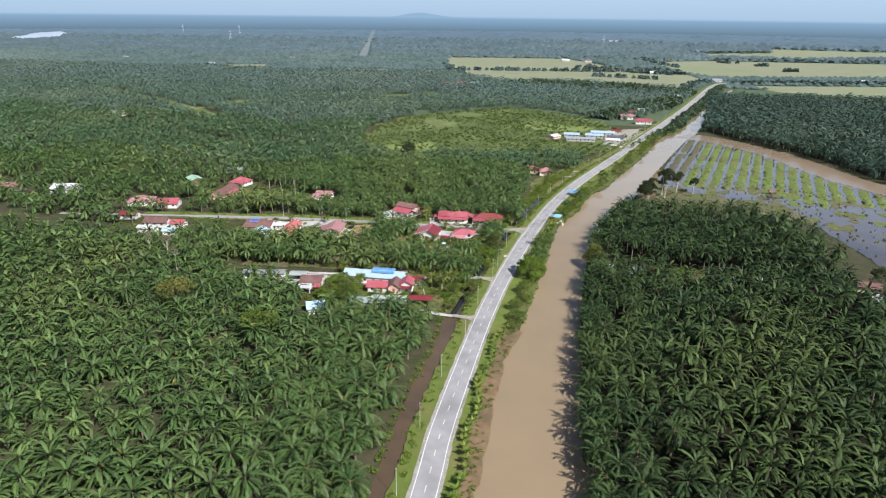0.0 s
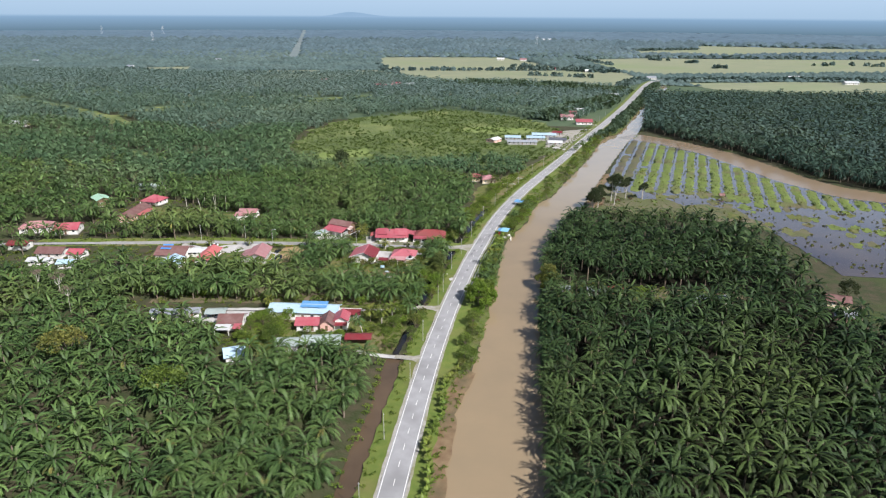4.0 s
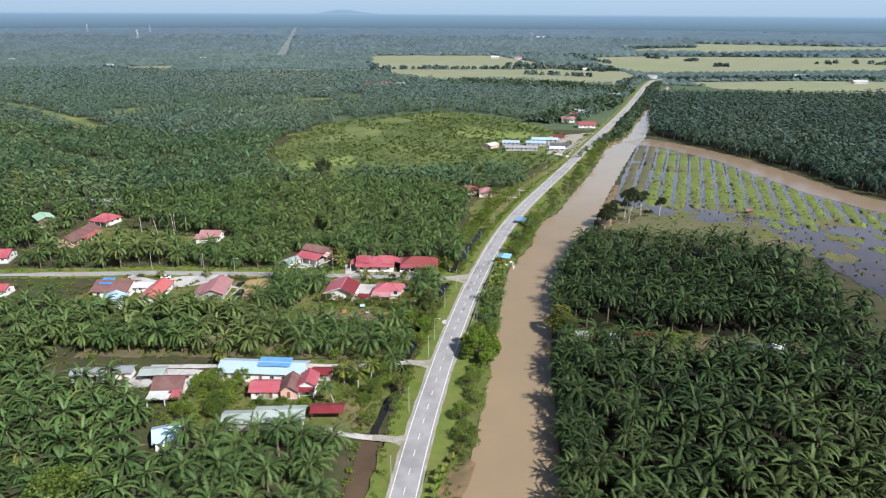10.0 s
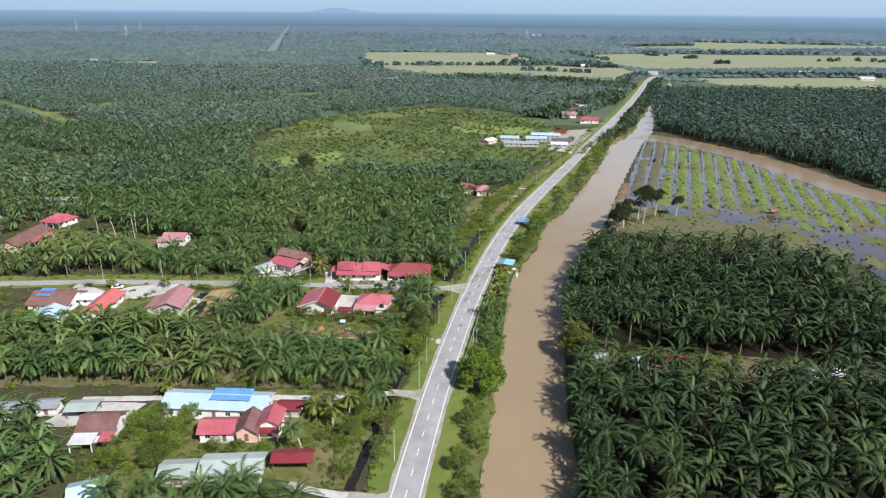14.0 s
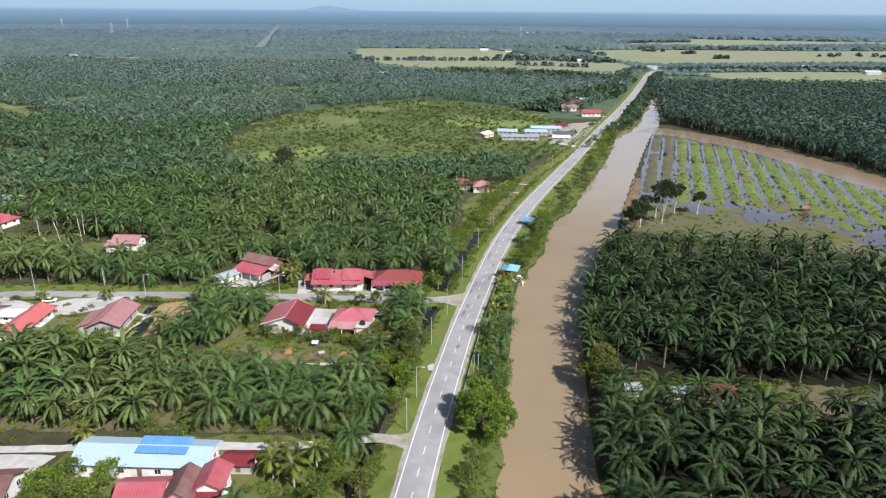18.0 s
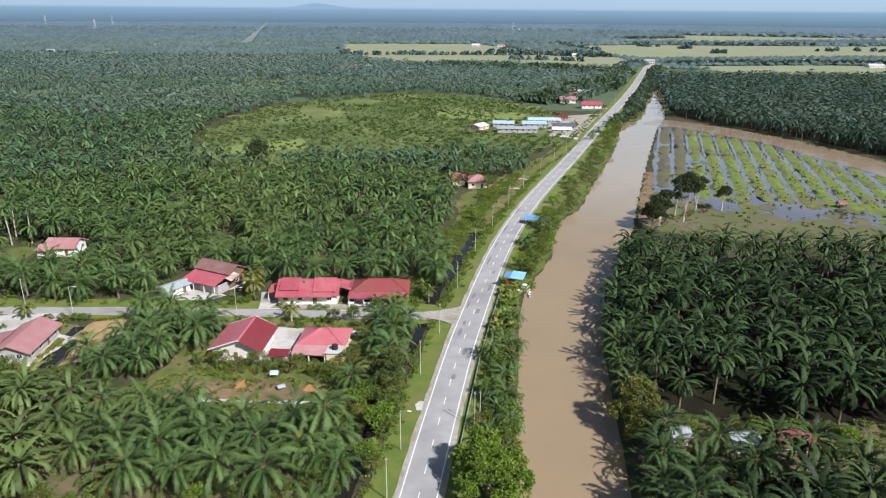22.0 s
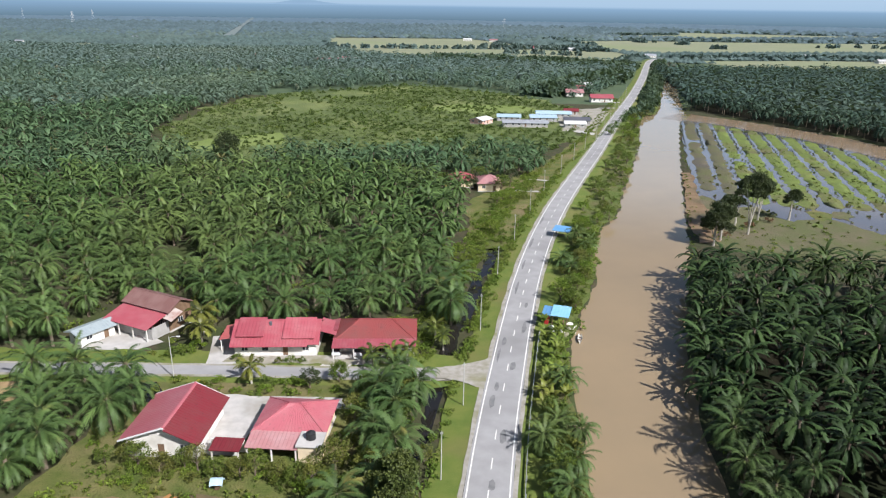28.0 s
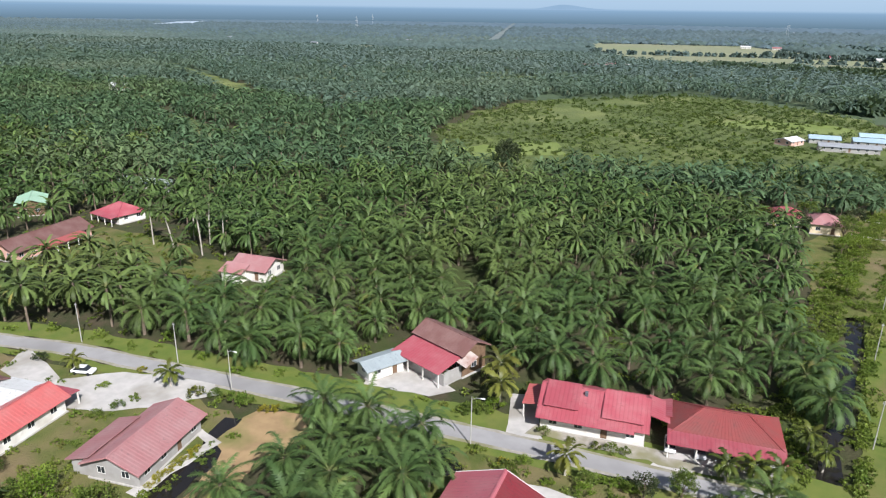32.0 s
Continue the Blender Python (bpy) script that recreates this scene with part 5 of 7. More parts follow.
house("hut with a dull grey roof under the palms", 48.5, 69, 3.0, 2.6, 10, M_OLDGREY, M_GREYWALL, 2.4, 0.6, name="hut", category="hut")
house("house with a dull brown roof at the grove edge", 157, 75, 8, 6, -10, M_BROWN, M_CREAM, 3.0, 1.5)
house("pale house at the grove edge", 154.5, 60, 7, 5, -10, M_OLDGREY, M_PINKWALL, 3.0, 1.3)
house("long hut with a whitish sheet roof under the palms", 104, 68.4, 6.4, 3.2, -4, M_WHITE_R, M_GREYWALL, 2.5, 0.7, name="hut", category="hut")
house("hut with a whitish sheet roof under the palms", 112.6, 69.8, 5.0, 3.2, 12, M_WHITE_R, M_GREYWALL, 2.5, 0.7, name="hut", category="hut")
# roadside stalls
hut1 = shelter("roadside stall with a blue sheet roof", 20.3, 202.5, 4.6, 3.4, -18, M_BLUE, 2.5, 0.6, "stall", "stall", mono=True)
hut2 = shelter("roadside stall with a sky-blue sheet roof", 17.0, 142.0, 3.4, 3.8, -12, M_SKYBLUE, 2.6, 0.7, "stall", "stall", mono=True)
part("side_roof", sheet((-3.9, -2.2, 2.4), (-2.0, -2.2, 2.4), (-2.0, 1.8, 3.0), (-3.9, 1.8, 3.0)), M_BLUE, hut2)
part("counter", boxes([(-3.2, -1.8, 0, -2.4, 1.0, 2.2)], 0.05), M_REDPAINT, hut2, "red painted stall cabinet")
shelter("little field hut with a rusty roof in the paddy", 146.5, 246, 3.0, 2.6, 15, M_BROWN, 2.0, 0.9, "field_hut", "hut")
shelter("small blue-roofed bird table in the garden", -33.5, 80.5, 0.9, 0.8, 10, M_LBLUE, 1.5, 0.3, "garden_stand", "stand")
shelter("small stand with a pale teal cover in the garden", -30.5, 76.2, 0.8, 0.6, 40, M_PALEGREY, 0.9, 0.15, "garden_stand", "stand")

# ---- palms ----


def palm_mesh_data(seed, fronds, pairs, length=6.2, leaf=0.92, rachis=0, low=-48.0, high=82.0, bend=70.0, droop=0.30, lap=1):
    """Crown of arching feathered fronds round the origin, each frond one connected feather: leaf triangles, then midrib triangles."""
    g = np.random.RandomState(seed)
    LV, LF, RV, RF = [], [], [], []
    zup = np.array([0, 0, 1.0])
    for i in range(fronds):
        az = math.radians(i * 137.5 + g.uniform(-16, 16))
        f = (i + 0.5) / fronds
        e0 = math.radians(high + (low - high) * f ** 0.80 + g.uniform(-8, 8))
        bd = math.radians(bend * g.uniform(0.7, 1.25))
        ln = length * g.uniform(0.84, 1.1) * (0.78 + 0.22 * math.sin(math.pi * min(1, f + 0.25)))
        out = np.array([math.cos(az), math.sin(az), 0.0])
        side = np.array([-math.sin(az), math.cos(az), 0.0])
        roll = g.uniform(-0.35, 0.35)
        swing = g.uniform(-0.35, 0.35)
        n = pairs
        P, T = [np.zeros(3)], []
        for k in range(n + 1):
            e = e0 - bd * (k / n) ** 1.3
            t = (out + side * swing * (k / n) ** 1.5) * math.cos(e) + zup * math.sin(e)
            t = t / np.linalg.norm(t)
            T.append(t)
            P.append(P[-1] + t * ln * (0.16 if k == 0 else 0.84 / n))
        o = len(LV)
        LV += P[1:]
        for k in range(n):
            s = (k + 0.5) / n
            t = T[k + 1]
            up = np.cross(t, side)
            up = up if up[2] > 0 else -up
            l = leaf * (0.50 + 0.62 * math.sin(math.pi * min(1.0, s * 0.86 + 0.12)))
            for sg in (-1, 1):
                m = g.uniform(0.85, 1.15)
                d = side * sg + t * 0.95 + up * (0.30 + sg * roll)
                d = d / np.linalg.norm(d)
                tip = P[k + 1] + (P[k + 2] - P[k + 1]) * 0.5 + d * l * m - zup * (droop * l * g.uniform(0.6, 1.4))
                a, b = o + max(0, k - lap), o + k + 1
                q = len(LV)
                LV.append(tip)
                LF.append((a, b, q) if sg > 0 else (b, a, q))
        if rachis:
            idx = np.linspace(1, n + 1, rachis + 1).astype(int)
            o = len(RV)
            for q, k in enumerate([0] + list(idx)):
                r = 0.085 * (1 - 0.8 * q / (rachis + 1))
                RV += [P[k] - side * r + zup * 0.04, P[k] + side * r + zup * 0.04]
            for q in range(rachis + 1):
                a = o + 2 * q
                RF += [(a, a + 1, a + 3), (a, a + 3, a + 2)]
    LV, LF = np.array(LV), np.array(LF)
    if not rachis:
        return LV, LF, 0
    return np.vstack([LV, RV]), np.vstack([LF, np.array(RF) + len(LV)]), len(RF)


def palm_star(seed):
    """A far palm crown: a folded star of pointed fronds round a raised top."""
    g = np.random.RandomState(seed)
    V = [(g.uniform(-0.4, 0.4), g.uniform(-0.4, 0.4), 3.2)]
    for k in range(16):
        a = 2 * math.pi * (k + g.uniform(-0.3, 0.3)) / 16
        r = g.uniform(4.8, 6.4) if k % 2 else g.uniform(2.2, 3.2)
        V.append((math.cos(a) * r, math.sin(a) * r, g.uniform(-1.4, 0.4) if k % 2 else g.uniform(0.2, 1.2)))
    return np.array(V), np.array([(0, 1 + k, 1 + (k + 1) % 16) for k in range(16)]), 0


def crown_mesh(name, data, leaf_m, rib_m):
    V, F, r = data
    me = mesh_of(name, V, F, leaf_m)
    if r:
        me.materials.append(rib_m)
        ix = np.zeros(len(F), np.int32)
        ix[len(F) - r:] = 1
        me.polygons.foreach_set("material_index", ix)
    return me


def trunk_mesh(name, h, r0, r1, lean=0.0, material=M_BARK, sides=7):
    pts = [(lean * (k / 4) ** 1.6, 0, h * k / 4 - (0.4 if k == 0 else 0)) for k in range(5)]
    V, F = tube(pts, [r0 + (r1 - r0) * k / 4 for k in range(5)], sides)
    return mesh_of(name, V, F, material)


def lattice(poly, step, turn, seed, jitter=0.6):
    """Triangular planting grid inside a plan polygon."""
    P = np.array(poly, float)
    lo, hi = P.min(0) - 20, P.max(0) + 20
    c, r = (lo + hi) / 2, np.linalg.norm(hi - lo) / 2
    n = int(r / step) + 2
    i, j = np.meshgrid(np.arange(-n, n + 1), np.arange(-int(n * 1.2), int(n * 1.2) + 1))
    q = np.stack([(i + 0.5 * (j % 2)) * step, j * step * 0.866], -1).reshape(-1, 2)
    a = math.radians(turn)
    q = q @ np.array([[math.cos(a), math.sin(a)], [-math.sin(a), math.cos(a)]]) + c
    g = np.random.RandomState(seed)
    q = q + g.uniform(-jitter, jitter, q.shape)
    return q[inside(q, poly)]


def in_view(P, m=0.0):
    """The part of the plain that the walk can see, with a margin."""
    x, y = P[:, 0], P[:, 1]
    left = np.where(y < 450, -125 - 1.14 * (y + 105), -758 - 1.7 * (y - 450))
    return (y > -135 - m) & (x > left - m) & (x < 76 + 0.47 * (y + 170) + m)


def clear_of_houses(P, margin):
    ok = ~inside(P, [(-42.5, 86), (-33, 86), (-33, 105), (-42.5, 105)])
    for cx, cy, w, d, rot in HOUSE_SPOTS:
        a = math.radians(rot)
        q = P - (cx, cy)
        u, v = q[:, 0] * math.cos(a) + q[:, 1] * math.sin(a), -q[:, 0] * math.sin(a) + q[:, 1] * math.cos(a)
        ok &= ~((np.abs(u) < w / 2 + margin) & (v > -d / 2 - margin - 0.5) & (v < d / 2 + margin))
    return ok


GROVE_E = [(150, 72), (152, 104), (148, 136), (146, 160), (114, 172), (76, 168), (56, 176), (50, 160), (46.5, 150), (42.5, 128), (40, 100), (40, 60), (41, 26), (43, -7), (46, -46), (50, -80), (57, -140), (175, -140), (170, 40)]
GROVE_NE = [(124, 502), (152, 462), (182, 418), (206, 368), (226, 316), (250, 286), (320, 262), (720, 234), (900, 700), (640, 890), (420, 858), (190, 836), (156, 846), (140, 640)]
GROVE_SW = [(0, -140), (-4.5, -107), (-6.3, -89), (-8.2, -72), (-9.8, -53), (-10.2, -35), (-13, -8), (-22, -2), (-29, -5), (-50, -8), (-56, -17), (-68, -15), (-70, -2), (-84, 7), (-90, 12), (-97, 11), (-119, 13), (-119, 60), (-150, 60), (-170, 48), (-260, 44), (-430, 70), (-430, -140)]
BELT = [(-12, 42), (-12, 63), (-56, 65), (-117, 60), (-117, 24), (-97, 29), (-76, 33.5), (-36, 40)]
BELT2 = [(-77, 72), (-66, 70), (-53, 84), (-53, 107), (-62, 108), (-77, 106)]
GROVE_NW = [(-6, 134), (-12, 134), (-30, 133), (-47, 131), (-56, 127), (-62, 136), (-80, 129), (-84, 115), (-104, 110.5), (-136, 105), (-165, 99), (-205, 92), (-205, 60), (-240, 60), (-420, 100),
            (-980, 520), (-980, 560), (-205, 545), (-192, 515), (-202, 440), (-192, 360), (-160, 299), (-130, 288), (-88, 302), (-22, 296), (2, 276), (-10, 236), (-10, 190)]
GROVE_N = [(-980, 560), (-205, 545), (-192, 522), (-132, 594), (-95, 636), (-25, 602), (20, 556), (60, 560), (110, 720), (140, 860), (112, 925), (-33, 975), (-157, 956), (-310, 1080), (-560, 1020), (-1300, 1000), (-1700, 900)]
CLUMP = [(-60, 290), (-46, 318), (-13, 340), (20, 332), (16, 286), (2, 278), (-22, 297)]
groves = [(GROVE_E, 8.4, 12, 1), (GROVE_NE, 9.0, 35, 2), (GROVE_SW, 8.2, 20, 3), (BELT, 8.0, 8, 4), (BELT2, 7.6, 10, 5), (GROVE_NW, 8.8, 5, 6), (GROVE_N, 9.0, 28, 7), (CLUMP, 8.6, 12, 8)]
spots, which = [], []
for n, (poly, step, turn, seed) in enumerate(groves):
    q = lattice(poly, step, turn, seed, 1.5)
    q = q[in_view(q, 4)]
    spots.append(q)
    which.append(np.full(len(q), n))
rowb = BANK_E[(BANK_E[:, 1] > -138) & (BANK_E[:, 1] < 172)]
rowb = rowb + normals_of(rowb) * np.where(np.arange(len(rowb)) % 2, 2.4, 4.6)[:, None]
rowb = rowb[np.abs(rowb[:, 1] - 70) > 7]
spots.append(rowb + np.random.RandomState(77).uniform(-0.9, 0.9, rowb.shape))
which.append(np.full(len(rowb), 0))
spots, which = np.vstack(spots), np.concatenate(which)
CLEARINGS = [[(-180, 134), (-204, 152), (-204, 172), (-186, 172), (-166, 160), (-138, 154), (-138, 146), (-156, 139)], [(-246, 118), (-246, 92), (-196, 92), (-196, 118)],
             [(-204, 78), (-204, 52), (-170, 52), (-170, 78)], [(-68, 34), (-92, 30), (-92, 20), (-68, 20)], [(-26, 270), (-26, 246), (8, 246), (8, 270)], [(36, 77), (36, 65), (47, 65), (48, 77)], [(46, 63.5), (46, 74), (66, 76), (86, 78.5), (132, 79), (132, 68), (116, 66), (100, 65), (86, 66), (74, 63.5)], [(-140, 148), (-142, 132), (-126, 126), (-116, 132), (-118, 150)], [(-208, 166), (-212, 148), (-196, 118), (-180, 112), (-176, 134), (-184, 166)], [(-240, 160), (-230, 140), (-214, 136), (-212, 152), (-222, 166)]]
CLEARINGS += [[(-300, 668), (-250, 678), (-205, 705), (-215, 724), (-262, 716), (-306, 690)], [(-470, 520), (-420, 530), (-400, 552), (-440, 556)], [(-690, 700), (-600, 690), (-560, 712), (-640, 730)], [(-330, 470), (-296, 452), (-270, 470), (-300, 492)]]
keep = clear_of_houses(spots, 2.4)
for c in CLEARINGS:
    keep &= ~inside(spots, c)
rk = np.random.RandomState(11)
gappy = np.array([noise.noise((x * 0.03, y * 0.03, 2.0)) for x, y in spots])
keep &= (gappy < 0.52) | (which == 0) | (which == 2) | (which == 3)
keep &= rk.rand(len(spots)) > np.where(which == 3, 0.06, 0.025)
TRACKS = [spline([(-560, 330), (-480, 350), (-400, 380), (-330, 400), (-300, 430)], 12), spline([(-800, 560), (-640, 640), (-520, 660)], 12), spline([(-330, 560), (-250, 640), (-180, 700), (-120, 720)], 12), spline([(-470, 700), (-340, 690), (-250, 650)], 12), spline([(-360, 330), (-290, 300), (-240, 330), (-215, 380)], 10), spline([(-620, 440), (-520, 450), (-440, 500), (-380, 580), (-330, 600)], 12), spline([(-900, 700), (-760, 760), (-600, 780), (-470, 850)], 12)]
for tk in TRACKS:
    keep &= away(spots, tk) > 7
    ribbon("plantation_track", tk, -6, 6, 0.05, M_SCRUB, "grassy track through the plantation", "track", rag=4)
RIDES = [spline([(-660, 600), (-633, 584), (-531, 528), (-434, 466), (-390, 430)], 12), spline([(-294, 585), (-262, 650), (-225, 749)], 12), spline([(-440, 560), (-385, 615), (-330, 700), (-300, 745)], 12), spline([(-900, 640), (-800, 690), (-730, 735)], 12)]
for tk in RIDES:
    keep &= away(spots, tk) > 13
    ribbon("plantation_ride", tk, -12, 12, 0.06, M_SCRUB, "open grassy ride between plantation blocks", "track", rag=6)
for line, gap in ((ROAD, 9), (LANE, 4.5), (HALL_LANE, 4.0)):
    keep &= away(spots, line) > gap
spots, which = spots[keep], which[keep]
# heights and sizes vary smoothly with the age of a block and from plant to plant
N = len(spots)
age = np.array([noise.noise((x * 0.012, y * 0.012, 7.0)) for x, y in spots])
base_h = np.array([8.6, 7.2, 5.2, 5.4, 5.2, 5.6, 6.2, 4.6])[which]
tall = base_h + 1.4 * age + rk.uniform(-1.3, 1.3, N)
tall += np.where(rk.rand(N) < 0.05, rk.uniform(1.5, 3.5, N), 0)
size = np.array([1.00, 1.06, 0.99, 1.02, 1.02, 1.00, 1.00, 0.85])[which] * (1 + 0.08 * age) * rk.uniform(0.76, 1.18, N)
low_bank = (which == 0) & (away(spots, BANK_E) < 6.5)
tall = tall - np.where(low_bank, 2.4, 0)
size = size * np.where(low_bank, 0.88, 1)
spin = rk.uniform(0, 2 * math.pi, N)
var = rk.randint(0, 4, N)
core = np.array([(12.0, -70.0), (4.0, 20.0), (-10.0, 80.0), (-32.0, 118.0), (-75.0, 128.0)])
reach = away(spots, core)
order = np.argsort(reach)
near_ids = order[:300]
mid_near = [i for i in order[300:] if reach[i] < 200][:900]
taken = np.zeros(N, bool)
taken[near_ids] = True
taken[mid_near] = True
rest = np.where(~taken)[0]
near_row = (spots[rest][:, 1] + 110 * age[rest] + rk.uniform(-30, 30, len(rest)) < 430) | ((away(spots[rest], STREAM) < 45) & (spots[rest][:, 1] < 560))
middle, far_ids = rest[near_row], rest[~near_row]
NEAR = [palm_mesh_data(20 + k, 43, 22, rachis=2, leaf=0.84, droop=0.6, bend=96, lap=0) for k in range(4)]
OLD = [palm_mesh_data(25 + k, 43, 20, rachis=2, leaf=0.74, droop=0.6, bend=98, lap=0, length=6.3) for k in range(4)]
NEXT = [palm_mesh_data(30 + k, 38, 11, leaf=0.62, droop=0.55, bend=94) for k in range(4)]
MID = [palm_mesh_data(40 + k, 28, 5, leaf=0.82, droop=0.4, length=6.4, bend=90) for k in range(4)]
FAR = [palm_mesh_data(60 + k, 16, 3, leaf=1.15, droop=0.35, length=6.6, bend=85) for k in range(4)]
FARTHER = [palm_mesh_data(70 + k, 12, 2, leaf=1.65, droop=0.3, length=6.6, bend=80) for k in range(4)]
STAR = [palm_star(75 + k) for k in range(4)]
near_mesh = {0: [crown_mesh("crown", d, M_PALM, M_RACHIS) for d in NEAR], 1: [crown_mesh("crown", d, M_PALM_OLD_SHADED, M_RACHIS) for d in OLD]}
palm_trunk = trunk_mesh("trunk", 1.0, 0.34, 0.26)
for i in near_ids:
    x, y = spots[i]
    old = int(which[i] in (0, 1))
    ob = thing("oil_palm", pose(x, y, 0), "mature oil palm with a full feathery dark green crown" if old else "oil palm with arching green fronds in a plantation row", "palm tree", "oil palms in the plantation")
    part_m("trunk", palm_trunk, ob, at=Matrix.Diagonal((1, 1, tall[i] + 0.4, 1)))
    part_m("crown", near_mesh[old][var[i]], ob, at=Matrix.LocRotScale((0, 0, tall[i]), Euler((0, 0, spin[i])), (size[i],) * 3))


def planted(name, ids, data, leaf_m, rib_m, label, trunks=True, xy=None, hh=None, ss=None, rot=None, vv=None, category="palm trees"):
    """Many plants joined into one object."""
    xy = spots if xy is None else xy
    hh, ss, rot, vv = (tall if hh is None else hh), (size if ss is None else ss), (spin if rot is None else rot), (var if vv is None else vv)
    ids = np.asarray(ids)
    VS, FS, MS, o = [], [], [], 0
    for k in range(len(data)):
        sel = ids[vv[ids] == k]
        if not len(sel):
            continue
        V, F, r = data[k]
        c, s_ = np.cos(rot[sel])[:, None], np.sin(rot[sel])[:, None]
        z = ss[sel][:, None]
        X = (V[None, :, 0] * c - V[None, :, 1] * s_) * z + xy[sel][:, :1]
        Y = (V[None, :, 0] * s_ + V[None, :, 1] * c) * z + xy[sel][:, 1:2]
        Z = V[None, :, 2] * z + hh[sel][:, None]
        VS.append(np.stack([X, Y, Z], -1).reshape(-1, 3))
        FS.append((F[None] + (np.arange(len(sel)) * len(V))[:, None, None] + o).reshape(-1, 3))
        mi = np.zeros(len(F), np.int32)
        if r:
            mi[len(F) - r:] = 1
        MS.append(np.tile(mi, len(sel)))
        o += len(sel) * len(V)
    if not VS:
        return None
    if trunks:
        n = len(ids)
        a = np.arange(4) * math.pi / 2
        ring = np.stack([np.cos(a), np.sin(a)], 1) * 0.3
        lo = np.concatenate([xy[ids][:, None] + ring[None], np.full((n, 4, 1), -0.3)], -1)
        hi = np.concatenate([xy[ids][:, None] + ring[None] * 0.8, np.repeat(hh[ids][:, None, None] + 0.3, 4, 1)], -1)
        VS.append(np.concatenate([lo, hi], 1).reshape(-1, 3))
        q = np.array([(k, (k + 1) % 4, 4 + (k + 1) % 4) for k in range(4)] + [(k, 4 + (k + 1) % 4, 4 + k) for k in range(4)])
        FS.append((q[None] + (np.arange(n) * 8)[:, None, None] + o).reshape(-1, 3))
        MS.append(np.full(n * 8, 2, np.int32))
    me = mesh_of(name, np.vstack(VS), np.vstack(FS), leaf_m)
    me.materials.append(rib_m)
    me.materials.append(M_BARK)
    me.polygons.foreach_set("material_index", np.concatenate(MS))
    return tagged(new(name, me), label, category, kind="stuff")


isold = np.isin(which, (0, 1))
mid_near = np.array(mid_near)
planted("oil_palm_rows", mid_near[~isold[mid_near]], NEXT, M_PALM, M_RACHIS, "dense rows of green oil palms")
planted("oil_palm_rows_east", mid_near[isold[mid_near]], NEXT, M_PALM_OLD_SHADED, M_RACHIS, "dense dark rows of mature oil palms")
# rows farther off take leaf colours with more haze painted in
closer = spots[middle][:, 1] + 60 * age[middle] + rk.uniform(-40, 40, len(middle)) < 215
planted("oil_palm_plantation_north", middle[~isold[middle] & ~closer], MID, M_PALM_HAZED_MID, M_RACHIS, "wide closed plantation of green oil palms")
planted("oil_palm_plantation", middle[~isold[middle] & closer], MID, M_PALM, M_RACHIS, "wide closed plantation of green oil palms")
planted("oil_palm_plantation_northeast", middle[which[middle] == 1], MID, M_PALM_HAZED_NE, M_RACHIS, "wide closed plantation of mature dark oil palms")
planted("oil_palm_plantation_east", middle[which[middle] == 0], MID, M_PALM_OLD_SHADED, M_RACHIS, "wide closed plantation of mature dark oil palms")
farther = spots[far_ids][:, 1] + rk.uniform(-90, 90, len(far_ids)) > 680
planted("farther_oil_palms", far_ids[~isold[far_ids] & farther], FARTHER, M_PALM_HAZED_FAR2, M_RACHIS, "far oil palms closing into an even canopy, haze in the leaf colour", trunks=False)
planted("far_oil_palms", far_ids[~isold[far_ids] & ~farther], FAR, M_PALM_HAZED_FAR, M_RACHIS, "far oil palms closing into an even canopy", trunks=False)
planted("far_oil_palms_east", far_ids[isold[far_ids]], FARTHER, M_PALM_HAZED_OLD, M_RACHIS, "far mature oil palms closing into an even canopy", trunks=False)

# ---- broadleaved trees, bushes and weeds ----


def leaf_cloud(seed, blobs, per, rx, rz, leaf, squash=1.0):
    """A crown of leaf triangles in uneven clumps, gaps between them, round the origin."""
    g = np.random.RandomState(seed)
    out = []
    for b in range(blobs):
        d = g.normal(size=3)
        d /= np.linalg.norm(d)
        if d[2] < -0.45:
            d[2] *= -0.5
        rr = g.uniform(0.55, 1.0) ** 0.6
        c = d * np.array([rx, rx, rz]) * rr
        s = g.uniform(0.22, 0.40) * rx
        p = g.normal(size=(per, 3))
        p /= np.linalg.norm(p, axis=1)[:, None]
        p = c + p * (s * g.uniform(0.5, 1.0, (per, 1))) * np.array([1, 1, 0.75 * squash])
        u = g.normal(size=(per, 3)) + np.array([0, 0, -0.2])
        u /= np.linalg.norm(u, axis=1)[:, None]
        w = np.cross(u, g.normal(size=(per, 3)))
        w /= np.linalg.norm(w, axis=1)[:, None]
        l = leaf * g.uniform(0.6, 1.3, (per, 1))
        out.append(np.stack([p - w * l * 0.45, p + w * l * 0.45, p + u * l], 1).reshape(-1, 3))
    V = np.vstack(out)
    return V, np.arange(len(V)).reshape(-1, 3), 0


CROWNS = {}


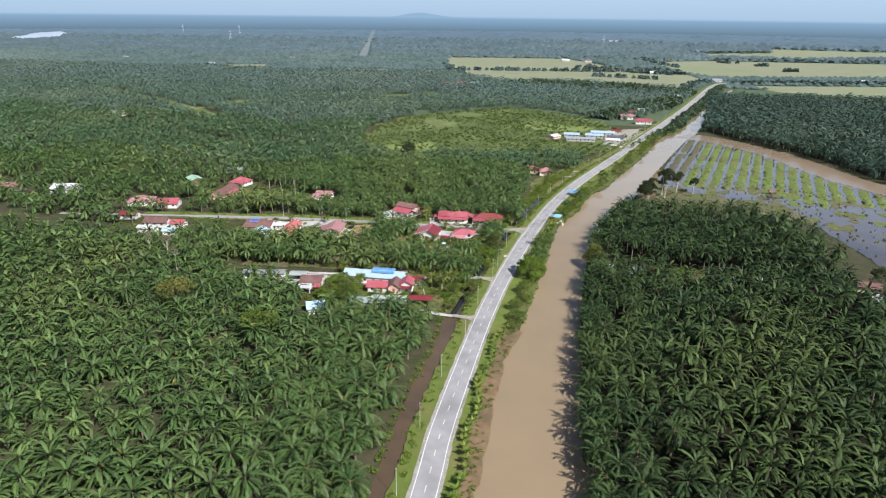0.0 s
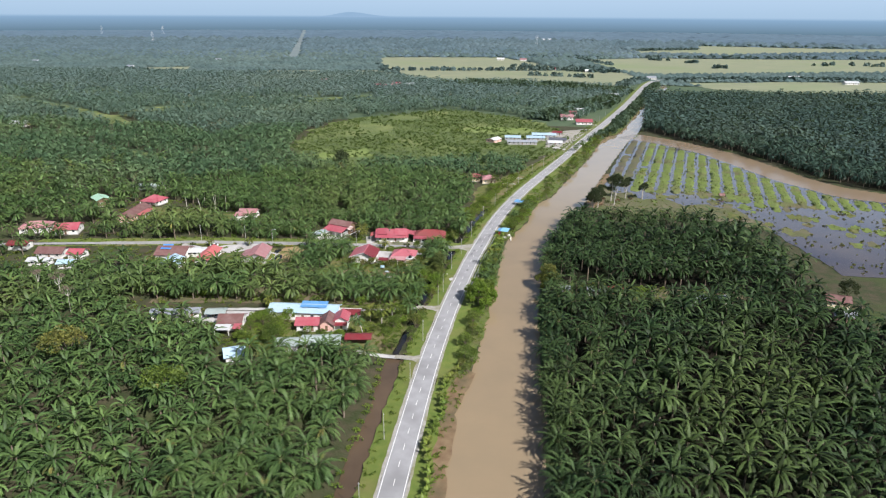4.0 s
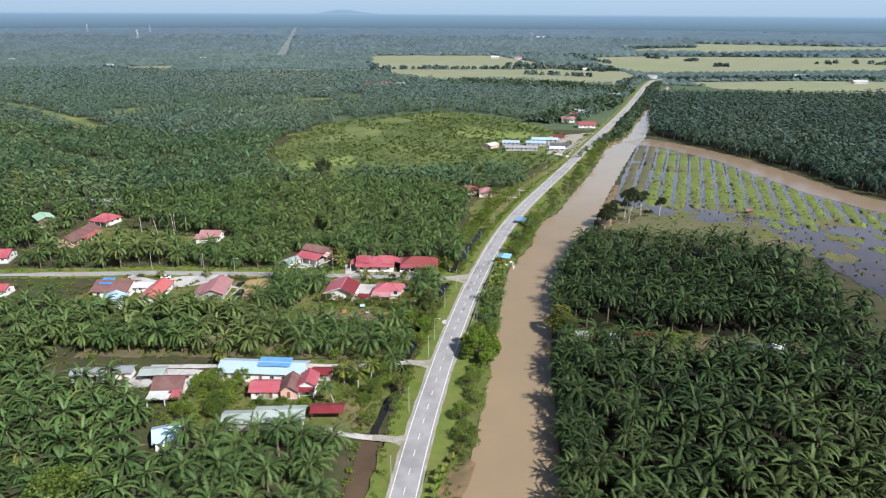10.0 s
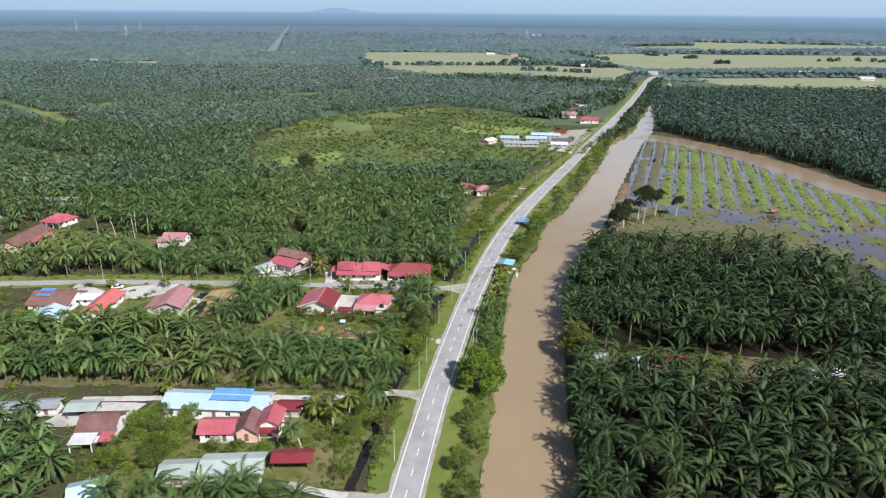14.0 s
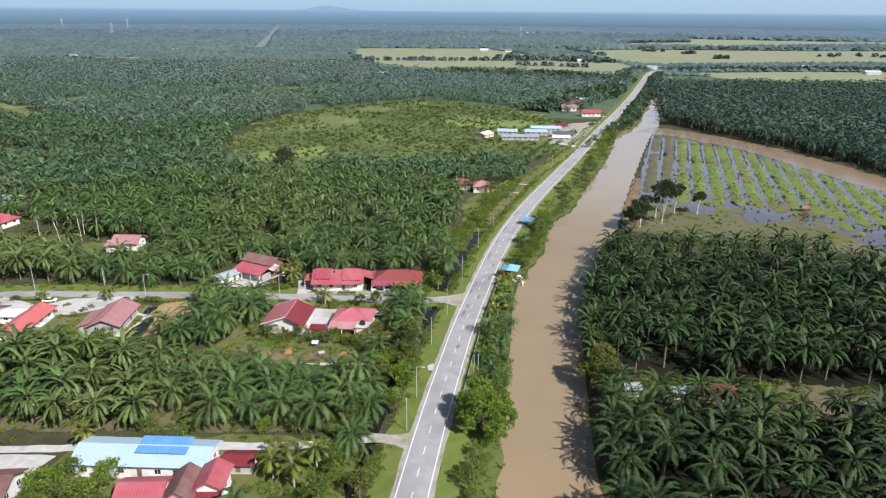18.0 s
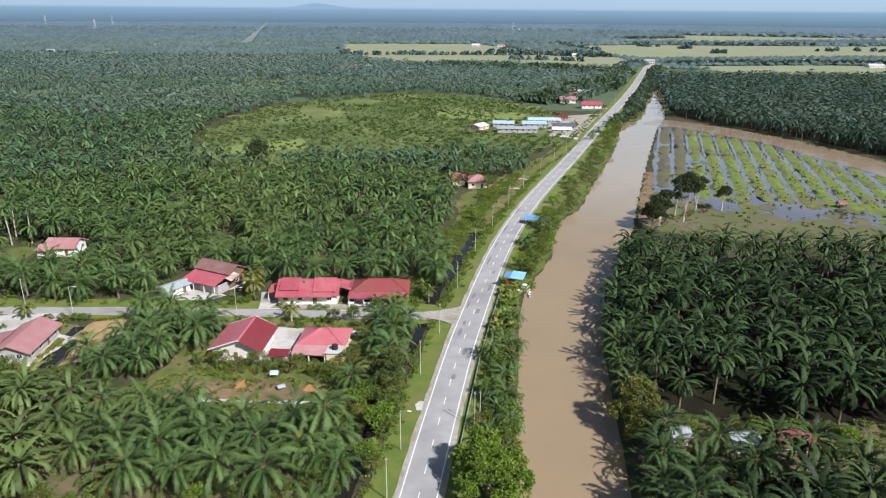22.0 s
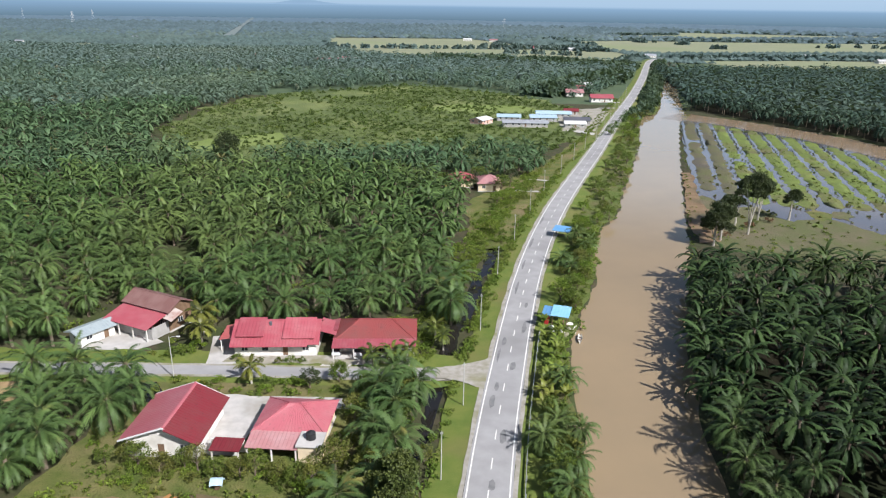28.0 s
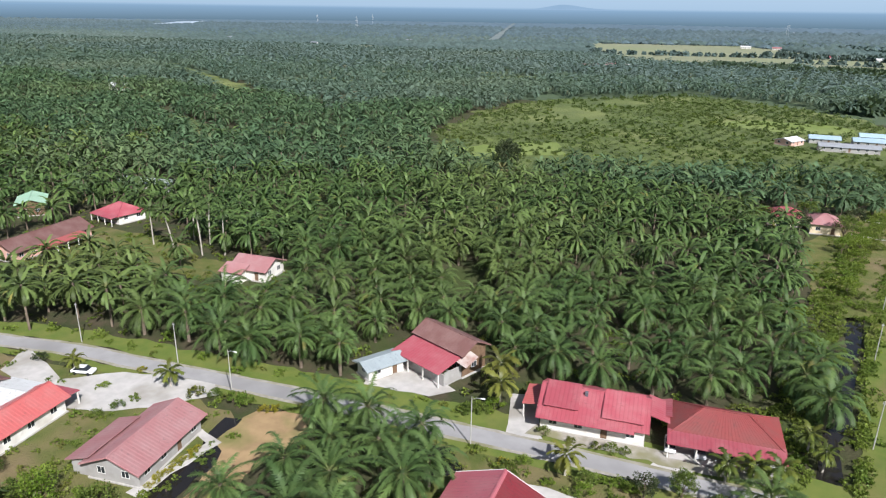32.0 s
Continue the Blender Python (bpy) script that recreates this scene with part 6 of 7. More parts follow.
def tree(x, y, h, r, leaf_m, label, pale=False, seed=1, bare=0.42, dense=28, flat=0.75, lean=0.0):
    """A tapered trunk with limbs and a crown of clumps; h is the top of the crown."""
    key = (seed % 3, leaf_m.name, dense, flat)
    if key not in CROWNS:
        CROWNS[key] = crown_mesh("crown", leaf_cloud(100 + seed % 3, dense, 90 if dense > 70 else 60 if dense > 50 else 40, 1.0, flat, 0.085 if dense > 70 else 0.10 if dense > 50 else 0.115), leaf_m, M_BARK)
    ob = thing("tree", pose(x, y, 0, 0, 0, (seed * 77) % 360), label, "tree")
    g = np.random.RandomState(seed)
    cz = h - r * flat
    th = max(h * bare, 0.6)
    bark = M_PALEBARK if pale else M_BARK
    r0 = (0.014 if pale else 0.026) * h + 0.05
    V, F = tube([(0, 0, -0.4), (lean * 0.3, 0, th * 0.5), (lean * 0.6, 0, th), (lean, 0, cz)], [r0, r0 * 0.85, r0 * 0.7, r0 * 0.3], 7)
    part_m("trunk", mesh_of("trunk", V, F, bark), ob)
    for k in range(5):
        a = k * 1.257 + g.uniform(-0.3, 0.3)
        q = Vector((lean * 0.7, 0, th * g.uniform(0.85, 1.05)))
        e = Vector((lean + math.cos(a) * r * 0.65, math.sin(a) * r * 0.65, cz + r * flat * g.uniform(-0.1, 0.5)))
        V, F = tube([q, q.lerp(e, 0.5) + Vector((0, 0, -0.06 * h)), e], [r0 * 0.45, r0 * 0.3, r0 * 0.12], 5)
        part_m("limb", mesh_of("limb", V, F, bark), ob)
    part_m("crown", CROWNS[key], ob, at=Matrix.LocRotScale((lean, 0, cz), Euler((0, 0, g.uniform(0, 6))), (r, r, r)))
    return ob


def bush(x, y, r, leaf_m, label, seed=1):
    key = ("bush", seed % 3, leaf_m.name)
    if key not in CROWNS:
        CROWNS[key] = crown_mesh("foliage", leaf_cloud(200 + seed % 3, 18, 32, 1.0, 0.7, 0.15), leaf_m, M_BARK)
    ob = thing("bush", pose(x, y, 0, 0, 0, seed * 53 % 360), label, "bush")
    part_m("foliage", CROWNS[key], ob, at=Matrix.LocRotScale((0, 0, r * 0.55), None, (r, r, r * (0.8 + 0.1 * (seed % 4)))))
    V, F = tube([(0, 0, -0.2), (0.05, 0, r * 0.6)], [0.07, 0.04], 5)
    part_m("stem", mesh_of("stem", V, F, M_BARK), ob)
    return ob


def lobed_tree(x, y, lobes, leaf_m, label, seed, bark=M_BARK):
    """A broad tree whose crown is made of several lobes (dx, dy, z, radius), a limb reaching into each."""
    ob = thing("tree", pose(x, y, 0), label, "tree")
    V, F = tube([(0, 0, -0.4), (0.1, 0, 1.2), (0.1, 0.1, 2.6)], [0.42, 0.34, 0.28], 8)
    part_m("trunk", mesh_of("trunk", V, F, bark), ob)
    VS = []
    for k, (dx, dy, z, r) in enumerate(lobes):
        V, F = tube([(0.1, 0.05, 2.2), (dx * 0.5, dy * 0.5, 2.2 + (z - 2.2) * 0.6), (dx, dy, z)], [0.2, 0.14, 0.05], 5)
        part_m("limb", mesh_of("limb", V, F, bark), ob)
        VS.append(leaf_cloud(seed + k, int(12 * r), 100, r * 0.92, r * 0.80, 0.32)[0] + (dx, dy, z))
    V = np.vstack(VS)
    V[:, 2] = np.maximum(V[:, 2], 0.25)
    part_m("crown", crown_mesh("crown", (V, np.arange(len(V)).reshape(-1, 3), 0), leaf_m, M_BARK), ob)
    return ob


# the trees that stand out
lobed_tree(14.6, 49.0, ((0, 0, 6.6, 3.8), (-4.0, 2.0, 5.2, 2.7), (4.6, -1.2, 4.4, 3.0), (-1.2, 4.6, 7.0, 3.0), (3.0, -5.2, 3.4, 2.5), (-2.4, -2.6, 4.4, 2.4), (4.0, 3.6, 4.8, 2.4)), M_LEAF_LIME, "broad light green roadside tree shading the road", 820)
lobed_tree(41.2, 70.5, ((0, 1.2, 8.2, 3.4), (0.4, -2.6, 5.2, 3.3), (-2.9, 0.2, 4.6, 2.7), (2.9, 0, 5.6, 2.9), (-0.6, -4.6, 3.0, 2.4)), M_LEAF_OLIVE, "rounded yellow-green tree on the canal bank", 840)
lobed_tree(-7.4, 74.5, ((0, 0, 5.2, 3.2), (0.4, 2.6, 8.2, 3.0), (-1.8, 4.6, 6.0, 2.6), (0.6, -3.0, 3.2, 2.4), (-2.8, -1.2, 3.8, 2.4)), M_LEAF_BROWN, "tall dense olive tree beside the drain", 860)
tree(-6.0, 62.5, 6.5, 3.4, M_LEAF_LIME, "low bright green tree near the verge", seed=7, bare=0.2)
for x, y, lobes, sd in ((64.1, 201.8, ((0, 0, 8.5, 2.6), (1.2, 2.0, 10.8, 2.2), (-1.8, 1.0, 6.4, 2.1), (2.6, -0.6, 6.0, 2.0), (0.4, 3.2, 5.4, 1.9)), 900), (67.5, 207.5, ((0, 0, 9.5, 2.5), (1.6, 1.0, 12.0, 2.2), (-1.2, -1.4, 7.0, 2.2), (2.2, 2.4, 7.6, 2.0)), 910),
                       (77.6, 214.7, ((0, 0.4, 16.5, 2.9), (2.6, 0.8, 15.0, 2.4), (-2.8, -0.4, 15.4, 2.4), (0.6, -2.0, 13.0, 1.8)), 920), (76.1, 223.3, ((0, 0, 8.0, 2.2), (1.2, 0.8, 10.0, 1.9)), 930), (85.5, 231.1, ((0, 0, 10.5, 2.4), (1.6, 0.2, 12.2, 1.9), (-1.5, 0.6, 8.8, 1.7)), 940), (95.9, 232.8, ((0, 0, 7.0, 2.2), (1.2, 0.6, 8.4, 1.8)), 950)):
    lobed_tree(x, y, [(a, b, c, r * 1.3) for a, b, c, r in lobes], M_LEAF_DARK, "slender pale-trunked tree with a dark crown beside the paddy", sd, M_PALEBARK)
for i, (x, y, r) in enumerate(((66, 216, 1.6), (70, 211, 1.4), (74, 219, 1.5), (80, 222, 1.7), (83, 227, 1.3), (88, 229, 1.6), (92, 236, 1.4), (72, 226, 1.3), (68, 222, 1.2))):
    bush(x, y, r, (M_LEAF_BROWN, M_DRYLEAF)[i % 2], "heap of cut reddish brush beside the paddy", 960 + i)
tree(161, 77, 11, 3.6, M_LEAF_DARK, "dark dense tree beside the house at the grove edge", seed=15, bare=0.15, dense=60, flat=1.2)
tree(-118.0, 283, 14, 5.0, M_LEAF_DARK, "single dark tree at the scrub edge", seed=9, bare=0.2, dense=60, flat=1.2)
for i, (x, y) in enumerate(((-22, 256), (-11, 252), (0.5, 251), (-18, 254), (-9, 268), (3.5, 262))):
    tree(x, y, 6.0 + 0.6 * (i % 3), 3.0, (M_LEAF, M_LEAF_DARK)[i % 2], "leafy tree beside the roadside house", seed=560 + i, bare=0.25)
tree(-112.0, -26, 13, 6.5, M_LEAF_OLIVE, "spreading olive-green tree above the palms", seed=10, bare=0.45, flat=0.45)
tree(-68.0, -42, 12, 6.0, M_LEAF, "spreading tree with a pale forked trunk", True, 12, 0.5, 44, 0.45)
for i, (x, y, h, r) in enumerate(((-150, 20, 13, 3), (-163, 24, 12, 2.6), (-140, 12, 12, 2.4))):
    tree(x, y, h, r, M_BARK, "leafless grey-brown tree above the palms", True, 20 + i, 0.6, 12, 0.8)
for i, x in enumerate(np.arange(-52, -20, 2.9)):
    tree(x + 0.6 * math.sin(i * 2.1), 83.4 + 0.7 * math.sin(i * 1.7), 3.2 + 0.5 * (i % 3), 1.5 + 0.15 * (i % 4), (M_LEAF, M_LEAF_OLIVE)[i % 2], "small fruit tree in the garden row", seed=500 + i, bare=0.3)
for i, (x, y) in enumerate(((49, 68), (52.5, 73.5), (56, 71), (63.5, 73), (66, 70.5), (73, 72), (77, 68), (80, 74), (50.5, 64.5), (84, 72), (71, 75.5), (60, 75))):
    bush(x, y, 1.2 + 0.35 * (i % 4), (M_LEAF, M_LEAF_LIME, M_LEAF_OLIVE)[i % 3], "leafy bush in the clearing under the palms", 600 + i)
for i, (x, y, h, r) in enumerate(((-68, 41, 4.5, 2.4), (-84, 37, 4, 2.2), (-96, 36, 4.2, 2.3), (-57, 37.5, 3.4, 2.0), (-46, 39.5, 3.6, 1.9), (-31, 40, 4.0, 2.2), (-24, 41.5, 4.5, 2.4), (-19, 43, 4.0, 2.0), (-15, 33, 5.0, 2.5), (-22, 31.5, 4.5, 2.3), (-26.5, 33, 4, 2.0), (-11.5, 38.2, 4.0, 2.2))):
    tree(x, y, h, r, (M_LEAF, M_LEAF_OLIVE, M_LEAF_LIME)[i % 3], "leafy tree beside the concrete lane", seed=520 + i, bare=0.25)
gb = np.random.RandomState(61)
for i in range(30):
    x = 48 + 82 * (i + gb.rand()) / 30
    y = 72 + 0.06 * (x - 48) + gb.uniform(0, 5.5)
    bush(x, y, gb.uniform(0.8, 1.7), (M_LEAF, M_WEED, M_LEAF_OLIVE, M_LEAF_LIME)[i % 4], "leafy bush along the lane through the grove", 640 + i)
# croton hedge, clipped shrubs and garden plants by the lane
for i, y in enumerate(np.arange(79.5, 90, 1.05)):
    bush(-89.1 - 0.03 * (y - 80) + 0.25 * math.sin(i * 2.0), y, 0.62 + 0.08 * (i % 3), M_CROTON, "yellow croton shrub in a hedge beside the house", 700 + i)
for i, (x, y, r, m) in enumerate(((-115.5, 101.2, 0.9, M_CROTON), (-48.1, 106.5, 1.0, M_CROTON), (-86.4, 86.4, 0.9, M_WEED), (-110, 87.8, 1.1, M_LEAF), (-109.3, 91.2, 1.2, M_LEAF), (-108.6, 94.2, 1.0, M_WEED), (-100.9, 99.6, 1.5, M_LEAF_OLIVE), (-97.5, 100.6, 1.3, M_LEAF),
                                   (-94.4, 101.4, 1.6, M_WEED), (-91.6, 101.6, 1.5, M_WEED), (-87.6, 101.3, 1.0, M_CROTON), (-86, 102.4, 0.9, M_CROTON), (-135.4, 95.5, 1.4, M_LEAF_DARK), (-35.1, 116.9, 1.2, M_LEAF), (-37.4, 116.6, 1.0, M_LEAF_OLIVE), (-33, 117.4, 0.9, M_LEAF),
                                   (-45.4, 116.6, 1.2, M_LEAF), (-30.8, 110.6, 0.9, M_LEAF_DARK), (-28.1, 110.5, 1.0, M_LEAF_DARK), (-19.3, 110.7, 1.7, M_LEAF), (-41, 116.4, 0.8, M_LEAF_OLIVE), (-13, 113, 1.6, M_LEAF), (-15.5, 111.5, 1.4, M_LEAF_DARK), (-86.2, 80, 0.8, M_WEED), (-87, 89, 0.7, M_WEED))):
    bush(x, y, r, m, "yellow croton shrub in a garden" if m is M_CROTON else "leafy shrub beside the village lane", 720 + i)
tree(-24.1, 111.3, 4.2, 1.7, M_LEAF, "clipped rounded garden tree beside the lane", seed=13, bare=0.2, dense=60, flat=1.2)
tree(-28.6, 108.2, 4.0, 1.8, M_LEAF_DARK, "dark leafy garden tree beside the lane", seed=14, bare=0.25)
for i, (x, y) in enumerate(((15.0, 139.6), (16.1, 138.6), (17.2, 137.6), (18.6, 139.2), (19.0, 141.6), (18.0, 136.4), (15.6, 137.2))):
    bm = bmesh.new()
    bmesh.ops.create_icosphere(bm, subdivisions=2, radius=0.6)
    for v in bm.verts:
        v.co = Vector((v.co.x * (1.2 + 0.2 * (i % 3)), v.co.y * 0.9, v.co.z * 0.55 + 0.2)) * (1 + 0.22 * noise.noise(v.co * 2.2 + Vector((i * 3, 0, 0))))
    part("cloth", bm, (M_WALL, M_SHOULDER)[i % 2], thing("sack", pose(x, y, 0.02, 0, 0, i * 50), "pale lumpy filled sack lying beside the stall", "sack"))
# village trees and shrubs
rv = np.random.RandomState(21)
k = 0
for poly, n, mats, rr in (([(-30, 3), (-11, 3), (-11, 38), (-27, 38)], 32, (M_LEAF, M_LEAF_LIME, M_WEED, M_LEAF_BROWN), (0.6, 1.9)), ([(-70, 2), (-50, -4), (-50, 20), (-64, 20)], 34, (M_LEAF, M_LEAF_LIME), (1.2, 2.8)),
                          ([(-54, 79), (-18, 81), (-18, 85.5), (-54, 84)], 22, (M_LEAF, M_LEAF_LIME, M_LEAF_OLIVE), (0.9, 1.8)), ([(-19.5, 84), (-12, 84), (-11, 112), (-19.5, 108)], 18, (M_LEAF, M_LEAF_OLIVE), (1.2, 2.4)),
                          ([(-112, 62), (-86, 66), (-84, 73), (-112, 72)], 18, (M_LEAF, M_LEAF_LIME), (1.2, 2.6)), ([(-48, 103), (-20, 106), (-20, 111), (-48, 109)], 16, (M_LEAF, M_LEAF_LIME), (0.7, 1.7)),
                          ([(-90, 66), (-60, 68), (-58, 80), (-80, 78)], 14, (M_LEAF, M_WEED), (0.9, 2.0)), ([(-112, 104), (-86, 106), (-84, 109), (-110, 110)], 6, (M_LEAF_LIME, M_LEAF), (0.8, 1.4)),
                          ([(-3, 140), (6, 200), (16, 250), (2, 250), (-9, 195), (-8, 140)], 34, (M_WEED, M_LEAF, M_LEAF_LIME), (0.8, 2.2)), ([(-60, 112), (-52, 113), (-53, 120), (-60, 118)], 5, (M_LEAF_LIME, M_LEAF), (1.0, 2.0)),
                          ([(-60, 6), (-44, 4), (-30, 8), (-30, 14), (-60, 12)], 16, (M_LEAF, M_LEAF_LIME), (0.9, 2.0)), ([(-112, 60), (-12, 66), (-12, 70), (-112, 64)], 14, (M_LEAF, M_LEAF_LIME), (0.9, 1.8)), ([(-134, 66), (-122, 66), (-114, 58), (-140, 58)], 12, (M_LEAF, M_LEAF_LIME), (1.4, 2.6))):
    q = np.array(poly, float)
    made = 0
    while made < n:
        p = q.min(0) + rv.rand(2) * (q.max(0) - q.min(0))
        if not inside(p[None], poly)[0] or not clear_of_houses(p[None], 1.0)[0] or away(p[None], LANE)[0] < 3.2 or away(p[None], HALL_LANE)[0] < 2.5:
            made += 0.2
            continue
        m = mats[rv.randint(len(mats))]
        r = rv.uniform(*rr)
        made, k = made + 1, k + 1
        if r > 1.8 and m is not M_WEED:
            tree(p[0], p[1], r * rv.uniform(1.7, 2.3), r, m, "small leafy garden tree", seed=30 + k, bare=0.25)
        else:
            bush(p[0], p[1], r, m, "leafy green bush in a garden", 30 + k)
for i in range(46):
    y = rv.uniform(4, 112)
    x = np.interp(y, DRAIN[:, 1], DRAIN[:, 0]) + (rv.uniform(-6.0, -1.8) if rv.rand() < 0.6 else rv.uniform(1.8, 3.6))
    p = np.array([[x, y]])
    if away(p, HALL_LANE)[0] < 4 or away(p, LANE)[0] < 5 or away(p, DRIVE)[0] < 4:
        continue
    r = rv.uniform(1.3, 2.7)
    tree(x, y, r * rv.uniform(1.6, 2.4), r, (M_LEAF, M_LEAF, M_LEAF_LIME, M_LEAF_OLIVE)[rv.randint(4)], "leafy tree leaning over the drain", seed=400 + i, bare=0.2)
# canal verge: dark bushy growth, bananas, small palms
bpos = []
for y in np.arange(54, 108, 3.2):
    bpos.append((12.5 + rv.uniform(0, 5.5), y))
for y in np.arange(-6, 46, 3.0):
    bpos.append((13.5 + rv.uniform(0, 5.0), y))
for y in np.arange(150, 215, 3.0):
    a, b = np.interp(y, ROAD[:, 1], ROAD[:, 0]) + 8.5, np.interp(y, BANK_W[:, 1], BANK_W[:, 0]) - 0.5
    bpos.append((rv.uniform(a, max(a + 0.5, b)), y))
    bpos.append((rv.uniform(a, max(a + 0.5, b)), y + 1))
for y in np.arange(218, 480, 5.0):
    a, b = np.interp(y, ROAD[:, 1], ROAD[:, 0]) + 8, np.interp(y, BANK_W[:, 1], BANK_W[:, 0]) - 1
    bpos.append((rv.uniform(a, max(a + 0.5, b)), y))
for i, (x, y) in enumerate(bpos):
    r = rv.uniform(1.3, 2.6)
    tree(x, y, r * rv.uniform(1.5, 2.2), r, (M_LEAF, M_LEAF_OLIVE, M_LEAF, M_LEAF_LIME)[rv.randint(4)], "bushy tree on the canal verge", seed=200 + i, bare=0.2)

# small and tall palms that stand alone
EDGE_ROW = ((-124, 33), (-116, 35), (-108, 33.5), (-100, 36), (-129, 40), (-112, 41), (-104, 42.5), (-93, 37), (-86, 37.5), (-120, 44))
COCO = [palm_mesh_data(80 + k, 22, 14, length=4.2, leaf=0.85, rachis=2, low=-30, high=70, bend=80, droop=0.6) for k in range(2)]
coco_mesh = [crown_mesh("crown", d, M_COCO, M_RACHIS) for d in COCO]
green_coco = [crown_mesh("crown", d, M_PALM, M_RACHIS) for d in COCO]


def palm(x, y, h, sc, meshes, label, lean=0.0, turn=0.0, pale=True, name="coconut_palm"):
    ob = thing(name, pose(x, y, 0, 0, 0, turn), label, "palm tree")
    part_m("trunk", trunk_mesh("trunk", h + 0.2, 0.20 * sc + 0.05, 0.12 * sc + 0.03, lean, M_PALEBARK if pale else M_BARK), ob)
    part_m("crown", meshes[int(abs(x) * 7) % len(meshes)], ob, at=Matrix.LocRotScale((lean, 0, h), Euler((0, 0, x)), (sc,) * 3))
    return ob


for x, y, h, sc in ((-19.2, 117.2, 3.2, 0.72), (-15.6, 118.4, 3.4, 0.74), (-12.6, 119.0, 3.6, 0.74), (-8.9, 130.5, 3.2, 0.7), (-6.9, 127, 3.0, 0.66), (-125.9, 95.7, 2.6, 0.62), (-54.5, 121, 4.5, 0.9), (-56.5, 126, 5.0, 1.0), (-39.5, 108.5, 3.5, 0.8), (-24, 26, 4.5, 0.9), (-19, 24, 5.5, 0.95), (-16.5, 30, 5.0, 0.9), (-66, 30, 4.0, 0.8), (-107, 100, 3.0, 0.75)):
    palm(x, y, h, sc, coco_mesh, "yellowish garden palm with drooping fronds")
for x, y, h, ln, tn in ((-160, 150, 11, 2.0, 200), (-152, 152, 12, 1.4, 160), (-147, 155, 12, 0.4, 20), (-155, 158, 12, 0.8, 90), (-163, 160, 11, 0.6, 60), (-170, 152, 10, 0.4, 140), (-23, 13, 7.0, 2.2, 210)):
    palm(x, y, h, 0.85, green_coco, "tall coconut palm with a slender leaning pale trunk", ln, tn)
for i, (x, y) in enumerate(((14.5, 88.5), (17.0, 91), (15.5, 84), (12.2, 95), (18, 97), (14.6, 101), (13.2, 79), (16.4, 76), (15, 71), (17.6, 66), (14.0, 62.5), (16.6, 114), (21, 171), (26, 187), (24, 197), (19, 178), (27.8, 192),
                            (-9.2, 106), (-11.5, 99), (-9.8, 89), (-14, 93.5), (-9.6, 81), (-13.5, 110), (-15, 104), (-12.5, 56), (-10.5, 49), (-14.5, 50), (-11, 36), (-15, 76), (56, 388), (62, 415), (70, 440), (74, 462))):
    big = x < -8
    palm(x, y, (3.8 if big else 2.2) + 0.3 * (i % 5), (0.9 if big else 0.58) + 0.05 * (i % 4), near_mesh[0], "young oil palm between road and water", 0, 0, False, "oil_palm")


for i, (x, y) in enumerate(EDGE_ROW):
    palm(x, y, 4.6 + 0.4 * (i % 4), 0.95 + 0.04 * (i % 4), near_mesh[0], "oil palm with arching green fronds beside the lane", 0, 0, False, "oil_palm")


def banana_mesh(seed):
    """A clump of broad arching leaves."""
    g = np.random.RandomState(seed)
    V, F = [], []
    for i in range(11):
        a = i * 2.4 + g.uniform(-0.3, 0.3)
        out, side = np.array([math.cos(a), math.sin(a), 0]), np.array([-math.sin(a), math.cos(a), 0])
        l, e0 = g.uniform(1.5, 2.3), g.uniform(0.9, 1.4)
        p = np.array([0, 0, 1.3])
        o = len(V)
        for k in range(6):
            e = e0 - 1.5 * (k / 5) ** 1.4
            w = 0.30 * math.sin(math.pi * min(0.97, 0.08 + k / 5 * 0.9))
            V += [p - side * w - [0, 0, w * 0.4], p.copy(), p + side * w - [0, 0, w * 0.4]]
            p = p + (out * math.cos(e) + np.array([0, 0, math.sin(e)])) * l / 5
        for k in range(5):
            b = o + 3 * k
            F += [(b, b + 1, b + 4), (b, b + 4, b + 3), (b + 1, b + 2, b + 5), (b + 1, b + 5, b + 4)]
    return np.array(V), np.array(F), 0


ban = [crown_mesh("leaves", banana_mesh(s0), M_BANANA, M_RACHIS) for s0 in (1, 2, 3)]
bsp = [(13.2 + 1.8 * math.sin(y * 1.7) + (y > 118) * 1.5, y) for y in np.arange(105, 140, 1.9)] + [(0.35 * np.interp(y, ROAD[:, 1], ROAD[:, 0]) + 0.65 * np.interp(y, BANK_W[:, 1], BANK_W[:, 0]) + 1.2 * math.sin(y * 2.3), y) for y in np.arange(-110, -6, 3.0)] + [(16.5 + math.sin(y * 3), y) for y in np.arange(110, 136, 3.1)]
for i, (x, y) in enumerate(bsp):
    ob = thing("banana_plant", pose(x, y, 0, 0, 0, i * 67 % 360), "banana clump with broad yellow-green leaves", "banana plant", "banana plants on the canal verge")
    part_m("leaves", ban[i % 3], ob, at=Matrix.Diagonal((1.0 + 0.1 * (i % 4),) * 3 + (1,)))
    V, F = tube([(0, 0, -0.2), (0, 0, 1.5)], [0.14, 0.09], 6)
    part_m("stem", mesh_of("stem", V, F, M_BANANA), ob)

# weeds and scrub, joined
CL = [leaf_cloud(300 + k, 4, 7, 1.0, 0.6, 0.75) for k in range(3)]
FINE = [leaf_cloud(310 + k, 6, 12, 1.0, 0.55, 0.27) for k in range(3)]


def weeds(name, P, lo, hi, leaf_m, label, seed, fine=True):
    g = np.random.RandomState(seed)
    n = len(P)
    return planted(name, np.arange(n), FINE if fine else CL, leaf_m, leaf_m, label, False, P, np.full(n, 0.25), g.uniform(lo, hi, n), g.uniform(0, 6, n), g.randint(0, 3, n), "undergrowth")


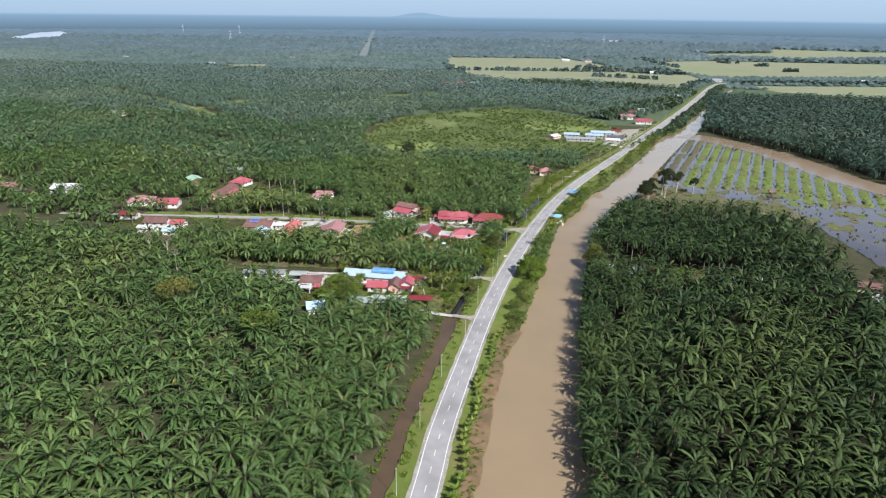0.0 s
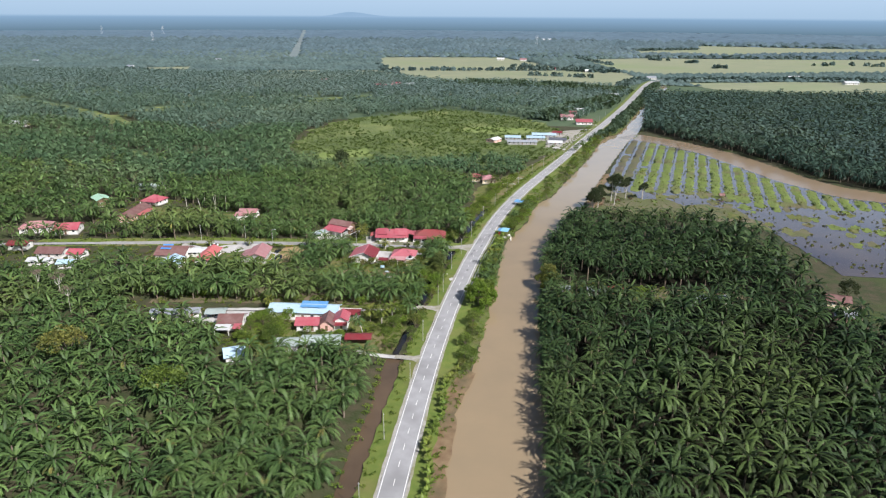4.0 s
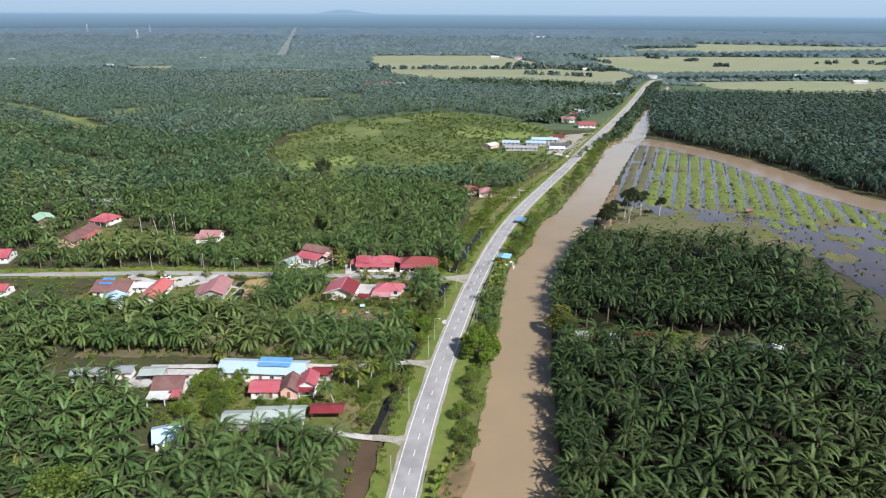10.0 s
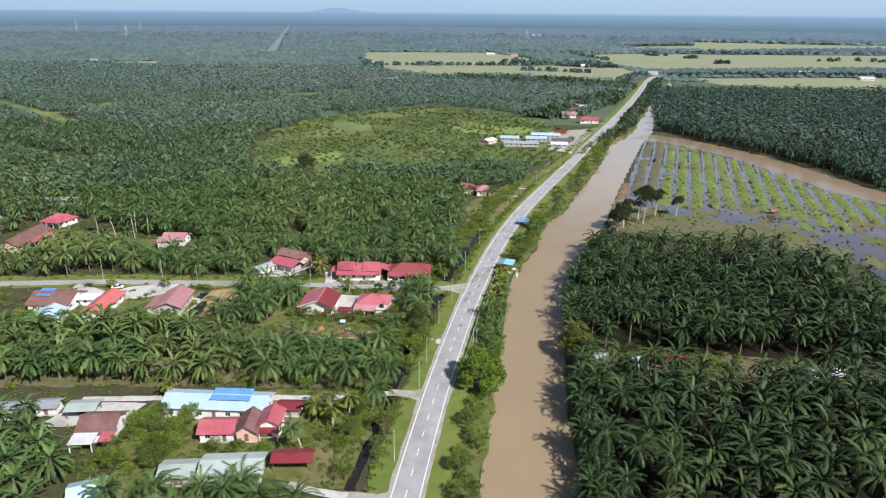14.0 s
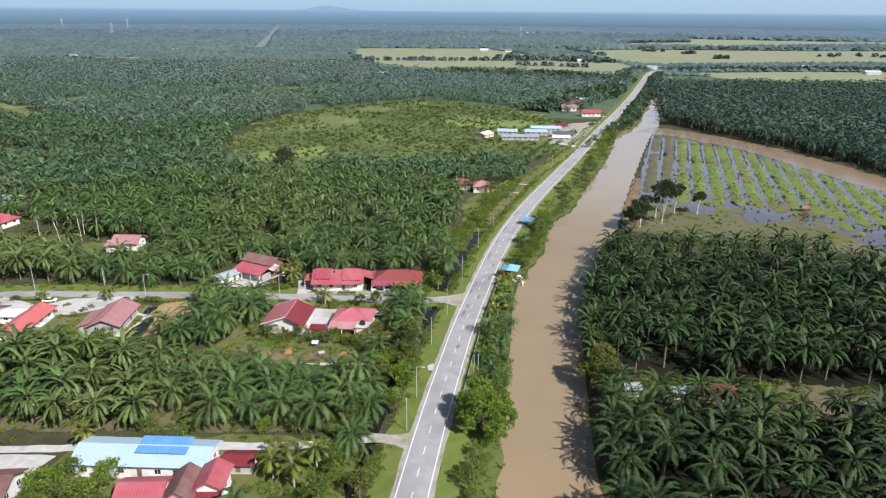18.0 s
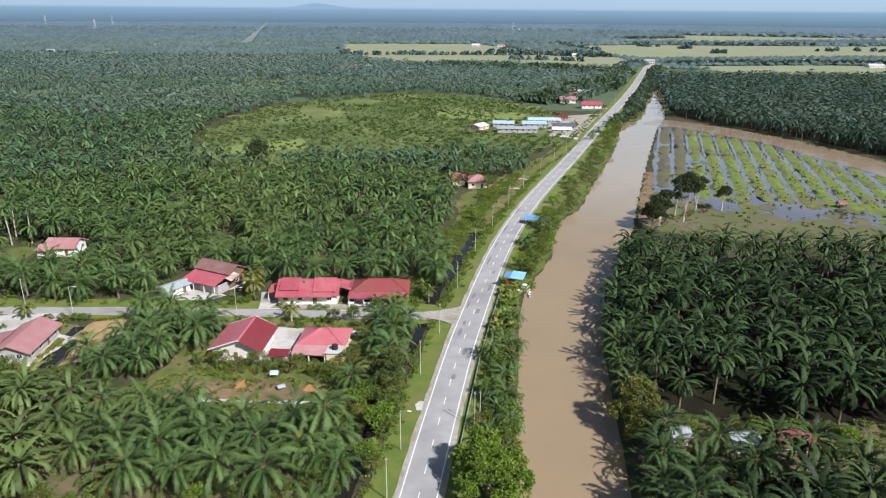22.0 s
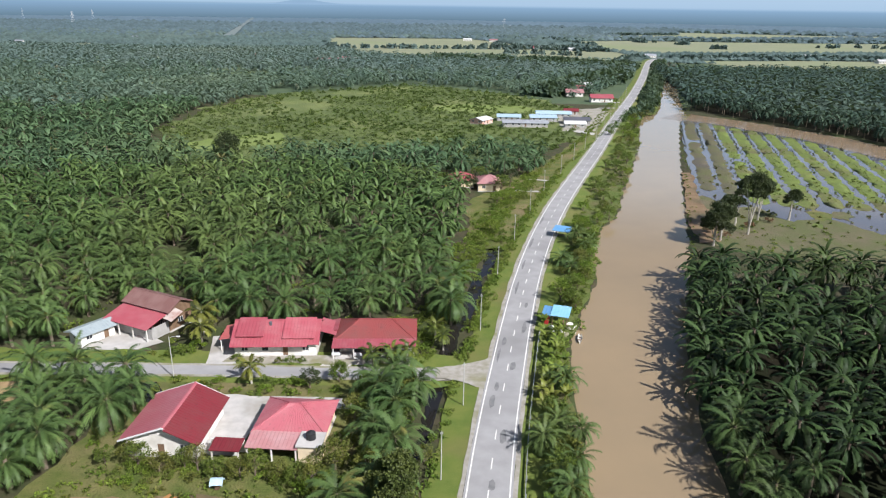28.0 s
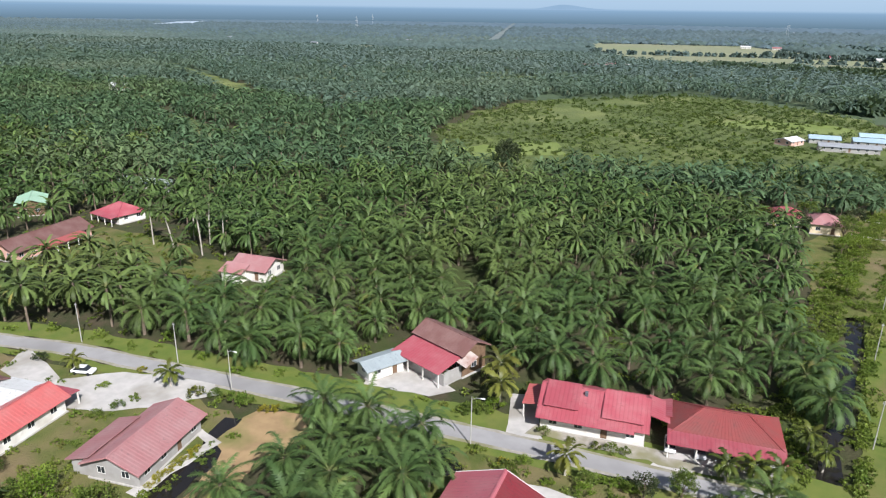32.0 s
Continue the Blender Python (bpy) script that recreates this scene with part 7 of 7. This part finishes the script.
def scattered(poly, n, seed):
    g = np.random.RandomState(seed)
    q = np.array(poly, float)
    p = q.min(0) + g.rand(n, 2) * (q.max(0) - q.min(0))
    return p[inside(p, poly)]


sc = scattered(SCRUB, 2600, 1)
dens = np.array([noise.noise((x * 0.02, y * 0.02, 1.0)) for x, y in sc])
sc = sc[(dens > -0.12) & clear_of_houses(sc, 4) & (away(sc, ROAD) > 12)]
weeds("scrub_bushes", sc, 0.7, 2.0, M_SCRUBLEAF, "low green scrub bushes dotted over open grass", 2, False)
yp = lattice(SCRUB, 8.6, 17, 9, 1.2)
yp = yp[(np.array([noise.noise((x * 0.011, y * 0.011, 6.0)) for x, y in yp]) > -0.34) & clear_of_houses(yp, 4) & (away(yp, ROAD) > 13)]
for lw in LAWNS:
    yp = yp[~inside(yp, lw)]
gq = np.random.RandomState(19)
planted("young_palm_rows", np.arange(len(yp)), FAR, M_SCRUBLEAF, M_SCRUBLEAF, "rows of low young palms over the scrub grass", False, yp, gq.uniform(0.5, 1.3, len(yp)), gq.uniform(0.30, 0.66, len(yp)), gq.uniform(0, 6, len(yp)), gq.randint(0, 4, len(yp)), "young palms")
sc2 = scattered(SCRUB, 700, 8)
sc2 = sc2[np.array([noise.noise((x * 0.025, y * 0.025, 4.0)) for x, y in sc2]) > 0.05]
weeds("young_palms", sc2[clear_of_houses(sc2, 4) & (away(sc2, ROAD) > 12)], 0.8, 2.0, M_LEAF, "young dark green palms and bushes in the scrub", 3, False)
vp = np.array([along(x, o)[0] for x in np.arange(195, 900, 1.0) for o in (rv.uniform(-13, -8.2), rv.uniform(8.2, 16))])
vp = vp[~inside(vp, CANAL_POLY) & (away(vp, DRAIN) > 2.6) & clear_of_houses(vp, 1.5) & (away(vp, LANE) > 3) & (away(vp, HALL_LANE) > 2.5) & (away(vp, DRIVE) > 2)]
weeds("verge_weeds", vp, 0.5, 1.3, M_WEED, "tall weeds along the road verge and banks", 4)
bk = np.vstack([BANK_E + normals_of(BANK_E) * rv.uniform(0.8, 4.0, (len(BANK_E), 1)), BANK_W + normals_of(BANK_W) * -rv.uniform(0.8, 3.0, (len(BANK_W), 1))])
bk = np.vstack([bk + rv.uniform(-1.4, 1.4, bk.shape) for _ in range(2)])
bk = bk[(~inside(bk, CANAL_POLY)) & (~inside(bk, PADDY)) & (bk[:, 1] > -130)]
weeds("bank_weeds", bk, 0.3, 0.8, M_WEED, "weeds and brush along the canal banks", 5)
dr = np.vstack([DRAIN + normals_of(DRAIN) * rv.uniform(2.8, 4.5, (len(DRAIN), 1)) * sgn + rv.uniform(-0.8, 0.8, DRAIN.shape) for sgn in (-1, 1, -1, 1, -1)])
weeds("drain_weeds", dr[(dr[:, 1] > -130) & (away(dr, DRIVE) > 2.5) & (away(dr, HALL_LANE) > 2.5) & (away(dr, LANE) > 3)], 0.5, 1.4, M_WEED, "weeds along the drain", 6)
und = np.vstack([scattered(BELT, 420, 12), scattered([(-75, -6), (-10, 2), (-10, 38), (-70, 30)], 620, 13), scattered([(-62, 66), (-11, 67), (-11, 110), (-60, 106)], 260, 14), scattered([(-8, 140), (6, 190), (22, 270), (2, 280), (-12, 190)], 420, 15),
                 scattered([(62, 205), (76, 196), (150, 182), (158, 184), (104, 222), (84, 234)], 300, 16), scattered([(-150, 62), (-86, 66), (-86, 100), (-150, 92)], 160, 17), scattered([(42, 60), (90, 60), (90, 79), (42, 76)], 420, 18), scattered([(-112, 33), (-60, 35), (-12, 42), (-12, 50), (-60, 44), (-112, 39)], 420, 19)])
lush = DRAIN[(DRAIN[:, 1] > 121) & (DRAIN[:, 1] < 285)]
lush = np.vstack([lush + normals_of(lush) * rv.uniform(a, b, (len(lush), 1)) + rv.uniform(-2, 2, lush.shape) for a, b in [(-9.5, -3.0)] * 12 + [(2.8, 4.2)] * 5])
weeds("lush_bank_growth", lush[clear_of_houses(lush, 1.2) & (away(lush, DRAIN) > 2.4) & (away(lush, ROAD) > 6)], 0.8, 1.7, M_WEED, "lush bright green vines and shrubs along the drain", 31)
und = und[clear_of_houses(und, 1.2) & (away(und, LANE) > 3) & (away(und, HALL_LANE) > 2.2) & (away(und, ROAD) > 9) & (away(und, DRIVE) > 2)]
weeds("garden_weeds", und, 0.35, 1.1, M_WEED, "weeds and small plants on rough ground", 7)
bare = scattered([(-215, 40), (-118, 10), (-70, -8), (-9, -4), (-9, 205), (-20, 205), (-60, 150), (-215, 180)], 6500, 41)
near_palm = np.full(len(bare), 99.0)
for i in np.where((spots[:, 1] > -20) & (spots[:, 1] < 215) & (spots[:, 0] < 0) & (spots[:, 0] > -225))[0]:
    near_palm = np.minimum(near_palm, np.hypot(bare[:, 0] - spots[i, 0], bare[:, 1] - spots[i, 1]))
OPEN_YARDS = [[(-142, 98), (-138, 87), (-98, 88), (-98, 104), (-140, 100)], [(-55, 127), (-55, 113), (-10, 116), (-10, 124)], [(-92, 98), (-86, 78), (-77, 78), (-77, 105), (-90, 102)], [(-44, 88), (-20, 88), (-20, 106), (-44, 105)], [(-92, 12), (-70, 18), (-70, 26), (-90, 25)], [(-79, 126), (-79, 115), (-62, 117), (-62, 126)]]
fit_in = (near_palm > 3.6) & clear_of_houses(bare, 1.0) & (away(bare, LANE) > 3.2) & (away(bare, HALL_LANE) > 2.2) & (away(bare, DRIVE) > 2) & (away(bare, DRAIN) > 2.6)
for yd in OPEN_YARDS:
    fit_in &= ~inside(bare, yd)
bare = bare[fit_in]
weeds("undergrowth", bare[::2], 0.5, 1.5, M_WEED, "green undergrowth on open ground between the palms", 42)
weeds("brown_undergrowth", bare[1::4], 0.4, 1.3, M_LEAF_OLIVE, "olive undergrowth on open ground between the palms", 43)
rowp = np.vstack([np.array([72.0, 300.0]) + bed_off * (4 + kk * 8.4 + 3.6) + bed_dir * tq for kk in range(0, 14) for tq in np.arange(60, 130, 5.0)])
rowp = rowp[inside(rowp, PADDY)]
gr = np.random.RandomState(23)
rice = np.vstack([np.array([72.0, 300.0]) + bed_off * (4 + kk * 8.4 + gr.normal(0, 2.2)) + bed_dir * (tq + gr.uniform(-1.2, 1.2)) for kk in range(3, 24) for tq in np.arange(-110, 150, 1.9)])
rice = rice[inside(rice, PADDY) & (rice[:, 1] + 0.25 * (rice[:, 0] - 100) > 262)]
rice = rice[np.array([noise.noise((x * 0.02, y * 0.02, 3.0)) for x, y in rice]) > -0.28]
weeds("rice_tufts", rice, 0.22, 0.55, M_RICE, "bright green tufts of young rice along the beds", 24, False)
weeds("paddy_shrubs", rowp, 0.3, 0.7, M_LEAF_DARK, "small dark shrubs at the ends of the beds", 9, False)
stub = scattered([(68, 250), (99, 330), (150, 290), (190, 250), (290, 200), (330, 110), (172, 112), (158, 178), (132, 205), (104, 222), (80, 232)], 1500, 22)
weeds("paddy_tufts", stub, 0.3, 0.9, M_LEAF_OLIVE, "tufts of weeds in the flooded paddy", 10, False)

# ---- the far plain ----
g = np.random.RandomState(31)
fp = []
y = 985.0
while y < 4400:
    st = 10 + (y - 985) * 0.0135
    xs = np.arange(-1.75 * y, 0.62 * y + 200, st)
    fp.append(np.column_stack([xs + g.uniform(-st, st, len(xs)) * 0.4, np.full(len(xs), y) + g.uniform(-st, st, len(xs)) * 0.4, np.full(len(xs), st)]))
    y += st * 0.85
fp = np.vstack(fp)
fp = fp[(np.hypot(fp[:, 0], fp[:, 1]) < 4500) & (away(fp[:, :2], ROAD) > 14)]
hid = np.zeros(len(fp), bool)
for f in FIELDS:
    hid |= inside(fp[:, :2], f)
hid |= inside(fp[:, :2], LAKE)
hid |= ~clear_of_houses(fp[:, :2], 14)
sw = np.array([(-640.0, 1500.0), (-1700.0, 4400.0)])
hid |= (away(fp[:, :2], sw) < 20)
fp = fp[~hid]


def canopy_dome(seed):
    """A low uneven dome of a far crown, six facets round a top."""
    gg = np.random.RandomState(seed)
    vv = [(0, 0, 0.34)]
    for q in range(7):
        a = 2 * math.pi * q / 7 + gg.uniform(-0.25, 0.25)
        r = gg.uniform(0.75, 1.15)
        vv.append((math.cos(a) * r, math.sin(a) * r, gg.uniform(-0.10, 0.08)))
    return np.array(vv), np.array([(0, 1 + q, 1 + (q + 1) % 7) for q in range(7)]), 0


def far_crown(seed, n):
    gg = np.random.RandomState(seed)
    vv = []
    for _ in range(n):
        d = gg.normal(size=3)
        d[2] = abs(d[2])
        d /= np.linalg.norm(d)
        c = d * [0.7, 0.7, 0.65]
        u = gg.normal(size=3)
        u /= np.linalg.norm(u)
        w = np.cross(u, d)
        w /= np.linalg.norm(w) + 1e-9
        vv += [c - w * 0.55 - d * 0.2, c + w * 0.55 - d * 0.2, c + np.cross(d, w) * 0.75 + d * 0.25]
    return np.array(vv), np.arange(3 * n).reshape(-1, 3), 0


dome = [canopy_dome(70 + kk) for kk in range(3)]
tree_tuft = [far_crown(80 + kk, 26) for kk in range(3)]
n = len(fp)
ss = np.clip(fp[:, 2] * 0.62, 6, 30)
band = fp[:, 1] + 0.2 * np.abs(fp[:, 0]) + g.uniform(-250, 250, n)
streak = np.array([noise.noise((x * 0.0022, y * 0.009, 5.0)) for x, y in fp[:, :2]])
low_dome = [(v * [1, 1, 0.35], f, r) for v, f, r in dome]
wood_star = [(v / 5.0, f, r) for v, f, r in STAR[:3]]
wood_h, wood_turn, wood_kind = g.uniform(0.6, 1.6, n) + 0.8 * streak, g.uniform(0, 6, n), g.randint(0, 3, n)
# each band of woods steps to a bluer colour, painted as haze
for nm, lo, hi, wm in (("far_woods", 0, 1750, M_HAZED_WOOD), ("farther_woods", 1750, 2750, M_HAZED_WOOD2), ("farthest_woods", 2750, 9999, M_HAZED_WOOD3)):
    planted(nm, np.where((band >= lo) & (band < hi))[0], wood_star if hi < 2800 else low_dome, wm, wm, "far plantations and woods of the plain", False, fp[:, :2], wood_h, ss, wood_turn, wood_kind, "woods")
# tree lines in the fields
TREE_LINES = (((-60, 1330), (130, 1230), 60, 22), ((60, 1320), (120, 1260), 30, 24), ((-150, 1700), (120, 1650), 70, 26), ((225, 1062), (430, 1118), 90, 9), ((430, 1118), (700, 1158), 80, 9), ((700, 1158), (1500, 1215), 120, 12), ((236, 1742), (664, 1800), 90, 14),
              ((664, 1800), (1500, 2015), 120, 16), ((380, 1800), (1000, 1960), 90, 60), ((640, 1560), (1300, 1700), 50, 40), ((-300, 1180), (60, 1265), 34, 3), ((-380, 1330), (-260, 1060), 16, 8), ((-20, 1130), (90, 1105), 9, 3), ((130, 960), (175, 1060), 24, 8), ((330, 1560), (350, 1570), 5, 6),
              ((250, 1660), (290, 1640), 7, 6), ((360, 1405), (385, 1410), 6, 6), ((255, 2120), (470, 2250), 50, 20), ((480, 2560), (1000, 2470), 70, 30), ((150, 1440), (75, 1620), 14, 5), ((-620, 1010), (-380, 1015), 30, 10), ((-830, 1060), (-660, 1010), 24, 10))
tl = np.vstack([np.column_stack([np.linspace(a[0], b[0], m), np.linspace(a[1], b[1], m)]) + g.uniform(-w, w, (m, 2)) for a, b, m, w in TREE_LINES])
n = len(tl)
planted("field_trees", np.arange(n), tree_tuft, M_HAZED_WOOD, M_HAZED_WOOD, "lines of trees between the far fields", False, tl, np.full(n, 1.5), g.uniform(4, 8, n), g.uniform(0, 6, n), g.randint(0, 3, n), "woods")
wl = np.vstack([np.column_stack([np.linspace(a[0], b[0], m), np.linspace(a[1], b[1], m)]) + g.uniform(-w, w, (m, 2)) for a, b, m, w in (((-120, 905), (60, 885), 150, 26), ((20, 880), (140, 840), 90, 22), ((60, 640), (110, 740), 60, 14), ((20, 560), (58, 640), 40, 12))])
wl = wl[(away(wl, ROAD) > 11) & clear_of_houses(wl, 5)]
ry = np.arange(452, 1000, 3.2)
ra, rb_ = np.interp(ry, ROAD[:, 1], ROAD[:, 0]) + 8, np.interp(ry, BANK_W[:, 1], BANK_W[:, 0]) - 2.5
rowt = np.column_stack([ra + (rb_ - ra) * g.rand(len(ry)), ry])[rb_ > ra + 1]
n = len(rowt)
planted("roadside_trees", np.arange(n), tree_tuft, M_BROADFAR, M_BARK, "dense dark trees between the road and the canal", False, rowt, np.full(n, 1.2), g.uniform(2.6, 4.6, n), g.uniform(0, 6, n), g.randint(0, 3, n), "trees")
n = len(wl)
planted("woodland_trees", np.arange(n), tree_tuft, M_BROADFAR, M_BARK, "belt of dark broadleaved trees before the fields", False, wl, np.full(n, 3.0), g.uniform(5, 9, n), g.uniform(0, 6, n), g.randint(0, 3, n), "woods")
ribbon("power_line_swath", spline([(-640, 1500), (-1700, 4400)], 100), -10, 10, 1.0, M_SWATH, "cleared strip under a power line, tinted pale for haze", "clearing")
# edge of sight: walls glowing with painted haze, for woods, sky and a low hill
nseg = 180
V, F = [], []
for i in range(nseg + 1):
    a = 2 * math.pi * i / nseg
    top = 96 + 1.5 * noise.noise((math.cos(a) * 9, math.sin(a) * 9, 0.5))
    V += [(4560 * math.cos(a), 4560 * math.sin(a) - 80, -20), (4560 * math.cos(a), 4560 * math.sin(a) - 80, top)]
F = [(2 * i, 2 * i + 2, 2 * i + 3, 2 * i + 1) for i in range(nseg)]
tagged(new("backdrop", mesh_of("backdrop", V, F, M_HAZE)), "glowing wall of painted haze for the woods at the horizon", "horizon", kind="structure")
V, F = [], []
for i in range(nseg + 1):
    a = 2 * math.pi * i / nseg
    V += [(4600 * math.cos(a), 4600 * math.sin(a) - 80, -20), (4600 * math.cos(a), 4600 * math.sin(a) - 80, 1500)]
F = [(2 * i, 2 * i + 2, 2 * i + 3, 2 * i + 1) for i in range(nseg)]
tagged(new("backdrop_sky", mesh_of("backdrop_sky", V, F, M_SKYBAND)), "glowing wall of pale hazy sky colour along the horizon", "sky", kind="structure")
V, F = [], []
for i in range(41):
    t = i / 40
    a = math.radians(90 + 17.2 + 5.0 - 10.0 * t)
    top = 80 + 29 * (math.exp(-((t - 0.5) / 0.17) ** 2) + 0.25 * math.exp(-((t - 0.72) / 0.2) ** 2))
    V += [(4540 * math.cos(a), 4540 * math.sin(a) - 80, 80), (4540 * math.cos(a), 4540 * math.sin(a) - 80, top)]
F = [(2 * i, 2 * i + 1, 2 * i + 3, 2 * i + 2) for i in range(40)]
tagged(new("backdrop_hill", mesh_of("backdrop_hill", V, F, M_HILL)), "low hill shape glowing in painted blue haze", "hill", kind="structure")

# ---- poles, lamps, cars ----
pole_mesh = trunk_mesh("pole", 8.4, 0.10, 0.06, 0, M_POLE, 8)
arm_V, arm_F = tube([(0, 0, 8.0), (0.6, 0, 8.35), (1.5, 0, 8.4)], [0.04, 0.04, 0.035], 6)
arm_mesh = mesh_of("arm", arm_V, arm_F, M_STEEL)
lamp_bm = boxes([(1.3, -0.12, 8.32, 2.0, 0.12, 8.46)], 0.03)
lamp_me = bpy.data.meshes.new("lamp_head")
lamp_bm.to_mesh(lamp_me)
lamp_bm.free()
lamp_me.materials.append(M_FRAME)
cross_bm = boxes([(-0.22, -0.05, 7.9, 0.22, 0.05, 8.0), (-0.2, -0.04, 8.0, -0.14, 0.04, 8.16), (0.14, -0.04, 8.0, 0.2, 0.04, 8.16)])
cross_me = bpy.data.meshes.new("crossarm")
cross_bm.to_mesh(cross_me)
cross_bm.free()
cross_me.materials.append(M_STEEL)
for i, (x, y, lamp) in enumerate(((5.0, -105.5, 0), (1.9, -76, 0), (0.3, -47, 0), (1.2, -18, 0), (-1.0, 13, 0), (-1.4, 45.5, 0), (-1.7, 59, 1), (-2.6, 86.5, 0), (-1.1, 106.5, 0), (0.0, 136, 0), (2.4, 167.5, 0), (6.2, 196.5, 0), (10.9, 227, 0), (16.3, 257, 0), (24.0, 286.5, 0),
                                  (31.2, 316, 0), (38.4, 343, 0), (46.2, 369, 0), (53, 396, 0), (60.5, 432, 0), (67, 464, 0), (74, 500, 0), (82, 540, 0), (90, 580, 0), (10.9, 67.3, 0), (11.9, 67.6, 0), (-54.2, 108.6, 1), (-96, 103.0, 1), (-112, 106.3, 0), (-135, 103.8, 0))):
    ob = thing("street_lamp" if lamp else "utility_pole", pose(x, y, 0, 0, 0, 5 * (i % 3)), "slim pale street lamp post with an arm" if lamp else "slim pale concrete utility pole beside the road", "street lamp" if lamp else "pole")
    part_m("pole", pole_mesh, ob)
    if lamp:
        part_m("arm", arm_mesh, ob)
        part_m("lamp_head", lamp_me, ob)
    else:
        part_m("crossarm", cross_me, ob)


def car(x, y, rot, paint, label):
    ob = thing("car", pose(x, y, 0.07, 0, 0, rot), label, "car")
    bm = boxes([(-2.05, -0.82, 0.32, 2.05, 0.82, 0.92)], 0.12)
    part("body", bm, paint, ob)
    bm = bmesh.new()
    P = [bm.verts.new(v) for v in ((-1.5, -0.74, 0.90), (1.2, -0.74, 0.90), (0.6, -0.6, 1.42), (-1.1, -0.6, 1.42), (-1.5, 0.74, 0.90), (1.2, 0.74, 0.90), (0.6, 0.6, 1.42), (-1.1, 0.6, 1.42))]
    for f in ((0, 1, 2, 3), (5, 4, 7, 6), (1, 5, 6, 2), (4, 0, 3, 7)):
        bm.faces.new([P[i] for i in f])
    part("windows", bm, M_GLASS, ob)
    part("roof", boxes([(-1.1, -0.6, 1.40, 0.6, 0.6, 1.46)], 0.02), paint, ob)
    for wx in (-1.3, 1.3):
        for wy in (-0.78, 0.78):
            bm = bmesh.new()
            bmesh.ops.create_cone(bm, cap_ends=True, segments=14, radius1=0.31, radius2=0.31, depth=0.2, matrix=pose(wx, wy, 0.31, 90))
            part("wheel", bm, M_BLACK, ob)


for x, y, r, c, lb in ((-27.4, 122.2, 98, 1, "white car under the veranda roof"), (-23.2, 122.6, 98, 0, "silver car under the veranda roof"), (-19.5, 123.2, 98, 2, "dark car under the veranda roof"), (-15.6, 123.8, 98, 0, "silver car under the veranda roof"),
                       (-82.5, 19, 100, 2, "dark car under the car shelter"), (-124, 96, 20, 1, "white car parked on the pale yard")):
    car(x, y, r, M_CARS[c], lb)
# boats and rubble by the stall
for x, y, r in ((20.2, 139.5, 75), (20.8, 135.5, 85)):
    ob = thing("boat", pose(x, y, -0.42, 0, 0, r), "small white wooden boat at the water's edge", "boat")
    V = []
    for k in range(7):
        t = k / 6
        w = 0.5 * math.sin(math.pi * (0.15 + 0.8 * (1 - t) * 0.9))
        V += [(-1.8 + 3.6 * t, -w, 0.45 + 0.15 * t), (-1.8 + 3.6 * t, -w * 0.5, 0.0 + 0.12 * t * t), (-1.8 + 3.6 * t, w * 0.5, 0.12 * t * t), (-1.8 + 3.6 * t, w, 0.45 + 0.15 * t)]
    F = [(4 * i + j, 4 * i + j + 1, 4 * i + 4 + j + 1, 4 * i + 4 + j) for i in range(6) for j in range(3)]
    part_m("hull", mesh_of("hull", V, F, M_WALL), ob)
    part("seat", boxes([(-0.7, -0.36, 0.3, -0.4, 0.36, 0.34), (0.5, -0.3, 0.3, 0.8, 0.3, 0.34)]), M_WOOD, ob)
# far pylons
for x, y in ((-2200, 2960), (-1945, 3075), (-1433, 2159), (-60, 2300)):
    ob = thing("pylon", pose(x, y, 0), "far pale steel lattice pylon", "pylon")
    for sx in (-1, 1):
        for sy in (-1, 1):
            V, F = tube([(sx * 3.5, sy * 3.5, 0), (sx * 0.6, sy * 0.6, 42)], [0.2, 0.12], 4)
            part_m("leg", mesh_of("leg", V, F, M_FRAME), ob)
    part("crossarm", boxes([(-7, -0.3, 30, 7, 0.3, 30.6), (-5.5, -0.3, 36, 5.5, 0.3, 36.6)]), M_FRAME, ob)
